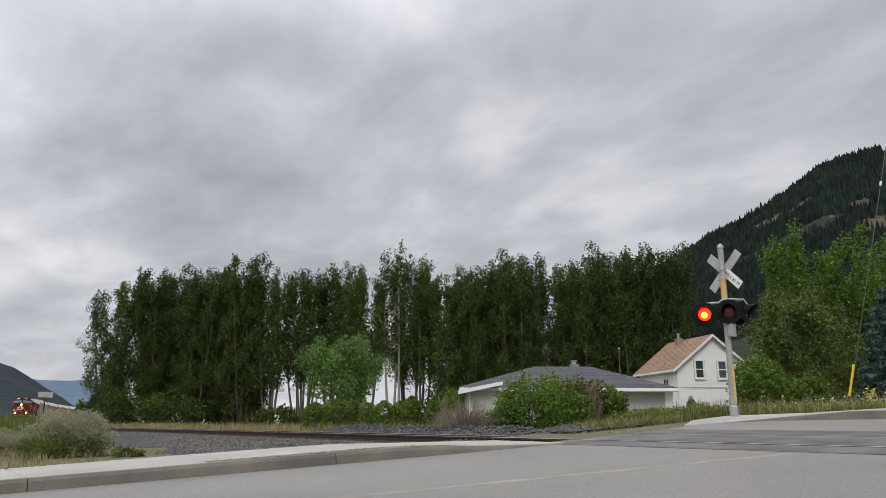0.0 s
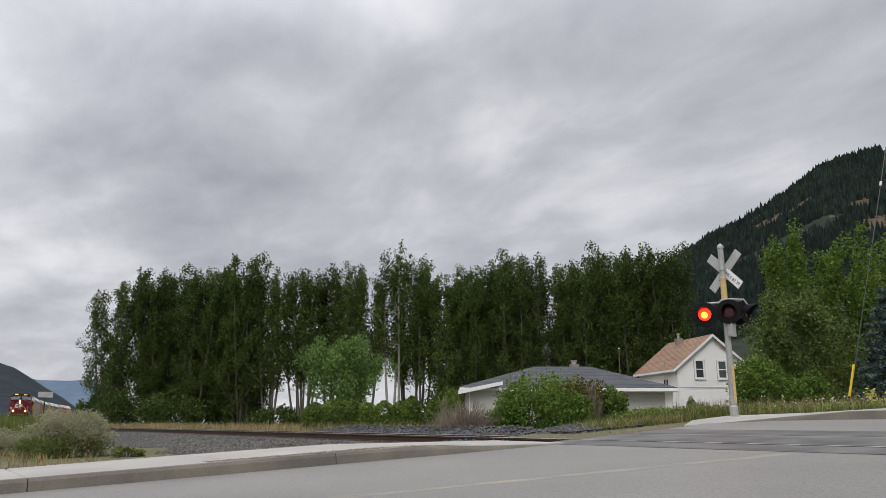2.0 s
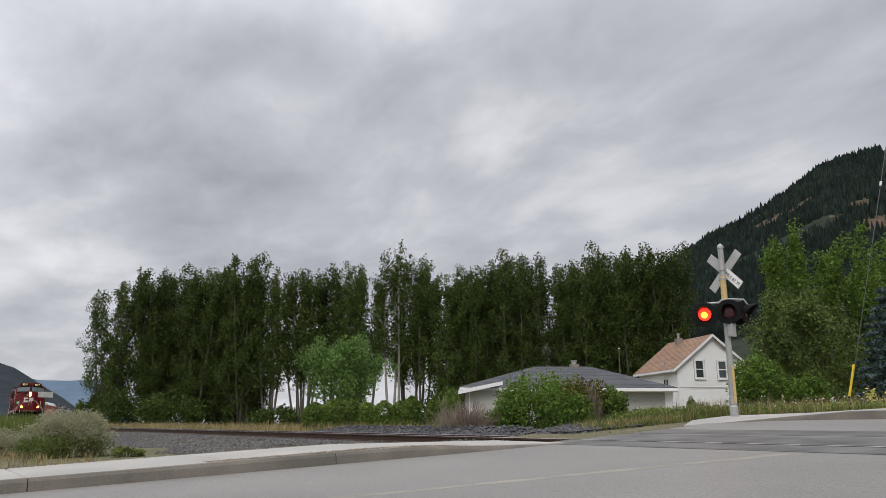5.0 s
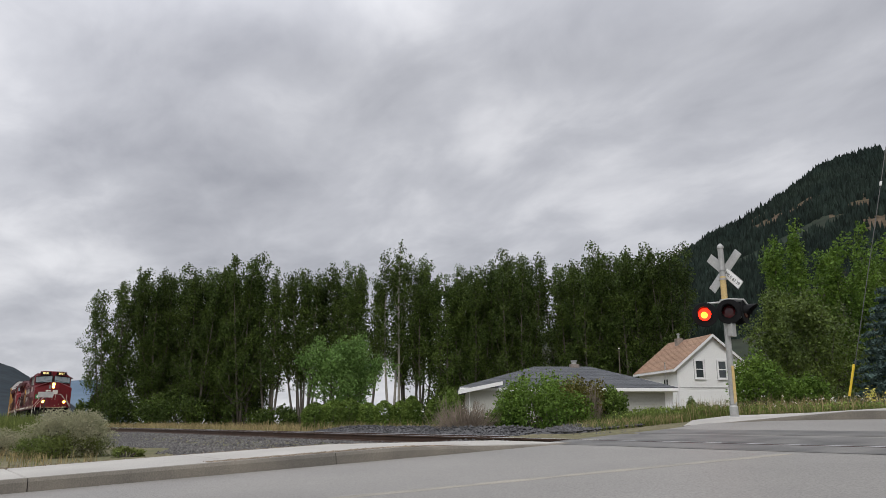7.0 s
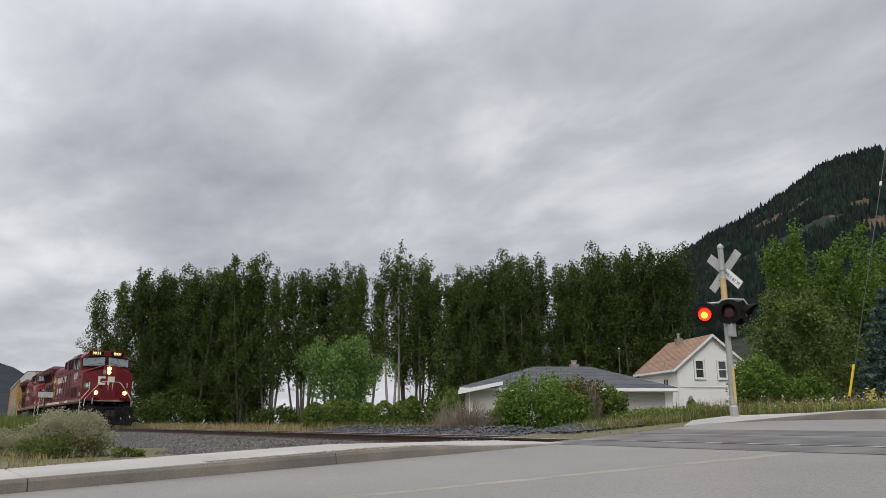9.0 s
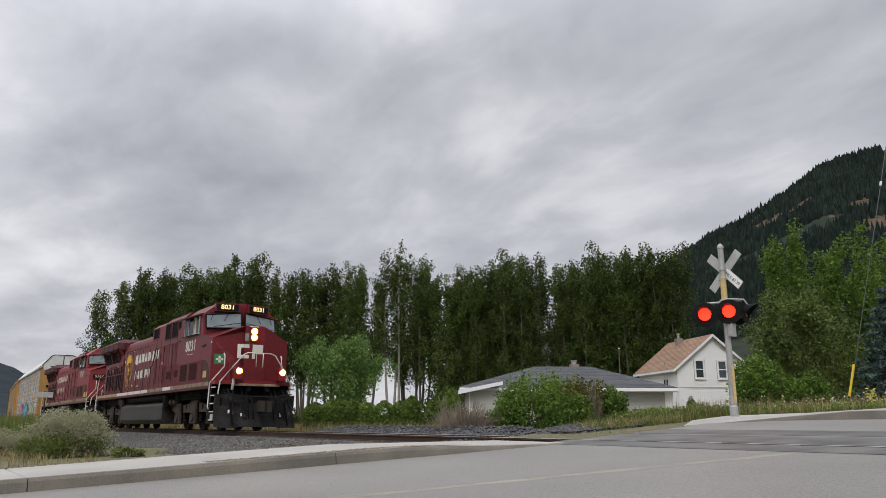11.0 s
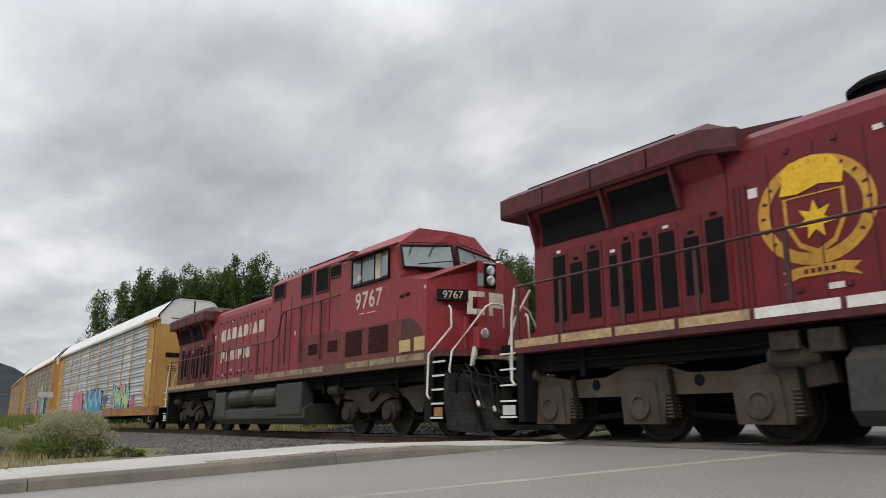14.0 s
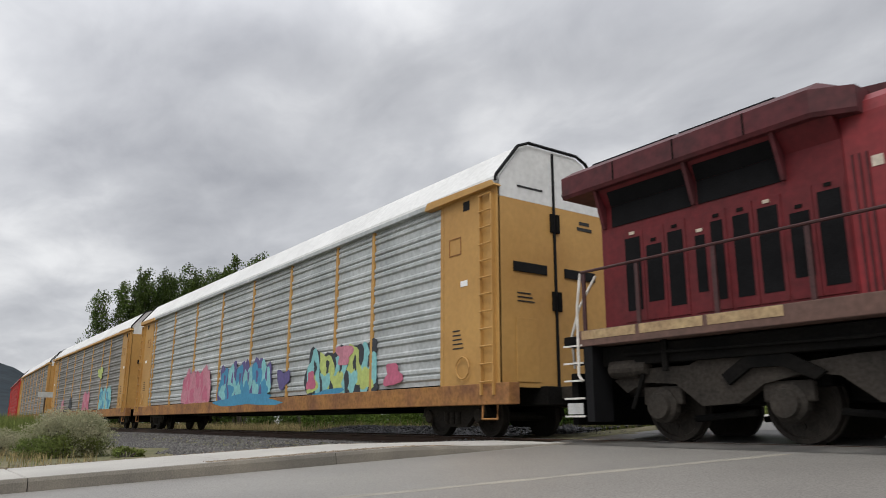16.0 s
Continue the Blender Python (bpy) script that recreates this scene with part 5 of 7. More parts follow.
def build_signal():
    x, y, z = -10.95, 16.36, 0.40
    ms = thing("crossing_signal", "grey railway crossing signal mast with crossbuck and red flashing lamps", "crossing signal", pose(x, y, z))
    part("pole", Shape().lathe((0, 0, 0), (0, 0, 1), [(0, 0.075), (4.18, 0.07), (4.2, 0.085), (4.25, 0.08), (4.32, 0.02)], 18), GALV, ms)
    part("base", Shape().lathe((0, 0, -0.05), (0, 0, 1), [(0, 0.13), (0.06, 0.13), (0.1, 0.1), (0.32, 0.1), (0.36, 0.08)], 18), GALV, ms)
    part("reflective_band", Shape().lathe((0, 0, 2.85), (0, 0, 1), [(0, 0.0735), (0.62, 0.0725)], 18), TAPE, ms, "worn yellow reflective strip")
    part("marker", Shape().box(0.072, 0.082, -0.07, 0.03, 0.35, 1.25), TAPE, ms, "yellow reflective marker")
    for zz in (0.34, 3.62, 3.38):
        part("collar", Shape().lathe((0, 0, zz), (0, 0, 1), [(0, 0.088), (0.05, 0.088)], 18), GALV, ms)
    # crossbuck, faced to the other side; its blades cross behind the pole
    face = pose(0, 0.11, 3.62, 0, 0, -3)
    cb = part("crossbuck", Shape().box(-0.61, 0.61, -0.012, 0.0, -0.115, 0.115, 0.004), SIGN_BACK, ms, "weathered grey back of a crossbuck blade")
    cb.matrix_basis = face @ pose(0, 0, 0, 0, 45, 0)
    cb2 = part("crossbuck", Shape().box(-0.61, 0.61, 0.004, 0.016, -0.115, 0.115, 0.004), SIGN_BACK, ms)
    cb2.matrix_basis = face @ pose(0, 0, 0, 0, -45, 0)
    pl = part("mile_plate", Shape().box(0.02, 0.60, -0.022, -0.014, -0.10, 0.10, 0.003), SIDING, ms, "white plate with black lettering")
    pl.matrix_basis = face @ pose(0, 0, 0, 0, 45, 0)
    writing("lettering", "MILE 62.39", 0.115, INK, pl, pose(0.31, -0.0235, -0.005, 90, 0, 0), 0.001)
    # cross arm with junction box
    part("cross_arm", Shape().tube([(-0.42, -0.35, 2.66), (-0.40, -0.3, 2.80), (0, -0.05, 2.82), (0.30, 0.22, 2.84), (0.34, 0.28, 2.72)], 0.028, 8), GALV, ms)
    part("cross_arm", Shape().tube([(0.0, -0.2, 2.84), (0.1, -0.05, 2.88), (0.38, 0.22, 2.86), (0.44, 0.30, 2.7)], 0.025, 8), GALV, ms)
    part("junction_box", Shape().box(-0.09, 0.09, -0.16, 0.05, 2.42, 2.72, 0.03), GALV, ms)
    part("bell_box", Shape().box(0.07, 0.2, -0.1, 0.08, 1.95, 2.28, 0.02), GALV, ms, "small grey box")
    aim = 30
    lamp_unit(ms, pose(-0.26, -0.48, 2.50, 0, 0, aim), 0)
    lamp_unit(ms, pose(0.16, -0.10, 2.56, 0, 0, aim), 1)
    lamp_unit(ms, pose(0.34, 0.30, 2.58, 0, 0, 105), None)
    lamp_unit(ms, pose(0.10, 0.36, 2.58, 0, 0, 200), None)
    return ms


build_signal()
sg = thing("road_sign", "blank square sign seen from behind on a thin post", "road sign", pose(-50.3, 6.85, -0.36))
part("post", Shape().tube([(0, 0, 0), (0, 0, 2.45)], 0.04, 8), TIE, sg)
part("panel", Shape().box(0.045, 0.06, -0.4, 0.4, 2.1, 2.42, 0.004).box(0.045, 0.06, -0.16, 0.16, 1.0, 1.12), SIGN_BACK, sg)
gw = thing("guy_wire", "utility guy wire with a yellow marker sleeve", "cable", pose(-12.28, 24.22, 0.42))
part("wire", Shape().tube([(0, 0, -0.1), (1.6, 2.6, 10.9), (3.2, 5.2, 22)], 0.012, 6), WIRE, gw)
part("marker_sleeve", Shape().tube([(0.10, 0.17, 0.72), (0.245, 0.40, 1.72)], 0.037, 10), YELLOW, gw, "yellow plastic sleeve")
part("insulator", Shape().tube([(1.138, 1.85, 7.74), (1.16, 1.885, 7.89)], 0.036, 8), TRIM, gw)
pole = thing("utility_pole", "thin dark wooden utility pole among the trees", "utility pole", pose(-37.9, 42.9, -0.3))
part("pole", Shape().tube([(0, 0, 0), (0, 0, 6.0)], [0.055, 0.04], 8), BARK, pole)
part("insulator", Shape().tube([(0, 0, 6.0), (0, 0, 6.1)], 0.05, 8), TRIM, pole)
for px, py, ph in ((-120, 4.0, 5.5), (-128, 1.0, 6.5)):
    q = thing("utility_pole", "dark wooden pole beside the far track", "utility pole", pose(px, py, -0.4), group="far poles")
    part("pole", Shape().tube([(0, 0, 0), (0, 0, ph)], [0.16, 0.12], 8), BARK, q)
    part("cross_arm", Shape().box(-0.06, 0.06, -1.0, 1.0, ph - 0.5, ph - 0.35), BARK, q)

# ================= train =================
SPEED, T_REF = 12.28, 12.5
WHEELS = []


def wheelset(parent, x, r, y=0.72):
    sh = Shape()
    for s in (-1, 1):
        sh.lathe((0, s * (y - 0.07), 0), (0, s, 0), [(-0.02, r + 0.025), (0.01, r + 0.025), (0.015, r), (0.13, r - 0.005), (0.135, r - 0.07), (0.10, r - 0.09), (0.09, 0.16), (0.16, 0.14), (0.17, 0.03)], 28)
    sh.tube([(0, -y, 0), (0, y, 0)], 0.09, 10)
    for k in range(5):
        a = k * 1.2566
        for s in (-1, 1):
            sh.lathe((0.3 * r / 0.53 * math.cos(a), s * (y + 0.02), 0.3 * r / 0.53 * math.sin(a)), (0, s, 0), [(0, 0.05), (0.016, 0.045)], 8)
    ob = part("wheelset", sh, WHEEL_M, parent)
    ob.matrix_basis = pose(x, 0, r)
    WHEELS.append((ob, x, r))
    return ob


def loco_truck(parent, xc, old):
    """A three-axle truck: side frames with pedestals, axle boxes, springs and brake gear."""
    r, cast = 0.533, TRUCK_M if old else TRUCK_DUSTY
    if old:
        out = [(-2.95, 0.95), (-2.6, 1.12), (-1.5, 1.12), (-1.0, 1.32), (-0.35, 1.32), (0.2, 1.05), (1.0, 1.12), (2.6, 1.15), (2.95, 1.0), (2.9, 0.72), (2.3, 0.60), (1.75, 0.50), (1.2, 0.52), (0.75, 0.86), (0.3, 0.92), (-0.3, 0.8), (-0.7, 0.55), (-1.3, 0.52), (-1.75, 0.86), (-2.35, 0.9), (-2.7, 0.75)]
    else:
        out = [(-3.05, 0.78), (-3.0, 1.05), (-2.6, 1.18), (-1.6, 1.0), (-0.8, 1.02), (-0.3, 1.18), (0.3, 1.18), (0.8, 1.02), (1.6, 1.0), (2.6, 1.18), (3.0, 1.05), (3.05, 0.78),
               (2.6, 0.72), (2.42, 0.26), (1.6, 0.26), (1.55, 0.70), (0.40, 0.70), (0.34, 0.26), (-0.46, 0.26), (-0.5, 0.70), (-1.6, 0.70), (-1.68, 0.26), (-2.5, 0.26), (-2.6, 0.72)]
    tr = part("truck", Shape().box(-2.7, 2.7, -0.5, 0.5, 0.55, 0.95, 0.03).box(-0.5, 0.5, -0.9, 0.9, 0.75, 1.3, 0.03), GRIME_SHADE, parent)
    tr.matrix_basis = pose(xc, 0, 0)
    for s in (-1, 1):
        part("side_frame", Shape().prism(out, "y", s * 0.99, s * 1.15), cast, tr, "dusty cast steel side frame")
        for ax in (-2.05, 0.0, 2.05):
            det = Shape()
            if old:
                det.lathe((ax, s * 1.0, r), (0, s, 0), [(0, 0.26), (0.12, 0.26), (0.16, 0.2), (0.24, 0.19), (0.25, 0.05)], 18)
                det.box(ax - 0.36, ax + 0.36, min(s * 1.0, s * 1.1), max(s * 1.0, s * 1.1), r + 0.02, r + 0.3, 0.03)
            else:
                det.lathe((ax - 0.06, s * 1.195, r), (0, s, 0), [(0, 0.20), (0.05, 0.20), (0.055, 0.15), (0.03, 0.14), (0.03, 0.02)], 18)
                coil = [(0.0, 0.02)] + [(q * 0.0275, 0.12 if q % 2 else 0.085) for q in range(1, 14)] + [(0.385, 0.02)]
                part("spring", Shape().lathe((ax + 0.47, s * 1.08, 0.34), (0, 0, 1), coil, 12), cast, tr)
            part("axle_box", det, cast, tr)
        for ex in (-2.6, 2.35) if old else (-2.75, 2.55):
            part("brake_cylinder", Shape().lathe((ex - 0.35, s * 1.18, 1.13), (1, 0, 0), [(0, 0.08), (0.02, 0.15), (0.5, 0.15), (0.55, 0.11), (0.72, 0.11), (0.73, 0.03)], 14), cast, tr)
        gear = Shape()
        gear.tube([(-2.9, s * 1.2, 1.22), (-1.1, s * 1.2, 1.27), (-0.6, s * 1.2, 1.38), (0.6, s * 1.2, 1.3), (2.9, s * 1.2, 1.26)], 0.022, 6)
        gear.tube([(-1.6, s * 0.9, 0.34), (-0.6, s * 0.9, 0.42)], 0.05, 6).tube([(0.6, s * 0.9, 0.42), (1.6, s * 0.9, 0.34)], 0.05, 6)
        if old:
            gear.prism([(-0.9, 0.95), (-0.5, 1.2), (0.1, 1.2), (0.6, 0.92), (0.45, 0.82), (0.0, 1.02), (-0.45, 1.02), (-0.8, 0.8)], "y", s * 1.15, s * 1.22)
            for ax in (-2.3, 1.8):
                gear.tube([(ax, s * 1.2, 1.05), (ax - 0.25, s * 1.2, 0.5)], 0.035, 6)
        else:
            part("bolster_arch", Shape().prism([(-0.75, 1.16), (-0.42, 1.34), (-0.1, 1.46), (0.1, 1.46), (0.42, 1.34), (0.75, 1.16)], "y", s * 1.0, s * 1.10), cast, tr)
            for ax in (-2.05, 0.0, 2.05):
                part("pedestal", Shape().prism([(ax - 0.42, 0.26), (ax - 0.36, 0.86), (ax - 0.30, 0.92), (ax + 0.18, 0.92), (ax + 0.24, 0.86), (ax + 0.30, 0.26)], "y", s * 1.15, s * 1.20), cast, tr)
                part("shock_strut", Shape().tube([(ax + 0.62, s * 1.19, 0.36), (ax + 0.52, s * 1.19, 1.08)], 0.042, 8), GRIME_SHADE, tr)
            for ax in (-1.02, 1.02):
                gear.lathe((ax, s * 1.15, 0.9), (0, s, 0), [(0, 0.09), (0.01, 0.09), (0.012, 0.05)], 12)
        part("brake_rigging", gear, GRIME_SHADE, tr)
    for ax in (-2.05, 0.0, 2.05):
        wheelset(tr, ax, r)
    return tr


def ring_body(sh, rings):
    n = len(rings[0])
    v = [p for r in rings for p in r]
    f = [(i * n + k, i * n + (k + 1) % n, (i + 1) * n + (k + 1) % n, (i + 1) * n + k) for i in range(len(rings) - 1) for k in range(n)]
    f += [tuple(range(n)), tuple(range((len(rings) - 1) * n, len(rings) * n))]
    return sh.add(v, f)


def louvre(x0, x1, z0, z1, y, rows):
    """A recessed frame of sloping slats on the near or far side."""
    s = 1 if y > 0 else -1
    sh = Shape()
    sh.box(x0, x1, min(y, y + s * 0.004), max(y, y + s * 0.004), z0, z1)
    for k in range(rows):
        z = z0 + (z1 - z0) * (k + 0.5) / rows
        h = (z1 - z0) / rows * 0.32
        sh.add([(x0, y + s * 0.006, z - h), (x1, y + s * 0.006, z - h), (x1, y + s * 0.03, z + h), (x0, y + s * 0.03, z + h), (x0, y + s * 0.006, z + h), (x1, y + s * 0.006, z + h)], [(0, 1, 2, 3), (3, 2, 5, 4)])
    return sh


def side_box(x0, x1, z0, z1, y, t=0.012, c=0.0):
    s = 1 if y > 0 else -1
    return Shape().box(x0, x1, min(y, y + s * t), max(y, y + s * t), z0, z1, c)


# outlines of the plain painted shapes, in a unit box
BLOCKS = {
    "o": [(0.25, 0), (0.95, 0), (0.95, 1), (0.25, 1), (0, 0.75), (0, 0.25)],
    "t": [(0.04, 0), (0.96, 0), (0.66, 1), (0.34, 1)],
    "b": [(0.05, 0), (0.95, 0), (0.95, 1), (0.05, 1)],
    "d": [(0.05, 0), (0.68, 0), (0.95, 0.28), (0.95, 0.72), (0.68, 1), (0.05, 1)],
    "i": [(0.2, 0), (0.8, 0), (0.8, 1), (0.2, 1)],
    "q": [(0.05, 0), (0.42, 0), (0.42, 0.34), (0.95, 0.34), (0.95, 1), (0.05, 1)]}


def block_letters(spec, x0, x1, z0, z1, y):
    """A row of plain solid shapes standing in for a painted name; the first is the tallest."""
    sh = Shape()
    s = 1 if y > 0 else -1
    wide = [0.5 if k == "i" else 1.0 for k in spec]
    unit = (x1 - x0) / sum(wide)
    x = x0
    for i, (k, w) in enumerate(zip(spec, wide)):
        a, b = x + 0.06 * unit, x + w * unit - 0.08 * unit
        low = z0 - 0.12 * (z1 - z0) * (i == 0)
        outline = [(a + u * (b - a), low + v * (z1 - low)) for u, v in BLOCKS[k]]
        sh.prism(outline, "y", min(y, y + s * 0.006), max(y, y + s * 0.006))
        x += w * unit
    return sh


def build_crest(lo, s, yy):
    """Round painted emblem: ring, shield outline, blob above, leaf-like star, and a ribbon below."""
    cx, cz = -15.8, 3.02

    def flat(points, t):
        return [(cx + u, yy + s * t, cz + w) for u, w in points]

    def ring(sh, outer, inner, n, t, close=True):
        v = [p for a, b in zip(outer, inner) for p in flat((a, b), t)]
        sh.add(v, [(2 * k, 2 * ((k + 1) % n), 2 * ((k + 1) % n) + 1, 2 * k + 1) for k in range(n if close else n - 1)])
    n = 40
    turn = [2 * math.pi * k / n for k in range(n)]
    sh = Shape()
    ring(sh, [(0.80 * math.cos(a), 0.74 * math.sin(a)) for a in turn], [(0.63 * math.cos(a), 0.58 * math.sin(a)) for a in turn], n, 0.006)
    em = part("crest", sh, GOLD, lo, "gold ring of a painted emblem")
    sh = Shape()
    out = [(-0.42, 0.22), (0.42, 0.22), (0.42, -0.15), (0.25, -0.48), (0.0, -0.62), (-0.25, -0.48), (-0.42, -0.15)]
    ring(sh, out, [(u * 0.88, w * 0.88 + 0.005) for u, w in out], 7, 0.007)
    part("shield", sh, GOLD, em)
    blob_ = [(-0.46, 0.27), (-0.40, 0.44), (-0.46, 0.55), (-0.28, 0.70), (0.05, 0.74), (0.32, 0.66), (0.44, 0.48), (0.40, 0.27), (0.1, 0.33), (-0.2, 0.25)]
    part("crest_figure", Shape().add(flat(blob_, 0.010), [tuple(range(10))]), GOLD_B, em, "yellow patch on the emblem")
    star = []
    for k in range(14):
        a = math.pi / 2 + math.pi * k / 7
        r = (0.27 if k % 2 == 0 else 0.13)
        star.append((r * math.cos(a), -0.14 + r * math.sin(a)))
    part("crest_star", Shape().add(flat(star, 0.010), [tuple(range(14))]), GOLD_B, em, "yellow star-shaped patch")
    rib = [(-0.52, -0.95), (-0.42, -0.86), (-0.52, -0.78), (-0.30, -0.74), (0.30, -0.74), (0.52, -0.78), (0.42, -0.86), (0.52, -0.95), (0.28, -0.88), (-0.28, -0.88)]
    part("ribbon", Shape().add(flat(rib, 0.008), [tuple(range(10))]), GOLD, em)
    bars = Shape()
    for k in range(5):
        bars.add(flat([(-0.22 + 0.09 * k, -0.84), (-0.16 + 0.09 * k, -0.84), (-0.16 + 0.09 * k, -0.78), (-0.22 + 0.09 * k, -0.78)], 0.011), [(0, 1, 2, 3)])
    for k in range(15):
        a = math.radians(-35 + 250 * k / 14)
        ca, sa = math.cos(a), math.sin(a)
        bars.add(flat([(0.68 * ca - 0.02 * sa, 0.63 * sa + 0.02 * ca), (0.75 * ca - 0.02 * sa, 0.69 * sa + 0.02 * ca), (0.75 * ca + 0.02 * sa, 0.69 * sa - 0.02 * ca), (0.68 * ca + 0.02 * sa, 0.63 * sa - 0.02 * ca)], 0.010), [(0, 1, 2, 3)])
    part("crest_marks", bars, RED_DIRT, em)


def build_loco(number, old, label):
    """A wide-nosed diesel locomotive, nose at x = 0 pointing forward, rail top at z = 0."""
    lo = thing("locomotive", label, "locomotive", group="locomotives")
    paint = RED_OLD if old else RED
    white = WHITE_OLD if old else WHITE_P
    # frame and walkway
    part("underframe", Shape().box(-21.5, -1.2, -1.25, 1.25, 1.18, 1.5, 0.03).box(-21.3, -1.9, -0.7, 0.7, 0.9, 1.2), GRIME_SHADE, lo, "grimy underframe, blackened for the shade below")
    part("walkway", Shape().box(-21.6, -1.75, -1.52, 1.52, 1.52, 1.785, 0.015), DUST if old else RED_DIRT, lo)
    for s in (-1, 1):
        n = 16
        for k in range(n):
            if old and k in (3, 7, 12):
                continue
            x0 = -21.5 + k * (19.6 / n)
            part("sill_stripe", side_box(x0, x0 + 19.6 / n - 0.08, 1.63, 1.775, s * 1.52, 0.006), white if not old and k in (4, 5, 6, 7, 8, 11) else (CREAM_SILL if k < 4 else SILL_M), lo)
    # nose
    front = [(-1.92, -1.5, 1.73), (-1.92, -1.5, 3.40), (-1.5, -0.42, 3.87), (-1.5, 0.42, 3.87), (-1.92, 1.5, 3.40), (-1.92, 1.5, 1.73), (-1.5, 0.42, 1.73), (-1.5, -0.42, 1.73)]
    back = [(-3.1, -1.5, 1.73), (-3.1, -1.5, 3.62), (-3.1, -0.42, 3.93), (-3.1, 0.42, 3.93), (-3.1, 1.5, 3.62), (-3.1, 1.5, 1.73), (-3.1, 0.42, 1.73), (-3.1, -0.42, 1.73)]
    part("nose", ring_body(Shape(), [front, back]), paint, lo)
    # cab
    cf = [(-3.2, -1.5, 1.73), (-3.06, -1.5, 3.66), (-3.25, -1.5, 4.44), (-3.2, -0.86, 4.95), (-3.06, 0.0, 4.95), (-3.2, 0.86, 4.95), (-3.25, 1.5, 4.44), (-3.06, 1.5, 3.66), (-3.2, 1.5, 1.73), (-2.9, 0.0, 1.73)]
    cb = [(-6.0, y, z) for _, y, z in cf]
    part("cab", ring_body(Shape(), [cf, cb]), paint, lo)
    part("cab_roof", Shape().box(-6.05, -3.4, -0.8, 0.8, 4.92, 4.97, 0.02).tube([(-3.05, -1.56, 4.44), (-6.0, -1.56, 4.5)], 0.03, 6).tube([(-3.05, 1.56, 4.44), (-6.0, 1.56, 4.5)], 0.03, 6), RED_DIRT, lo)
    # windscreens lying on the raked front
    for s in (-1, 1):
        def scr(y, z, o):
            return (-2.80 - 0.24 * (z - 3.66) - 0.27 * abs(y) / 1.5 + 0.06 + o, y, z)
        ys = (s * 1.42, s * 0.08)
        q = [(ys[0], 3.88), (ys[1], 3.94), (ys[1], 4.56), (ys[0], 4.42)]
        g = Shape().add([scr(a, b, 0.03) for a, b in q] + [scr(a, b, -0.02) for a, b in q], [(0, 1, 2, 3), (7, 6, 5, 4)] + [(i, (i + 1) % 4, 4 + (i + 1) % 4, 4 + i) for i in range(4)])
        w = part("windscreen", g, CAB_GLASS, lo, "dark reflecting windscreen")
        rim = Shape()
        for i in range(4):
            a, b = q[i], q[(i + 1) % 4]
            rim.tube([scr(*a, 0.035), scr(*b, 0.035)], 0.028, 6)
        part("gasket", rim, BLACK, w)
        wip = Shape().tube([scr(s * 0.55, 4.56, 0.09), scr(s * 0.75, 4.2, 0.06)], 0.011, 5).tube([scr(s * 1.15, 4.5, 0.09), scr(s * 1.25, 4.2, 0.06)], 0.011, 5)
        wip.tube([scr(s * 0.2, 4.62, 0.1), scr(s * 0.35, 4.57, 0.16), scr(s * 1.15, 4.5, 0.16), scr(s * 1.3, 4.5, 0.09)], 0.012, 5)
        wip.tube([(-2.75, s * 0.1, 4.14), (-2.72, s * 1.2, 3.92)], 0.014, 5)
        part("wiper", wip, BLACK, w)
        # side windows
        y = s * 1.5
        fr = part("side_window_frame", side_box(-5.36, -3.5, 3.70, 4.42, y, 0.02), RED_DIRT, lo)
        for a, b in ((-5.3, -4.86), (-4.82, -4.2), (-4.16, -4.06), (-3.86, -3.56)):
            part("side_window", side_box(a, b, 3.76, 4.37, y, 0.03), CAB_GLASS if old else GLASS_SIDE, fr)
        wf = Shape()
        for q in (-4.84, -4.18, -3.52, -5.34):
            wf.box(q - 0.02, q + 0.02, min(y, y + s * 0.045), max(y, y + s * 0.045), 3.72, 4.40)
        wf.box(-5.36, -3.5, min(y, y + s * 0.06), max(y, y + s * 0.06), 3.68, 3.73)
        part("window_mullions", wf, RACK_SILVER if not old else BLACK, fr)
        part("awning", Shape().prism([(s * 1.50, 4.44), (s * 1.74, 4.36), (s * 1.745, 4.38), (s * 1.50, 4.47)], "x", -5.45, -3.55), RED_DIRT, lo)
        part("blind", side_box(-4.14, -3.9, 3.74, 4.36, y, 0.034), BLIND, fr, "cream sun blind")
        part("mirror", Shape().box(-4.92, -4.82, min(s * 1.54, s * 1.6), max(s * 1.54, s * 1.6), 3.80, 3.94, 0.01) if old else Shape().tube([(-3.5, s * 1.56, 3.68), (-5.5, s * 1.6, 3.70)], 0.02, 6), white if old else BLACK, lo)
        # cab side: number, louvred battery boxes, panel
        m = pose(-4.5, -1.508, 3.27, 90, 0, 0) if s < 0 else pose(-4.5, 1.508, 3.27, 90, 0, 180)
        writing("road_number", number, 0.6, white, lo, m, 0.004, 0.009)
        part("small_marking", side_box(-4.55, -4.15, 2.94, 2.965, y, 0.004), white, lo)
        part("small_marking", side_box(-4.95, -4.7, 2.95, 2.975, y, 0.004), white, lo)
        bx = part("battery_box", side_box(-6.0, -2.9, 1.75, 2.62, s * 1.5, 0.02, 0.008), RED_BROWN if old else RED_DARKER, lo, "dusty lower panel")
        for a, b in ((-5.6, -4.75), (-4.4, -3.5)):
            part("louvre", louvre(a, b, 1.92, 2.56, s * 1.522, 11), RED_DIRT, bx)
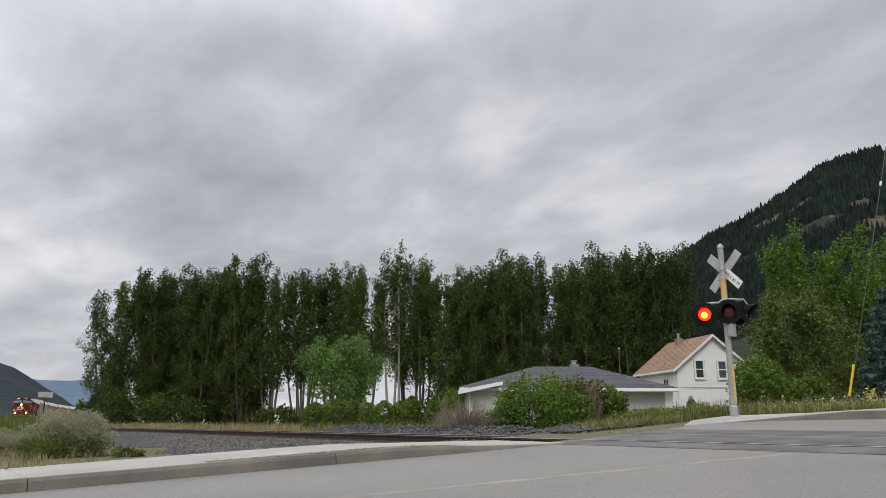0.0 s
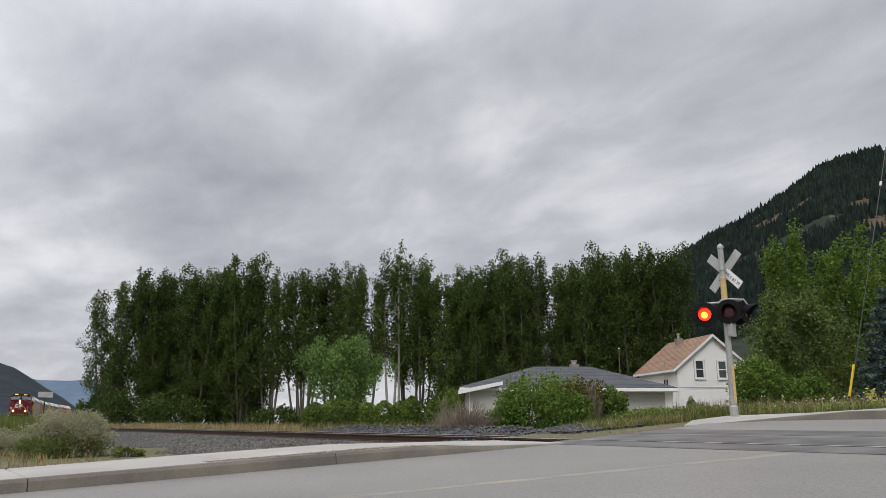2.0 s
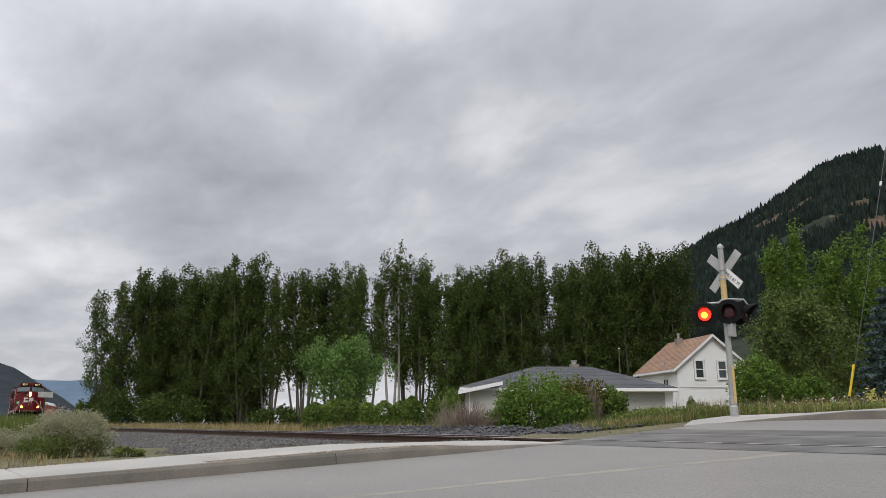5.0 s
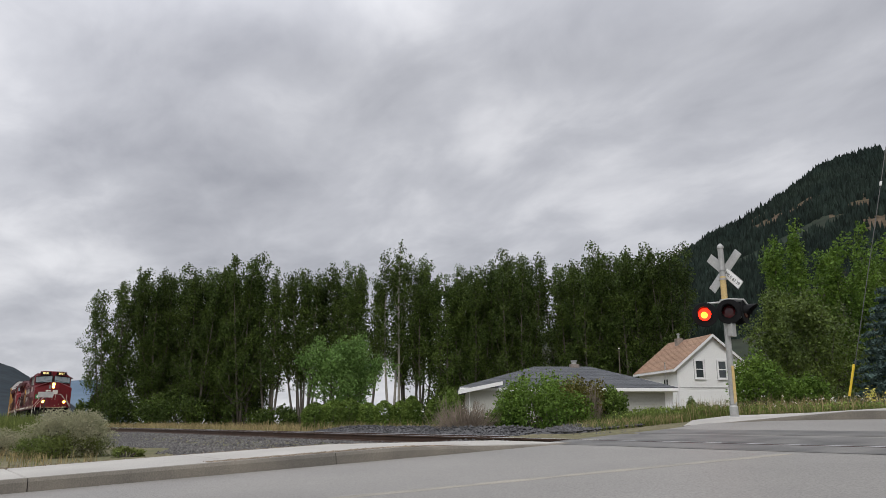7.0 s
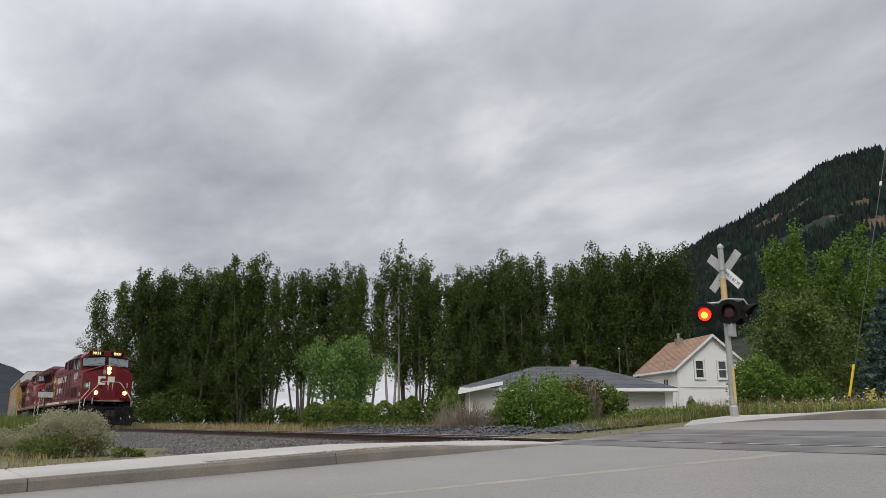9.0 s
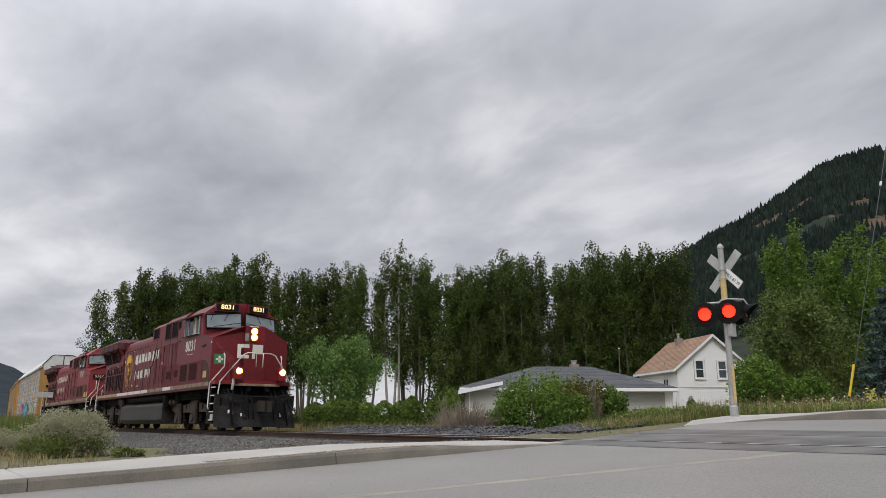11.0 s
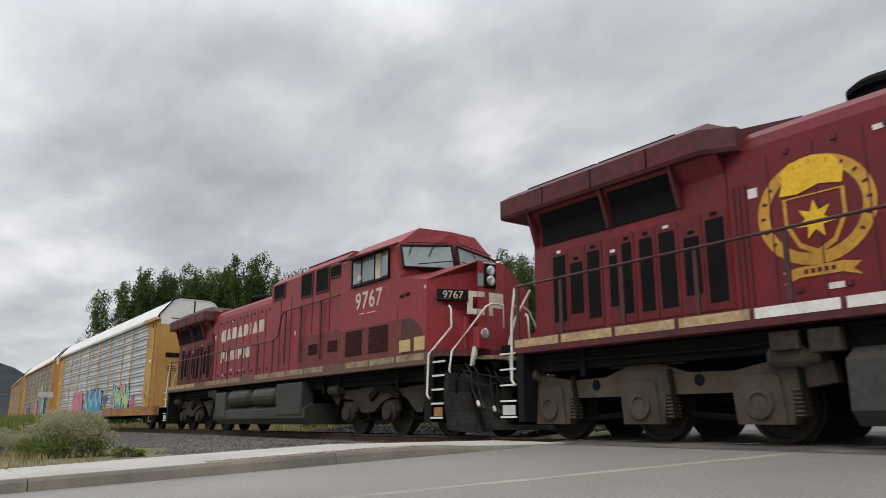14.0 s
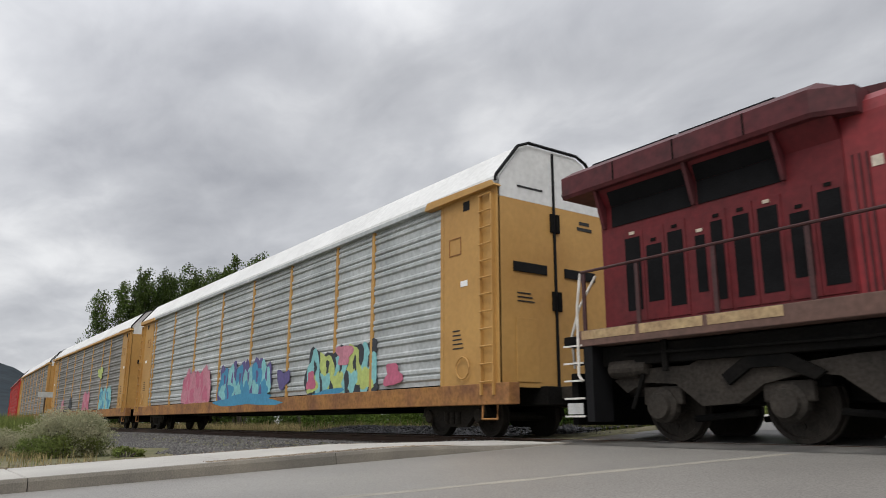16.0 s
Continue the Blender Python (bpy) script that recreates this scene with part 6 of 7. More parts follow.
        part("cream_patch", side_box(-2.75, -2.35, 1.95, 2.2, y, 0.006) if not old else side_box(-3.0, -2.55, 1.85, 2.12, y, 0.022).box(-2.4, -1.98, min(y, y + s * 0.006), max(y, y + s * 0.006), 1.85, 2.15), CREAM, lo, "pale cream panel")
        part("grey_grime", Shape().prism([(-3.35, 1.79), (-1.93, 1.79), (-1.93, 1.95), (-2.05, 2.22), (-2.25, 2.45), (-2.55, 2.60), (-2.95, 2.62), (-3.2, 2.5), (-3.35, 2.3)], "y", y, y + s * 0.004), SOOT, lo, "grey-brown film of road dirt")
        part("brake_handle", side_box(-3.0, -2.85, 3.12, 3.18, y, 0.03), BLACK, lo)
        part("brake_handle", side_box(-2.75, -2.6, 3.14, 3.2, y, 0.03), BLACK, lo)
        part("small_marking", side_box(-2.02, -1.94, 3.2, 3.28, y, 0.006), white, lo)
    # front face
    fx = -1.497
    fdoor = part("nose_door", Shape().box(fx - 0.02, fx + 0.02, -0.9 + 0.5, 0.0 + 0.38, 1.8, 3.9, 0.01), paint, lo)
    part("door_window", Shape().box(fx + 0.02, fx + 0.035, -0.41, -0.25, 3.3, 3.6, 0.008), CAB_GLASS, fdoor)
    hl = part("headlight_box", Shape().box(fx + 0.0, fx + 0.06, -0.22, 0.10, 3.28, 3.84, 0.02), GRIME_SHADE if old else paint, lo)
    for z in (3.68, 3.45):
        part("headlight", Shape().lathe((fx + 0.05, -0.06, z), (1, 0, 0), [(0, 0.118), (0.03, 0.118), (0.05, 0.08), (0.058, 0.01)], 18), LAMP_OFF if old else HEADLIGHT, hl, "unlit headlamp" if old else "lit headlamp")
    sl = (-1.92 + 1.5) / (1.5 - 0.42)
    def face_y(y):
        return -1.5 + sl * (abs(y) - 0.42)
    c = Shape()
    def face_plate(sh, y0, y1, z0, z1, o):
        cuts = sorted({y0, y1} | {q for q in (-0.42, 0.42) if y0 < q < y1})
        for a, b in zip(cuts, cuts[1:]):
            oa = o + (0.02 if -0.42 <= a and b <= 0.42 else 0)
            sh.add([(face_y(max(abs(a), 0.42)) + oa, a, z0), (face_y(max(abs(b), 0.42)) + oa, b, z0), (face_y(max(abs(b), 0.42)) + oa, b, z1), (face_y(max(abs(a), 0.42)) + oa, a, z1)], [(0, 1, 2, 3)])
    for q in ((-0.72, -0.12, 2.62, 2.75), (-0.72, -0.12, 3.02, 3.15), (-0.72, -0.54, 2.75, 3.02), (0.06, 0.22, 2.62, 3.15), (0.22, 0.66, 2.80, 3.15)):
        face_plate(c, -0.64 + (q[0] + 0.72) * 0.70, -0.64 + (q[1] + 0.72) * 0.70, q[2] + 0.03, q[3] + 0.03, 0.012)
    part("nose_emblem", c, white, lo, "plain white blocks painted on the nose")
    part("grab_iron", Shape().tube([(face_y(1.3) + 0.02, -1.36, 2.96), (face_y(1.3) + 0.08, -1.34, 2.96), (face_y(1.0) + 0.08, -1.04, 2.96), (face_y(1.0) + 0.02, -1.02, 2.96)], 0.014, 6), RED_DIRT, lo)
    part("nose_lamp_plate", Shape().box(fx + 0.02, fx + 0.05, -0.25, 0.1, 3.845, 3.875), white, lo)
    sg_ = Shape()
    for y0, y1, z0, z1 in ((-1.40, -1.04, 2.42, 2.78),):
        sg_.add([(face_y(y0) + 0.012, y0, z0), (face_y(y1) + 0.012, y1, z0), (face_y(y1) + 0.012, y1, z1), (face_y(y0) + 0.012, y0, z1)], [(0, 1, 2, 3)])
    if not old:
        ps = part("safety_sign", sg_, GREEN_S, lo, "green sign with a white cross")
        cr = Shape()
        for y0, y1, z0, z1 in ((-1.26, -1.18, 2.48, 2.72), (-1.34, -1.10, 2.56, 2.64)):
            cr.add([(face_y(y0) + 0.018, y0, z0), (face_y(y1) + 0.018, y1, z0), (face_y(y1) + 0.018, y1, z1), (face_y(y0) + 0.018, y0, z1)], [(0, 1, 2, 3)])
        part("cross", cr, WHITE_P, ps)
        for s in (-1, 1):
            m = pose(-3.2, s * 0.62, 4.71, 0, 0, 90 + s * -8)
            bd = part("number_board", Shape().box(-0.42, 0.42, -0.13, 0.14, -0.125, 0.125, 0.02), BLACK, lo, "black number board with lit numerals")
            bd.matrix_basis = pose(-3.04, s * 0.62, 4.74, 0, 0, 90 + s * 10)
            hz = part("board_housing", Shape().prism([(-0.50, -0.165), (0.50, -0.165), (0.46, 0.165), (-0.46, 0.165)], "y", -0.10, 0.55), paint, lo)
            hz.matrix_basis = bd.matrix_basis.copy()
            writing("numerals", number, 0.25, NUMBER_LIT, bd, pose(0, -0.133, 0.0, 90, 0, 0), 0.003, 0.004)
    else:
        ps = part("number_board", Shape().box(-0.36, 0.36, -0.05, 0.02, -0.13, 0.13, 0.015), BLACK, lo, "dark number board")
        ps.matrix_basis = pose(face_y(0.95), -0.95, 3.06, 0, 0, 90 - math.degrees(math.atan(0.42 / 1.08)))
        writing("numerals", number, 0.24, white, ps, pose(0, -0.055, 0.0, 90, 0, 0), 0.003)
        part("roof_antenna", Shape().tube([(-3.8, -0.5, 4.88), (-3.8, -0.5, 5.02), (-3.8, 0.1, 5.02), (-3.8, 0.1, 4.88)], 0.02, 6), GALV, lo)
        part("roof_edge", Shape().box(-3.4, -3.2, -0.7, 0.7, 4.78, 4.9, 0.03), paint, lo)
    # end platform, ditch lights, steps, plough, coupler
    pf = Shape().prism([(-1.95, -1.5), (-1.3, -1.5), (-1.0, -1.05), (-0.8, -0.6), (-0.75, 0.0), (-0.8, 0.6), (-1.0, 1.05), (-1.3, 1.5), (-1.95, 1.5)], "z", 1.66, 1.80)
    part("front_platform", pf, RED_DIRT if old else RED, lo)
    part("anticlimber", Shape().prism([(-1.0, -0.9), (-0.72, -0.62), (-0.66, 0.0), (-0.72, 0.62), (-1.0, 0.9)], "z", 1.60, 1.68), SILL_M, lo, "cream-edged anticlimber")
    for s in (-1, 1):
        hs = part("ditch_light_box", Shape().box(-0.92, -0.70, s * 0.84 - 0.15, s * 0.84 + 0.15, 1.80, 2.26, 0.03), paint, lo)
        part("ditch_light", Shape().lathe((-0.71, s * 0.84, 2.12), (1, 0, 0), [(0, 0.11), (0.03, 0.11), (0.05, 0.07), (0.055, 0.01)], 16), LAMP_OFF if old else HEADLIGHT, hs, "unlit ditch lamp" if old else "lit ditch lamp")
        part("step_side", Shape().prism([(-1.95, 0.30), (-1.72, 0.30), (-1.62, 1.66), (-1.95, 1.66)], "y", s * 1.5, s * 1.46).box(-1.98, -1.92, min(s * 0.95, s * 1.5), max(s * 0.95, s * 1.5), 0.3, 1.66), BLACK, lo)
        for k in range(5):
            z = 0.40 + k * 0.29
            part("step", Shape().box(-1.9 + 0.03 * k, -1.25 + 0.02 * k, min(s * 1.08, s * 1.5), max(s * 1.08, s * 1.5), z - 0.02, z, 0.005), GRIME_SHADE, lo)
            part("step_edge", Shape().box(-1.72 + 0.02 * k, -1.28 + 0.02 * k, min(s * 1.5, s * 1.52), max(s * 1.5, s * 1.52), z - 0.035, z + 0.005), WHITE_P, lo, "white step edge")
        part("step_panel", Shape().box(-1.6, -1.3, min(s * 1.49, s * 1.505), max(s * 1.49, s * 1.505), 0.42, 0.6), RACK_RUST if old else SIGN_BACK, lo)
        rails = Shape()
        rails.tube([(-1.70, s * 1.55, 0.78), (-1.80, s * 1.55, 0.86), (-1.78, s * 1.53, 1.72), (-1.50, s * 1.12, 2.32), (-1.52, s * 1.12, 2.72), (-1.60, s * 1.12, 2.80)], 0.026, 8)
        rails.tube([(-1.16, s * 1.40, 1.30), (-1.20, s * 1.40, 1.36), (-1.16, s * 1.36, 1.76), (-1.00, s * 1.0, 2.25), (-0.92, s * 0.62, 2.74), (-0.92, s * 0.45, 2.82), (-0.92, s * 0.14, 2.82), (-0.92, s * 0.12, 2.3)], 0.024, 8)
        part("handrail", rails, RAILING, lo, "white painted handrail", smooth=True)
        part("stanchion", Shape().box(-1.14, -1.06, s * 1.02 - 0.04, s * 1.02 + 0.04, 1.8, 2.5), paint, lo)
    plow = []
    for z, x0, x1 in ((1.30, -1.02, -0.92), (0.9, -1.05, -0.88), (0.5, -1.0, -0.72), (0.14, -0.9, -0.42)):
        plow.append([(x0 - 0.04, -1.52, z), (x1, -0.6, z), (x1 + 0.1, 0.0, z), (x1, 0.6, z), (x0 - 0.04, 1.52, z), (x0 - 0.18, 1.52, z), (x0 - 0.18, -1.52, z)])
    plow[0] = [(x, y, z - 0.38 * (abs(y) < 0.5) - 0.36 * (abs(y) < 1.0)) for x, y, z in plow[0]]
    part("plough", ring_body(Shape(), plow), PLOUGH, lo, "black steel snowplough", smooth=False)
    cp = Shape().box(-1.9, -0.32, -0.13, 0.13, 0.72, 1.0, 0.03).prism([(-0.35, -0.24), (0.0, -0.26), (0.06, -0.1), (-0.06, 0.0), (0.06, 0.1), (0.02, 0.2), (-0.35, 0.22)], "z", 0.68, 1.06)
    part("coupler", cp, TRUCK_M, lo)
    for y in (-0.55, -0.38, 0.4, 0.6, 0.78):
        part("air_hose", Shape().tube([(-0.85, y, 1.25), (-0.5, y, 1.1), (-0.42, y + 0.03, 0.7), (-0.5, y + 0.1, 0.42)], 0.028, 6), BLACK, lo)
    # near-black sheet: the shade of the hollow behind the plough, put in as colour
    part("hollow_shade_sheet", Shape().box(-1.78, -1.70, -1.42, 1.42, 0.3, 1.62), GRILLE, lo, "black sheet standing in for the shade behind the plough")
    part("draft_gear", Shape().box(-1.75, -0.95, -0.34, 0.34, 0.62, 1.14, 0.04), GRIME_SHADE, lo)
    for s in (-1, 1):
        part("plough_bracket", Shape().prism([(-1.72, 0.5), (-1.0, 0.45), (-0.95, 0.85), (-1.72, 1.4)], "y", s * 0.62, s * 0.68), GRIME_SHADE, lo)
        part("plough_bracket", Shape().prism([(-1.72, 0.5), (-1.05, 0.45), (-1.02, 1.15), (-1.72, 1.45)], "y", s * 1.3, s * 1.36), GRIME_SHADE, lo)
        part("cable_socket", Shape().box(-1.05, -0.88, s * 0.35 - 0.08, s * 0.35 + 0.08, 1.42, 1.58, 0.02), TRUCK_M, lo)
        for k, y0 in enumerate((0.46, 0.62, 0.95, 1.12)):
            part("hose_coupling", Shape().tube([(-0.62 + 0.05 * k, s * (y0 + 0.10), 0.56 + 0.05 * k), (-0.55 + 0.05 * k, s * (y0 + 0.12), 0.46 + 0.05 * k)], 0.034, 7), RAILING if k % 2 else TRUCK_M, lo)
            part("cable", Shape().tube([(-1.0, s * y0, 1.5), (-0.78, s * (y0 + 0.02), 1.30), (-0.70, s * (y0 + 0.06), 0.95), (-0.62 + 0.05 * k, s * (y0 + 0.10), 0.56 + 0.05 * k)], 0.024, 6), BLACK, lo)
        part("safety_chain", Shape().tube([(-0.9, s * 1.25, 1.30), (-0.78, s * 1.0, 1.08), (-0.72, s * 0.7, 1.02), (-0.78, s * 0.45, 1.15)], 0.018, 5), TRUCK_M, lo)
        part("wing_rib", Shape().prism([(-0.94, 1.0), (-0.86, 0.98), (-0.44, 0.18), (-0.54, 0.16)], "y", s * 1.02, s * 1.06), GRIME_SHADE, lo)
        part("wear_plate", Shape().box(-0.92, -0.60, s * 1.10 - 0.30, s * 1.10 + 0.30, 0.11, 0.15), TRUCK_M, lo)
    part("cut_lever", Shape().tube([(-0.86, -1.3, 1.34), (-0.7, -0.6, 1.22), (-0.66, 0.5, 1.22), (-0.8, 1.3, 1.34)], 0.014, 6), TRUCK_M, lo)
    part("lever_bracket", Shape().prism([(-1.02, 1.45), (-0.94, 1.45), (-0.84, 1.66), (-0.80, 1.84), (-0.90, 1.86), (-0.96, 1.70)], "y", -1.0, -0.94), RAILING, lo, "white cast bracket")
    # hood behind the cab
    part("equipment_hood", Shape().prism([(-1.36, 1.73), (-1.36, 4.64), (-1.1, 4.86), (1.1, 4.86), (1.36, 4.64), (1.36, 1.73)], "x", -8.9, -5.99), paint, lo)
    part("blower_hood", Shape().prism([(-1.3, 1.73), (-1.3, 4.62), (-1.1, 4.80), (1.1, 4.80), (1.3, 4.62), (1.3, 1.73)], "x", -11.2, -8.9), paint, lo)
    eng = [(-1.22, 1.73), (-1.22, 4.12), (-1.18, 4.28), (-1.06, 4.40), (-0.85, 4.47), (0.85, 4.47), (1.06, 4.40), (1.18, 4.28), (1.22, 4.12), (1.22, 1.73)]
    part("engine_hood", Shape().prism(eng, "x", -17.05, -11.2), paint, lo)
    part("radiator_cab", Shape().prism([(-1.24, 1.73), (-1.24, 3.86), (-1.44, 4.16), (1.44, 4.16), (1.24, 3.86), (1.24, 1.73)], "x", -21.2, -17.05), RED_DARKER if old else paint, lo)
    over = [(-1.54, 4.14), (-1.57, 4.20), (-1.57, 4.52), (-1.28, 4.70), (1.28, 4.70), (1.57, 4.52), (1.57, 4.20), (1.54, 4.14)]
    low_end = [(y * 0.86, min(z, 4.5)) for y, z in over]
    part("radiator_roof", ring_body(Shape(), [[(-21.8, y, z) for y, z in over], [(-17.25, y, z) for y, z in over], [(-16.75, y, z - 0.03) for y, z in low_end]]), RED_DIRT, lo, "sooty overhanging radiator roof")
    part("roof_ramp", Shape().prism([(-17.1, 4.35), (-17.1, 4.6), (-15.95, 4.46), (-15.95, 4.35)], "y", -0.95, 0.95), RED_DIRT, lo)
    part("radiator_screen", Shape().box(-21.4, -19.6, -1.2, 1.2, 4.69, 4.77, 0.02).box(-19.55, -17.9, -1.2, 1.2, 4.69, 4.77, 0.02), BLACK, lo)
    for s in (-1, 1):
        for x in (-20.6, -19.4, -18.2):
            part("roof_seam", side_box(x - 0.012, x + 0.012, 4.20, 4.52, s * 1.57, 0.008), GRIME_SHADE, lo)
    stack = [(x, r) for x, r in ((0.0, 0.40), (0.42, 0.38), (0.46, 0.46), (0.54, 0.46), (0.62, 0.36), (0.64, 0.1))]
    st = part("exhaust_stack", Shape().lathe((0, 0, 0), (0, 0, 1), stack, 22), GRIME_SHADE, lo, "rounded black exhaust stack", smooth=False)
    st.matrix_basis = pose(-15.2, -0.05, 4.36) @ Matrix.Diagonal((1.15, 0.85, 0.98, 1.0))
    hrn = Shape()
    for k in range(3):
        hrn.tube([(-11.3 + k * 0.14, -0.5, 4.42 + 0.03 * k), (-11.1 + k * 0.14, -0.62, 4.46 + 0.03 * k)], [0.04, 0.075], 8)
    part("horn", hrn, BLACK, lo)
    rv = Shape()
    rv.box(-8.9, -6.1, -1.12, 1.12, 4.86, 4.89)
    part("roof_hatch", rv, RED_DIRT, lo)
    for s in (-1, 1):
        # grilles and doors on the hoods
        for a, b, z0, z1, y in ((-10.95, -10.15, 4.14, 4.56, s * 1.30), (-8.75, -8.05, 3.92, 4.56, s * 1.36), (-7.75, -7.0, 3.92, 4.56, s * 1.36), (-6.85, -6.25, 4.22, 4.5, s * 1.36)):
            g = part("grille", side_box(a, b, z0, z1, y, 0.012), GRILLE, lo, "black intake grille")
            fr = Shape()
            for q in ((a - 0.04, a, z0 - 0.04, z1 + 0.04), (b, b + 0.04, z0 - 0.04, z1 + 0.04), (a, b, z1, z1 + 0.04), (a, b, z0 - 0.04, z0)):
                fr.box(q[0], q[1], min(y, y + s * 0.03), max(y, y + s * 0.03), q[2], q[3])
            part("grille_frame", fr, RED_DIRT, g)
        low = part("lower_panel", side_box(-8.88, -6.0, 1.75, 2.72, s * 1.36, 0.012), RED_BROWN if old else RED_DARKER, lo, "dusty lower panel")
        for a in (-8.1, -6.9):
            part("louvre", louvre(a, a + 0.55, 2.15, 2.45, s * 1.374, 6), RED_DIRT, low)
        for x in (-10.4, -9.6, -9.0, -8.0, -6.9):
            y_, z0, z1 = (1.30, 1.8, 4.05) if x < -8.9 else (1.36, 2.75, 3.85)
            part("door_seam", side_box(x - 0.012, x + 0.012, z0, z1, s * y_, 0.012), RED_DIRT, lo)
        for x in np.arange(-16.4, -11.0, 0.66):
            part("door_seam", side_box(x - 0.01, x + 0.01, 1.8, 3.95, s * 1.22, 0.01), RED_DIRT, lo)
            for z in (3.88, 1.95):
                part("door_hinge", side_box(x + 0.26, x + 0.33, z, z + 0.07, s * 1.22, 0.03), RED_DIRT, lo)
        for k, (x0, x1, z0, z1) in enumerate(((-20.69, -20.38, 2.04, 3.24), (-20.26, -19.96, 2.14, 3.05), (-19.84, -19.56, 2.02, 3.18), (-19.34, -19.17, 2.16, 3.02), (-19.06, -18.86, 2.01, 3.18), (-18.69, -18.43, 2.0, 3.18), (-18.3, -18.0, 2.0, 3.2), (-17.84, -17.56, 2.14, 3.02), (-17.44, -17.13, 1.98, 3.22))):
            d = part("radiator_door", side_box(x0 - 0.055, x1 + 0.055, 1.86, 3.34, s * 1.24, 0.014, 0.005), RED_DARKER, lo)
            part("screen", side_box(x0, x1, z0, z1, s * 1.254, 0.006), GRILLE, d, "black radiator screen")
            part("door_latch", side_box((x0 + x1) / 2 - 0.05, (x0 + x1) / 2 + 0.05, z1 + 0.05, z1 + 0.1, s * 1.254, 0.012), GRIME_SHADE if k % 3 else white, d)
        for a, b in ((-20.95, -19.36), (-19.24, -17.9)):
            part("radiator_grille", Shape().add([(a, s * 1.262, 3.86), (b, s * 1.262, 3.86), (b - 0.04, s * 1.40, 4.08), (a + 0.04, s * 1.40, 4.08)], [(0, 1, 2, 3)]).box(a, b, min(s * 1.24, s * 1.256), max(s * 1.24, s * 1.256), 3.50, 3.86), GRILLE, lo)
        for x in (-21.1, -19.3, -17.85):
            part("roof_bracket", Shape().prism([(s * 1.24, 3.5), (s * 1.30, 3.5), (s * 1.50, 4.15), (s * 1.24, 4.15)], "x", x - 0.03, x + 0.03), RED_DIRT, lo)
        for x in (-16.95, -16.86, -16.77):
            part("door_seam", side_box(x - 0.012, x + 0.012, 1.8, 3.6, s * 1.22, 0.02), RED_DIRT, lo)
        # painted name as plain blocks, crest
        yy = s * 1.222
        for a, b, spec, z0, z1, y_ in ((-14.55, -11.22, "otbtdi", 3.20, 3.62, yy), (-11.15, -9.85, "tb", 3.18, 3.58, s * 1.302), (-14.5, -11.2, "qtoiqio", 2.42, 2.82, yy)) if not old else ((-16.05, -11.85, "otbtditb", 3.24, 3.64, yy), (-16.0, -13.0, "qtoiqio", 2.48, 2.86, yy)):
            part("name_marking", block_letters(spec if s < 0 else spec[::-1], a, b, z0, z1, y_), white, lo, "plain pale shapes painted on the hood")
        if not old:
            build_crest(lo, s, yy)
        for a, b, z0, z1, y_ in ((-14.0, -13.6, 2.05, 2.10, yy), (-15.72, -15.52, 1.94, 2.02, yy), (-14.92, -14.7, 2.1, 2.17, yy), (-16.72, -16.58, 3.38, 3.52, yy), (-14.95, -14.82, 3.84, 3.91, yy), (-9.3, -9.2, 2.85, 2.98, s * 1.30)):
            part("small_marking", side_box(a, b, z0, z1, y_, 0.006), white, lo)
        # walkway handrail
        y = s * 1.49
        hr = Shape().tube([(-21.5, y, 2.78), (-10.5, y, 2.78), (-10.1, y, 2.86), (-9.85, y, 3.52), (-9.7, y, 3.60), (-6.1, y, 3.62)], 0.024, 7)
        part("handrail", hr, RAILING_DARK, lo, "dark red walkway handrail")
        for x in (-21.45, -20.3, -18.9, -17.5, -16.1, -14.5, -13.1, -11.7, -10.5):
            part("stanchion", Shape().box(x - 0.035, x + 0.035, min(y, y - s * 0.03), max(y, y - s * 0.03), 1.6, 2.79), RAILING_DARK, lo)
        for x in (-9.7, -8.6, -7.3):
            part("stanchion", Shape().box(x - 0.04, x + 0.04, min(s * 1.42, s * 1.45), max(s * 1.42, s * 1.45), 2.0, 3.6), RED_DIRT, lo)
        # rear steps
        for k in range(5):
            z = 0.40 + k * 0.29
            part("step", Shape().box(-21.95, -21.45, min(s * 1.1, s * 1.5), max(s * 1.1, s * 1.5), z - 0.02, z, 0.005), GRIME_SHADE, lo)
            part("step_edge", Shape().box(-21.95, -21.5, min(s * 1.5, s * 1.52), max(s * 1.5, s * 1.52), z - 0.03, z), WHITE_P, lo, "white step edge")
        part("step_side", Shape().prism([(-21.45, 0.3), (-21.3, 0.3), (-21.3, 1.66), (-21.5, 1.66)], "y", s * 1.5, s * 1.05), BLACK, lo)
        part("step_panel", Shape().box(-21.9, -21.55, min(s * 1.485, s * 1.50), max(s * 1.485, s * 1.50), 0.42, 0.6), SIGN_BACK, lo)
        part("rear_handrail", Shape().tube([(-21.5, s * 1.54, 0.95), (-21.58, s * 1.54, 1.05), (-21.58, s * 1.52, 2.2), (-21.55, s * 1.45, 2.78)], 0.026, 7).tube([(-22.0, s * 1.2, 1.2), (-22.05, s * 1.2, 1.75), (-21.9, s * 1.15, 2.25), (-21.62, s * 1.0, 2.8)], 0.024, 7), RAILING, lo, "white rear handrail")
    part("rear_platform", Shape().box(-22.0, -21.55, -1.45, 1.45, 1.55, 1.72, 0.02).box(-21.9, -21.75, -1.4, 1.4, 0.25, 1.1, 0.02), GRIME_SHADE, lo)
    part("rear_coupler", Shape().box(-22.3, -21.0, -0.12, 0.12, 0.74, 0.98, 0.03), TRUCK_M, lo)
    # fuel tank between the trucks
    top, side = (0.82, 0.68) if old else (1.22, 1.02)
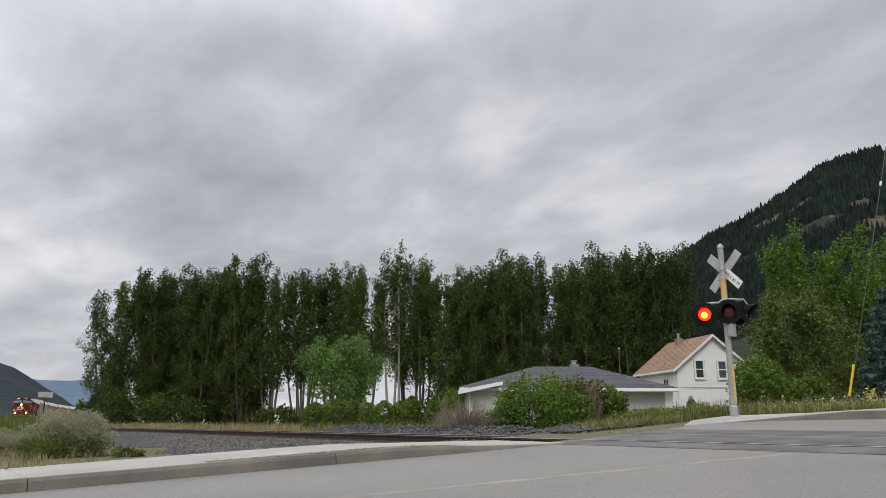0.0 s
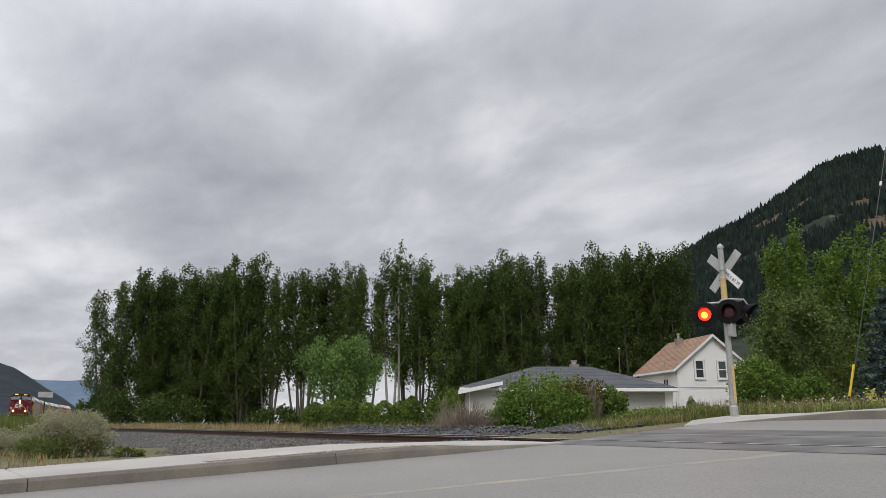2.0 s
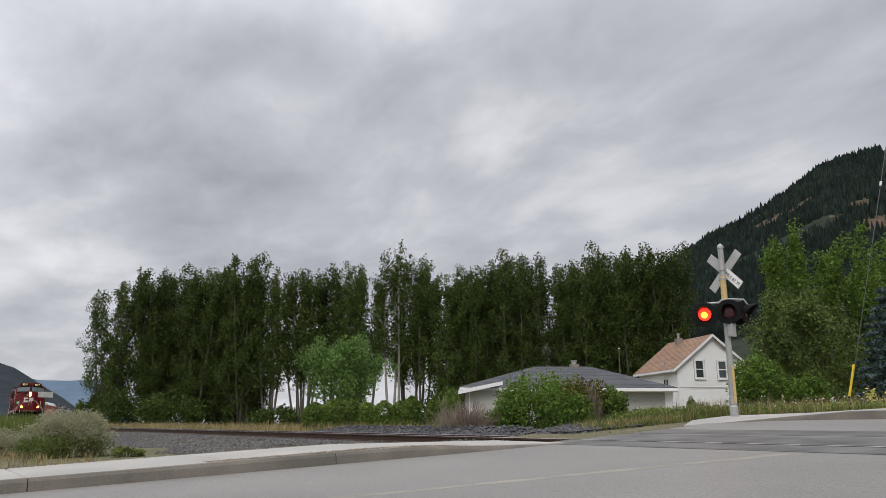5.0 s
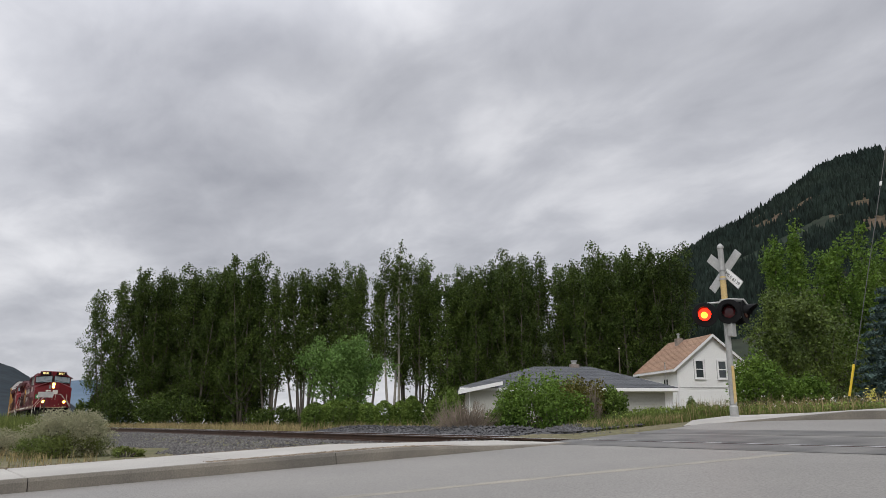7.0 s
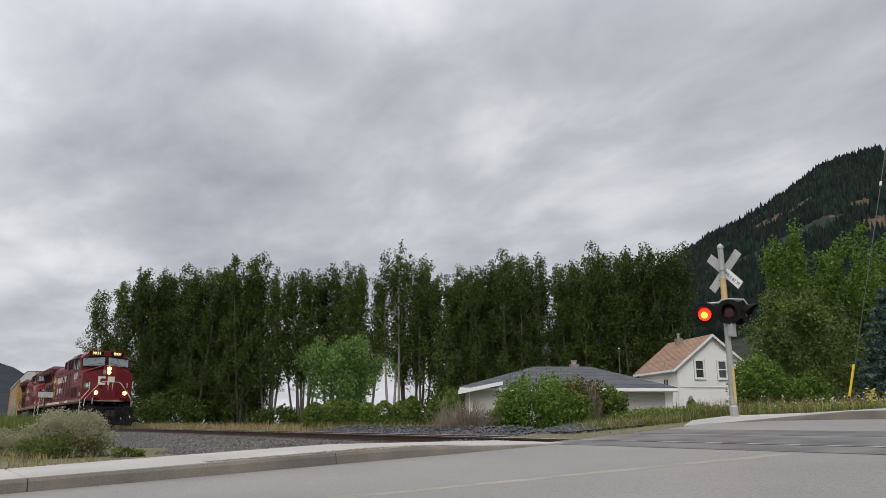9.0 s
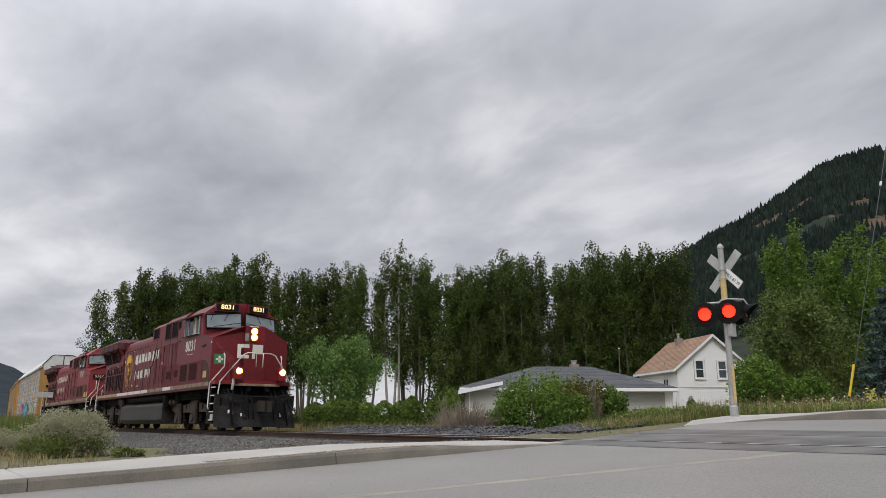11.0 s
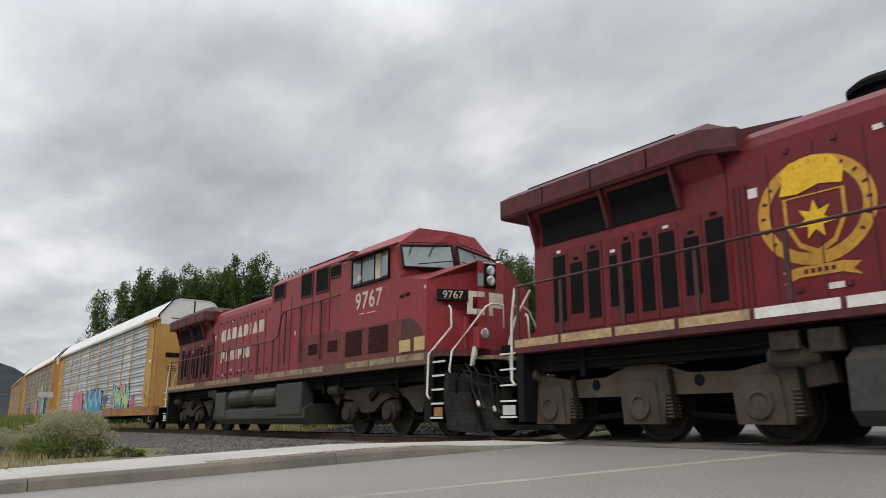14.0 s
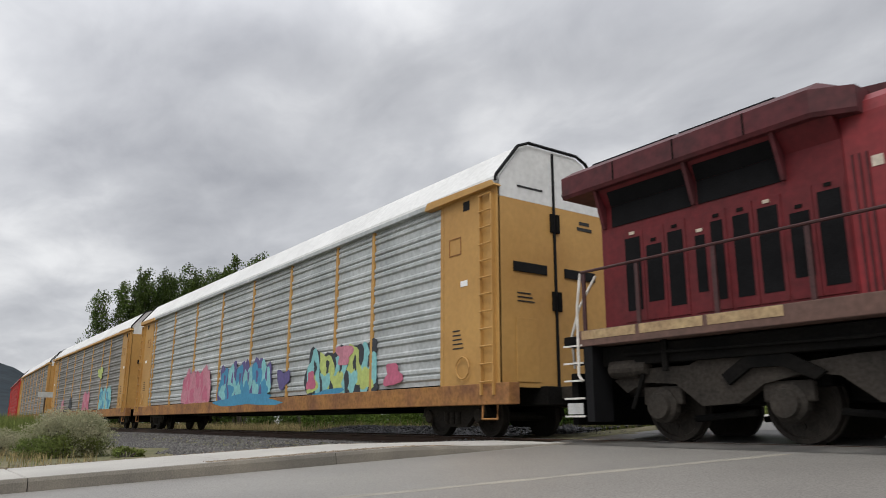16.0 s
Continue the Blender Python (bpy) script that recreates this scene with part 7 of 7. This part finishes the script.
    part("fuel_tank", Shape().prism([(-1.30, 0.24), (-1.47, 0.42), (-1.47, side), (-1.2, top), (1.2, top), (1.47, side), (1.47, 0.42), (1.30, 0.24)], "x", -15.5 if not old else -15.4, -8.0), TANK_M, lo, "long dark fuel tank")
    for s in (-1, 1):
        if not old:
            part("air_reservoir", Shape().lathe((-14.6, s * 1.28, 1.36), (1, 0, 0), [(0, 0.06), (0.04, 0.13), (0.12, 0.16), (6.7, 0.16), (6.78, 0.13), (6.82, 0.06)], 14), GRIME_SHADE, lo, "long air reservoir")
            part("tank_filler", Shape().box(-7.9, -7.6, min(s * 1.3, s * 1.5), max(s * 1.3, s * 1.5), 0.9, 1.45, 0.03), GRIME_SHADE, lo)
        else:
            for x in (-14.1, -11.9):
                part("air_reservoir", Shape().lathe((x - 0.2, s * 1.22, 1.1), (1, 0, 0), [(0, 0.1), (0.08, 0.26), (0.2, 0.3), (1.75, 0.3), (1.87, 0.26), (1.95, 0.1)], 16), TANK_M, lo, "round air reservoir")
            part("tank_cabinet", Shape().box(-15.42, -14.4, min(s * 1.1, s * 1.5), max(s * 1.1, s * 1.5), 0.45, 1.33, 0.05), TANK_M, lo)
            part("tank_cabinet", Shape().box(-10.0, -8.2, min(s * 1.1, s * 1.5), max(s * 1.1, s * 1.5), 0.5, 1.42, 0.04), TANK_M, lo)
        pipes = Shape()
        pipes.tube([(-15.2, s * 1.35, 1.45), (-7.3, s * 1.35, 1.42), (-6.8, s * 1.3, 1.5), (-2.3, s * 1.3, 1.44)], 0.03, 6)
        pipes.tube([(-7.4, s * 1.2, 1.3), (-6.4, s * 1.3, 1.36), (-3.0, s * 1.3, 1.32)], 0.025, 6)
        pipes.tube([(-16.2, s * 1.25, 1.36), (-17.0, s * 1.3, 1.3), (-20.8, s * 1.3, 1.35)], 0.028, 6)
        for x in (-7.2, -6.3, -3.4, -15.8, -20.0):
            pipes.tube([(x, s * 1.3, 1.52), (x, s * 1.3, 1.05)], 0.05, 6)
        part("piping", pipes, GRIME_SHADE, lo)
        part("valve", Shape().box(-15.95, -15.55, min(s * 1.3, s * 1.45), max(s * 1.3, s * 1.45), 1.14, 1.44, 0.02).box(-16.5, -16.1, min(s * 1.32, s * 1.42), max(s * 1.32, s * 1.42), 1.2, 1.45, 0.02), TRUCK_M, lo)
    loco_truck(lo, -4.0 if old else -4.58, old)
    loco_truck(lo, -18.2 if old else -18.83, old)
    return lo


def freight_truck(parent, xc):
    tr = part("truck", Shape().box(-0.3, 0.3, -1.0, 1.0, 0.42, 0.72, 0.03), GRIME_SHADE, parent)
    tr.matrix_basis = pose(xc, 0, 0)
    for s in (-1, 1):
        part("side_frame", Shape().prism([(-1.15, 0.42), (-1.1, 0.6), (-0.5, 0.78), (0.5, 0.78), (1.1, 0.6), (1.15, 0.42), (0.7, 0.42), (0.45, 0.2), (-0.45, 0.2), (-0.7, 0.42)], "y", s * 0.96, s * 1.08), WHEEL_M, tr)
        for x in (-0.88, 0.88):
            part("bearing", Shape().lathe((x, s * 1.06, 0.42), (0, s, 0), [(0, 0.15), (0.06, 0.13), (0.07, 0.04)], 14), TRUCK_M, tr)
        for x in (-0.2, 0.0, 0.2):
            part("spring", Shape().lathe((x, s * 1.09, 0.25), (0, 0, 1), [(0, 0.07), (0.25, 0.07)], 10), TRUCK_M, tr)
    for ax in (-0.88, 0.88):
        wheelset(tr, ax, 0.42)


def corrugated(x0, x1, z0, z1, y, s):
    """A galvanised side panel pressed into horizontal ribs."""
    sh, v = Shape(), []
    z = z0
    rows = []
    groups = 9
    g = (z1 - z0) / groups
    for k in range(groups):
        b = z0 + k * g
        for dz, o in ((0.0, 0.0), (0.10, 0.0), (0.14, 0.035), (0.21, 0.035), (0.25, 0.0), (0.29, 0.035), (0.35, 0.035), (0.39, 0.0)):
            rows.append((b + dz * g / 0.44, o))
    rows.append((z1, 0.0))
    for zz, o in rows:
        v += [(x0, y + s * o, zz), (x1, y + s * o, zz)]
    sh.add(v, [(2 * i, 2 * i + 1, 2 * i + 3, 2 * i + 2) for i in range(len(rows) - 1)])
    return sh


def blob(x, z, w, h, y, s, rng, n=22, rough=0.22):
    """A round-cornered painted patch."""
    sh, v = Shape(), []
    ph = rng.uniform(0, 6.28, 3)
    for k in range(n):
        a = 2 * math.pi * k / n
        q = 1 + rough * math.sin(3 * a + ph[0]) + rough * 0.6 * math.sin(5 * a + ph[1])
        cx, cz = math.cos(a), math.sin(a)
        m = max(abs(cx), abs(cz)) ** 0.55
        v.append((x + w / 2 * cx / m * q, y, z + h / 2 * cz / m * q))
    sh.add(v, [tuple(range(n))])
    return sh


def build_rack(index, label, end, panel, sill, tags, L=28.0):
    """A covered two-level car carrier: ribbed side panels between posts, end doors, arched roof."""
    rk = thing("autorack", label, "railway wagon", group="car-carrier wagons")
    x0, x1 = -L + 1.0, -1.15
    rng = np.random.default_rng(300 + index)
    part("core", Shape().box(x0 + 0.1, x1 - 0.1, -1.46, 1.46, 1.05, 5.0), GRIME_SHADE, rk)
    part("centre_sill", Shape().box(x0 - 0.2, x1 + 0.2, -0.5, 0.5, 0.62, 0.98, 0.02).box(-20.5, -7.5, -1.2, 1.2, 0.55, 0.76, 0.02), GRIME_SHADE, rk)
    roofline = [(-1.6, 5.0), (-1.58, 5.12), (-0.98, 5.86), (-0.7, 5.98), (0.7, 5.98), (0.98, 5.86), (1.58, 5.12), (1.6, 5.0)]
    part("roof", Shape().prism(roofline, "x", x0 + 0.05, x1 - 0.05), RACK_ROOF, rk, "off-white arched roof")
    for xx in (x0, x1):
        d = 0.03 if xx == x1 else -0.03
        black = Shape().tube([(xx + d, y, z + 0.01) for y, z in roofline], 0.035, 6)
        part("roof_edge", black, BLACK, rk)
        dr = part("end_door", Shape().box(min(xx, xx - d * 3), max(xx, xx - d * 3), -1.52, -0.03, 0.95, 4.72, 0.012), end, rk)
        dl = part("end_door", Shape().box(min(xx, xx - d * 3), max(xx, xx - d * 3), 0.03, 1.52, 0.95, 4.72, 0.012), end, rk)
        part("end_cap", Shape().prism([(-1.52, 4.72), (-1.5, 5.1), (-0.95, 5.8), (-0.68, 5.92), (0.68, 5.92), (0.95, 5.8), (1.5, 5.1), (1.52, 4.72)], "x", min(xx, xx - d * 2), max(xx, xx - d * 2)), RACK_ROOF, rk, "white end cap")
        part("door_gap", Shape().box(min(xx - d * 2.2, xx + d * 0.8), max(xx - d * 2.2, xx + d * 0.8), -0.028, 0.028, 0.95, 5.9), BLACK, rk)
        for s in (-1, 1):
            ya, yb = sorted((s * 0.25, s * 1.15))
            part("handle_slot", Shape().box(min(xx, xx + d), max(xx, xx + d), ya, yb, 3.22, 3.42, 0.01), BLACK, dr if s < 0 else dl)
            ya, yb = sorted((s * 0.5, s * 1.1))
            part("door_panel", Shape().box(min(xx, xx + d * 0.6), max(xx, xx + d * 0.6), ya, yb, 1.05, 2.3, 0.008), end, dr if s < 0 else dl)
            for zl in (4.15, 2.5):
                part("latch", Shape().box(min(xx, xx + d * 2), max(xx, xx + d * 2), min(s * 0.04, s * 0.12), max(s * 0.04, s * 0.12), zl, zl + 0.4, 0.01), GRIME_SHADE, dr if s < 0 else dl)
        xa, xb = min(xx, xx + d * 0.4), max(xx, xx + d * 0.4)
        for ya, yb, za, zb in ((-1.05, -0.6, 2.62, 2.645), (-1.05, -0.65, 2.70, 2.725), (-1.05, -0.7, 2.78, 2.805), (0.75, 1.05, 4.45, 4.52), (0.68, 1.12, 4.32, 4.39), (-1.0, -0.3, 4.99, 5.03), (0.25, 0.8, 4.99, 5.03)):
            part("print_line", Shape().box(xa, xb, ya, yb, za, zb), INK, rk)
    for s in (-1, 1):
        y = s * 1.46
        posts = [x1 - 1.9, x1 - 4.9, x1 - 6.85, x1 - 9.85]
        while posts[-1] > x0 + 4.6:
            posts.append(posts[-1] - 3.0)
        posts.append(x0 + 1.9)
        for i, px in enumerate(posts):
            part("post", Shape().box(px - 0.06, px + 0.06, min(y, y + s * 0.066), max(y, y + s * 0.066), 1.0, 4.98, 0.012), end, rk, "yellow side post" if end is RACK_Y else "")
            if i:
                part("side_panel", corrugated(px + 0.06, posts[i - 1] - 0.06, 1.05, 4.94, y + s * 0.012, s), panel, rk, "ribbed galvanised side panel")
        for a, b in ((x1 - 1.82, x1), (x0, x0 + 1.82)):
            part("end_panel", Shape().box(a, b, min(y, y + s * 0.07), max(y, y + s * 0.07), 0.95, 4.96, 0.01), end, rk)
        part("gutter", Shape().box(x0, x1, min(y, y + s * 0.15), max(y, y + s * 0.15), 4.94, 5.05, 0.015), end if index else RACK_SILVER, rk)
        part("side_sill", Shape().box(x0 - 0.3, x1 + 0.3, min(s * 1.3, s * 1.56), max(s * 1.3, s * 1.56), 0.62, 1.02, 0.015), sill, rk, "rust-streaked side sill")
        for xe, dd in ((x1, -1), (x0, 1)):
            ld = Shape()
            xa, xb = xe + dd * 0.12, xe + dd * 0.5
            for q in (xa, xb):
                ld.box(q - 0.025, q + 0.025, min(y, y + s * 0.15), max(y, y + s * 0.15), 0.8, 4.8)
            ladder = part("ladder", ld, end, rk)
            for k in range(12):
                z = 1.05 + k * 0.34
                part("rung", Shape().tube([(xa, y + s * 0.15, z), (xb, y + s * 0.15, z)], 0.018, 6), end, ladder)
            st = Shape().tube([(xe + dd * 0.1, s * 1.5, 0.65), (xe + dd * 0.1, s * 1.52, 0.35), (xe + dd * 0.55, s * 1.52, 0.35), (xe + dd * 0.55, s * 1.5, 0.65)], 0.025, 6)
            part("sill_step", st, sill, rk)
            yy = y + s * 0.074
            for k in range(5):
                part("print_line", Shape().box(xe + dd * 1.25 - 0.25, xe + dd * 1.25 + 0.12 - 0.03 * k, min(yy, yy + s * 0.004), max(yy, yy + s * 0.004), 1.75 + k * 0.09, 1.775 + k * 0.09), INK, rk)
            fo = Shape()
            for q in ((1.2, 1.62, 4.08, 4.1), (1.2, 1.62, 3.72, 3.74), (1.2, 1.22, 3.72, 4.1), (1.6, 1.62, 3.72, 4.1)):
                xa_, xb_ = sorted((xe + dd * q[0], xe + dd * q[1]))
                fo.box(xa_, xb_, min(yy, yy + s * 0.01), max(yy, yy + s * 0.01), q[2], q[3])
            part("placard_frame", fo, RACK_RUST, rk)
            xa_, xb_ = sorted((xe + dd * 0.9, xe + dd * 1.12))
            part("hole", Shape().box(xa_, xb_, min(yy, yy + s * 0.004), max(yy, yy + s * 0.004), 4.62, 4.82), BLACK, rk)
            xa_, xb_ = sorted((xe + dd * -0.05, xe + dd * 2.4))
            part("corner_bracket", Shape().prism([(xa_, 4.9), (xb_, 4.9), (xb_ - 0.1, 5.02), (xa_ + 0.1, 5.06)], "y", y, y + s * 0.2), end, rk)
            part("tag_plate", Shape().box(xe + dd * 1.1 - 0.12, xe + dd * 1.1 + 0.12, min(yy, yy + s * 0.006), max(yy, yy + s * 0.006), 3.02, 3.14), TRIM, rk)
            part("brake_wheel", Shape().tube([(xe + dd * 1.1 + 0.22 * math.cos(a), y + s * 0.13, 1.35 + 0.22 * math.sin(a)) for a in np.linspace(0, 6.283, 13)], 0.018, 6), end, rk)
    for xc in (x0 + 2.1, x1 - 2.1):
        freight_truck(rk, xc)
    for xc in (-1.2, -L):
        part("coupler", Shape().box(xc, xc + 1.2, -0.12, 0.12, 0.74, 0.98, 0.02), TRUCK_M, rk)
    # sprayed paint on the lower side
    yy = -1.46 - 0.062
    for k, (gx, gz, w, h, colour) in enumerate(tags):
        part("sprayed_paint", blob(gx, gz, w, h, yy - 0.0006 * k, -1, rng), SPRAY[colour], rk, "sprayed " + colour + " graffiti patch")
    return rk


def graffiti(x, word, h0, fill, under, rim):
    """A row of bubbly sprayed shapes with dark gaps."""
    out, h = [], h0 * 1.25
    for k in range(word):
        gx = x - k * h0 * 0.78
        out += [(gx, 1.55 + 0.05 * math.sin(k * 2.1), h * 0.80, h * 1.06, rim), (gx + 0.02, 1.57 + 0.05 * math.sin(k * 2.1), h * 0.66, h * 0.9, fill if k % 2 == 0 else under), (gx - 0.05, 1.32, h * 0.5, h * 0.42, under if k % 2 == 0 else fill), (gx + 0.1, 1.75, h * 0.14, h * 0.3, rim)]
    return out


TAGS_A = (graffiti(-6.2, 5, 0.95, "cyan", "lime", "black") + [(-7.4, 2.0, 0.8, 0.5, "pink"), (-5.0, 1.35, 0.7, 0.5, "rose"), (-9.3, 1.4, 0.5, 0.5, "rose"), (-8.2, 1.0, 1.6, 0.3, "blue")]
          + [(-11.2, 1.55, 0.9, 0.5, "violet")] + graffiti(-12.6, 6, 0.95, "cyan", "blue", "violet") + graffiti(-18.2, 4, 1.0, "pink", "rose", "pink") + [(-14.2, 1.0, 5.2, 0.35, "blue")])
TAGS_B = graffiti(-5.2, 4, 0.9, "cyan", "blue", "cyan") + graffiti(-11.0, 3, 0.8, "pink", "rose", "pink") + [(-17.0, 1.5, 1.0, 0.8, "black"), (-20.0, 1.4, 1.2, 0.8, "pink"), (-8.0, 3.1, 1.2, 0.6, "lime")]
loco_1 = build_loco("8031", False, "red diesel locomotive with a wide nose and lit headlamps")
loco_2 = build_loco("9767", True, "faded red diesel locomotive coupled behind the first")
racks = [build_rack(0, "yellow car-carrier wagon with ribbed silver sides and graffiti", RACK_Y, RACK_SILVER, RACK_RUST, TAGS_A, 29.3),
         build_rack(1, "grimy yellow and grey car-carrier wagon with graffiti", RACK_Y, RACK_GREY, RACK_RUST, TAGS_B, 26.8),
         build_rack(2, "grimy grey car-carrier wagon with yellow ends", RACK_Y, RACK_GREY, RACK_RUST, []),
         build_rack(3, "red car-carrier wagon with a grey roof", RACK_RED, RACK_RED, RACK_RED, [])]


# ================= movement =================


def vehicle_rows(front, length, b0, b1):
    """Rows for a vehicle whose front coupler is at distance front along the track at T_REF; b0, b1: its truck centres."""
    rows = []
    for k in range(65):
        t = k * 0.25
        s = front + SPEED * (t - T_REF) - 0.2 * max(0.0, t - 14.5)
        xa, ya, _ = track_point(s + b0)
        xb, yb, _ = track_point(s + b1)
        a = math.atan2(ya - yb, xa - xb)
        rows.append((t, pose(xa - b0 * math.cos(a), ya - b0 * math.sin(a), 0, 0, 0, math.degrees(a))))
    return rows


def motions():
    front = -7.5
    for ob, ln, b0, b1 in ((loco_1, 22.3, -4.58, -18.83), (loco_2, 22.3, -4.0, -18.2)):
        walk(ob, vehicle_rows(front, ln, b0, b1))
        front -= ln + 0.25
    front += 0.05
    for rk, ln in zip(racks, (29.3, 26.8, 28.0, 28.0)):
        walk(rk, vehicle_rows(front, ln, -3.25, 3.1 - ln))
        front -= ln
    for ob, x, r in WHEELS:
        step = 1 / 15 if r > 0.5 else 1 / 30
        walk(ob, [(k * step, pose(x, 0, r, 0, math.degrees(SPEED * k * step / r) % 360, 0)) for k in range(round(16 / step) + 1)])
    # the two lamps flash in turn: each glowing lamp comes forward when lit and draws back when not
    for glow, core, m, side in SIGNAL_LIT:
        rows, core_rows, state = [], [], side == 0
        put_at = lambda on: m @ pose(0, -0.052 if on else 0.035, 0)
        core_at = lambda on: pose(0, 0 if on else 0.04, 0)
        rows.append((0.0, put_at(state))); core_rows.append((0.0, core_at(state)))
        k = 0
        while 0.1 + 0.4957 * k < 15.9:
            # for three frames both lamps glow dully: one is going out, the other coming up
            a = math.ceil((0.085 + 0.4957 * k) * FPS)
            for at, on in ((a - 1, state), (a, True), (a + 1, True), (a + 2, not state)):
                rows.append((at / FPS, put_at(on)))
            for at, on in ((a - 1, state), (a, False), (a + 1, False), (a + 2, not state)):
                core_rows.append((at / FPS, core_at(on)))
            state = not state
            k += 1
        rows.append((16.0, put_at(state))); core_rows.append((16.0, core_at(state)))
        walk(glow, rows)
        walk(core, core_rows)


motions()
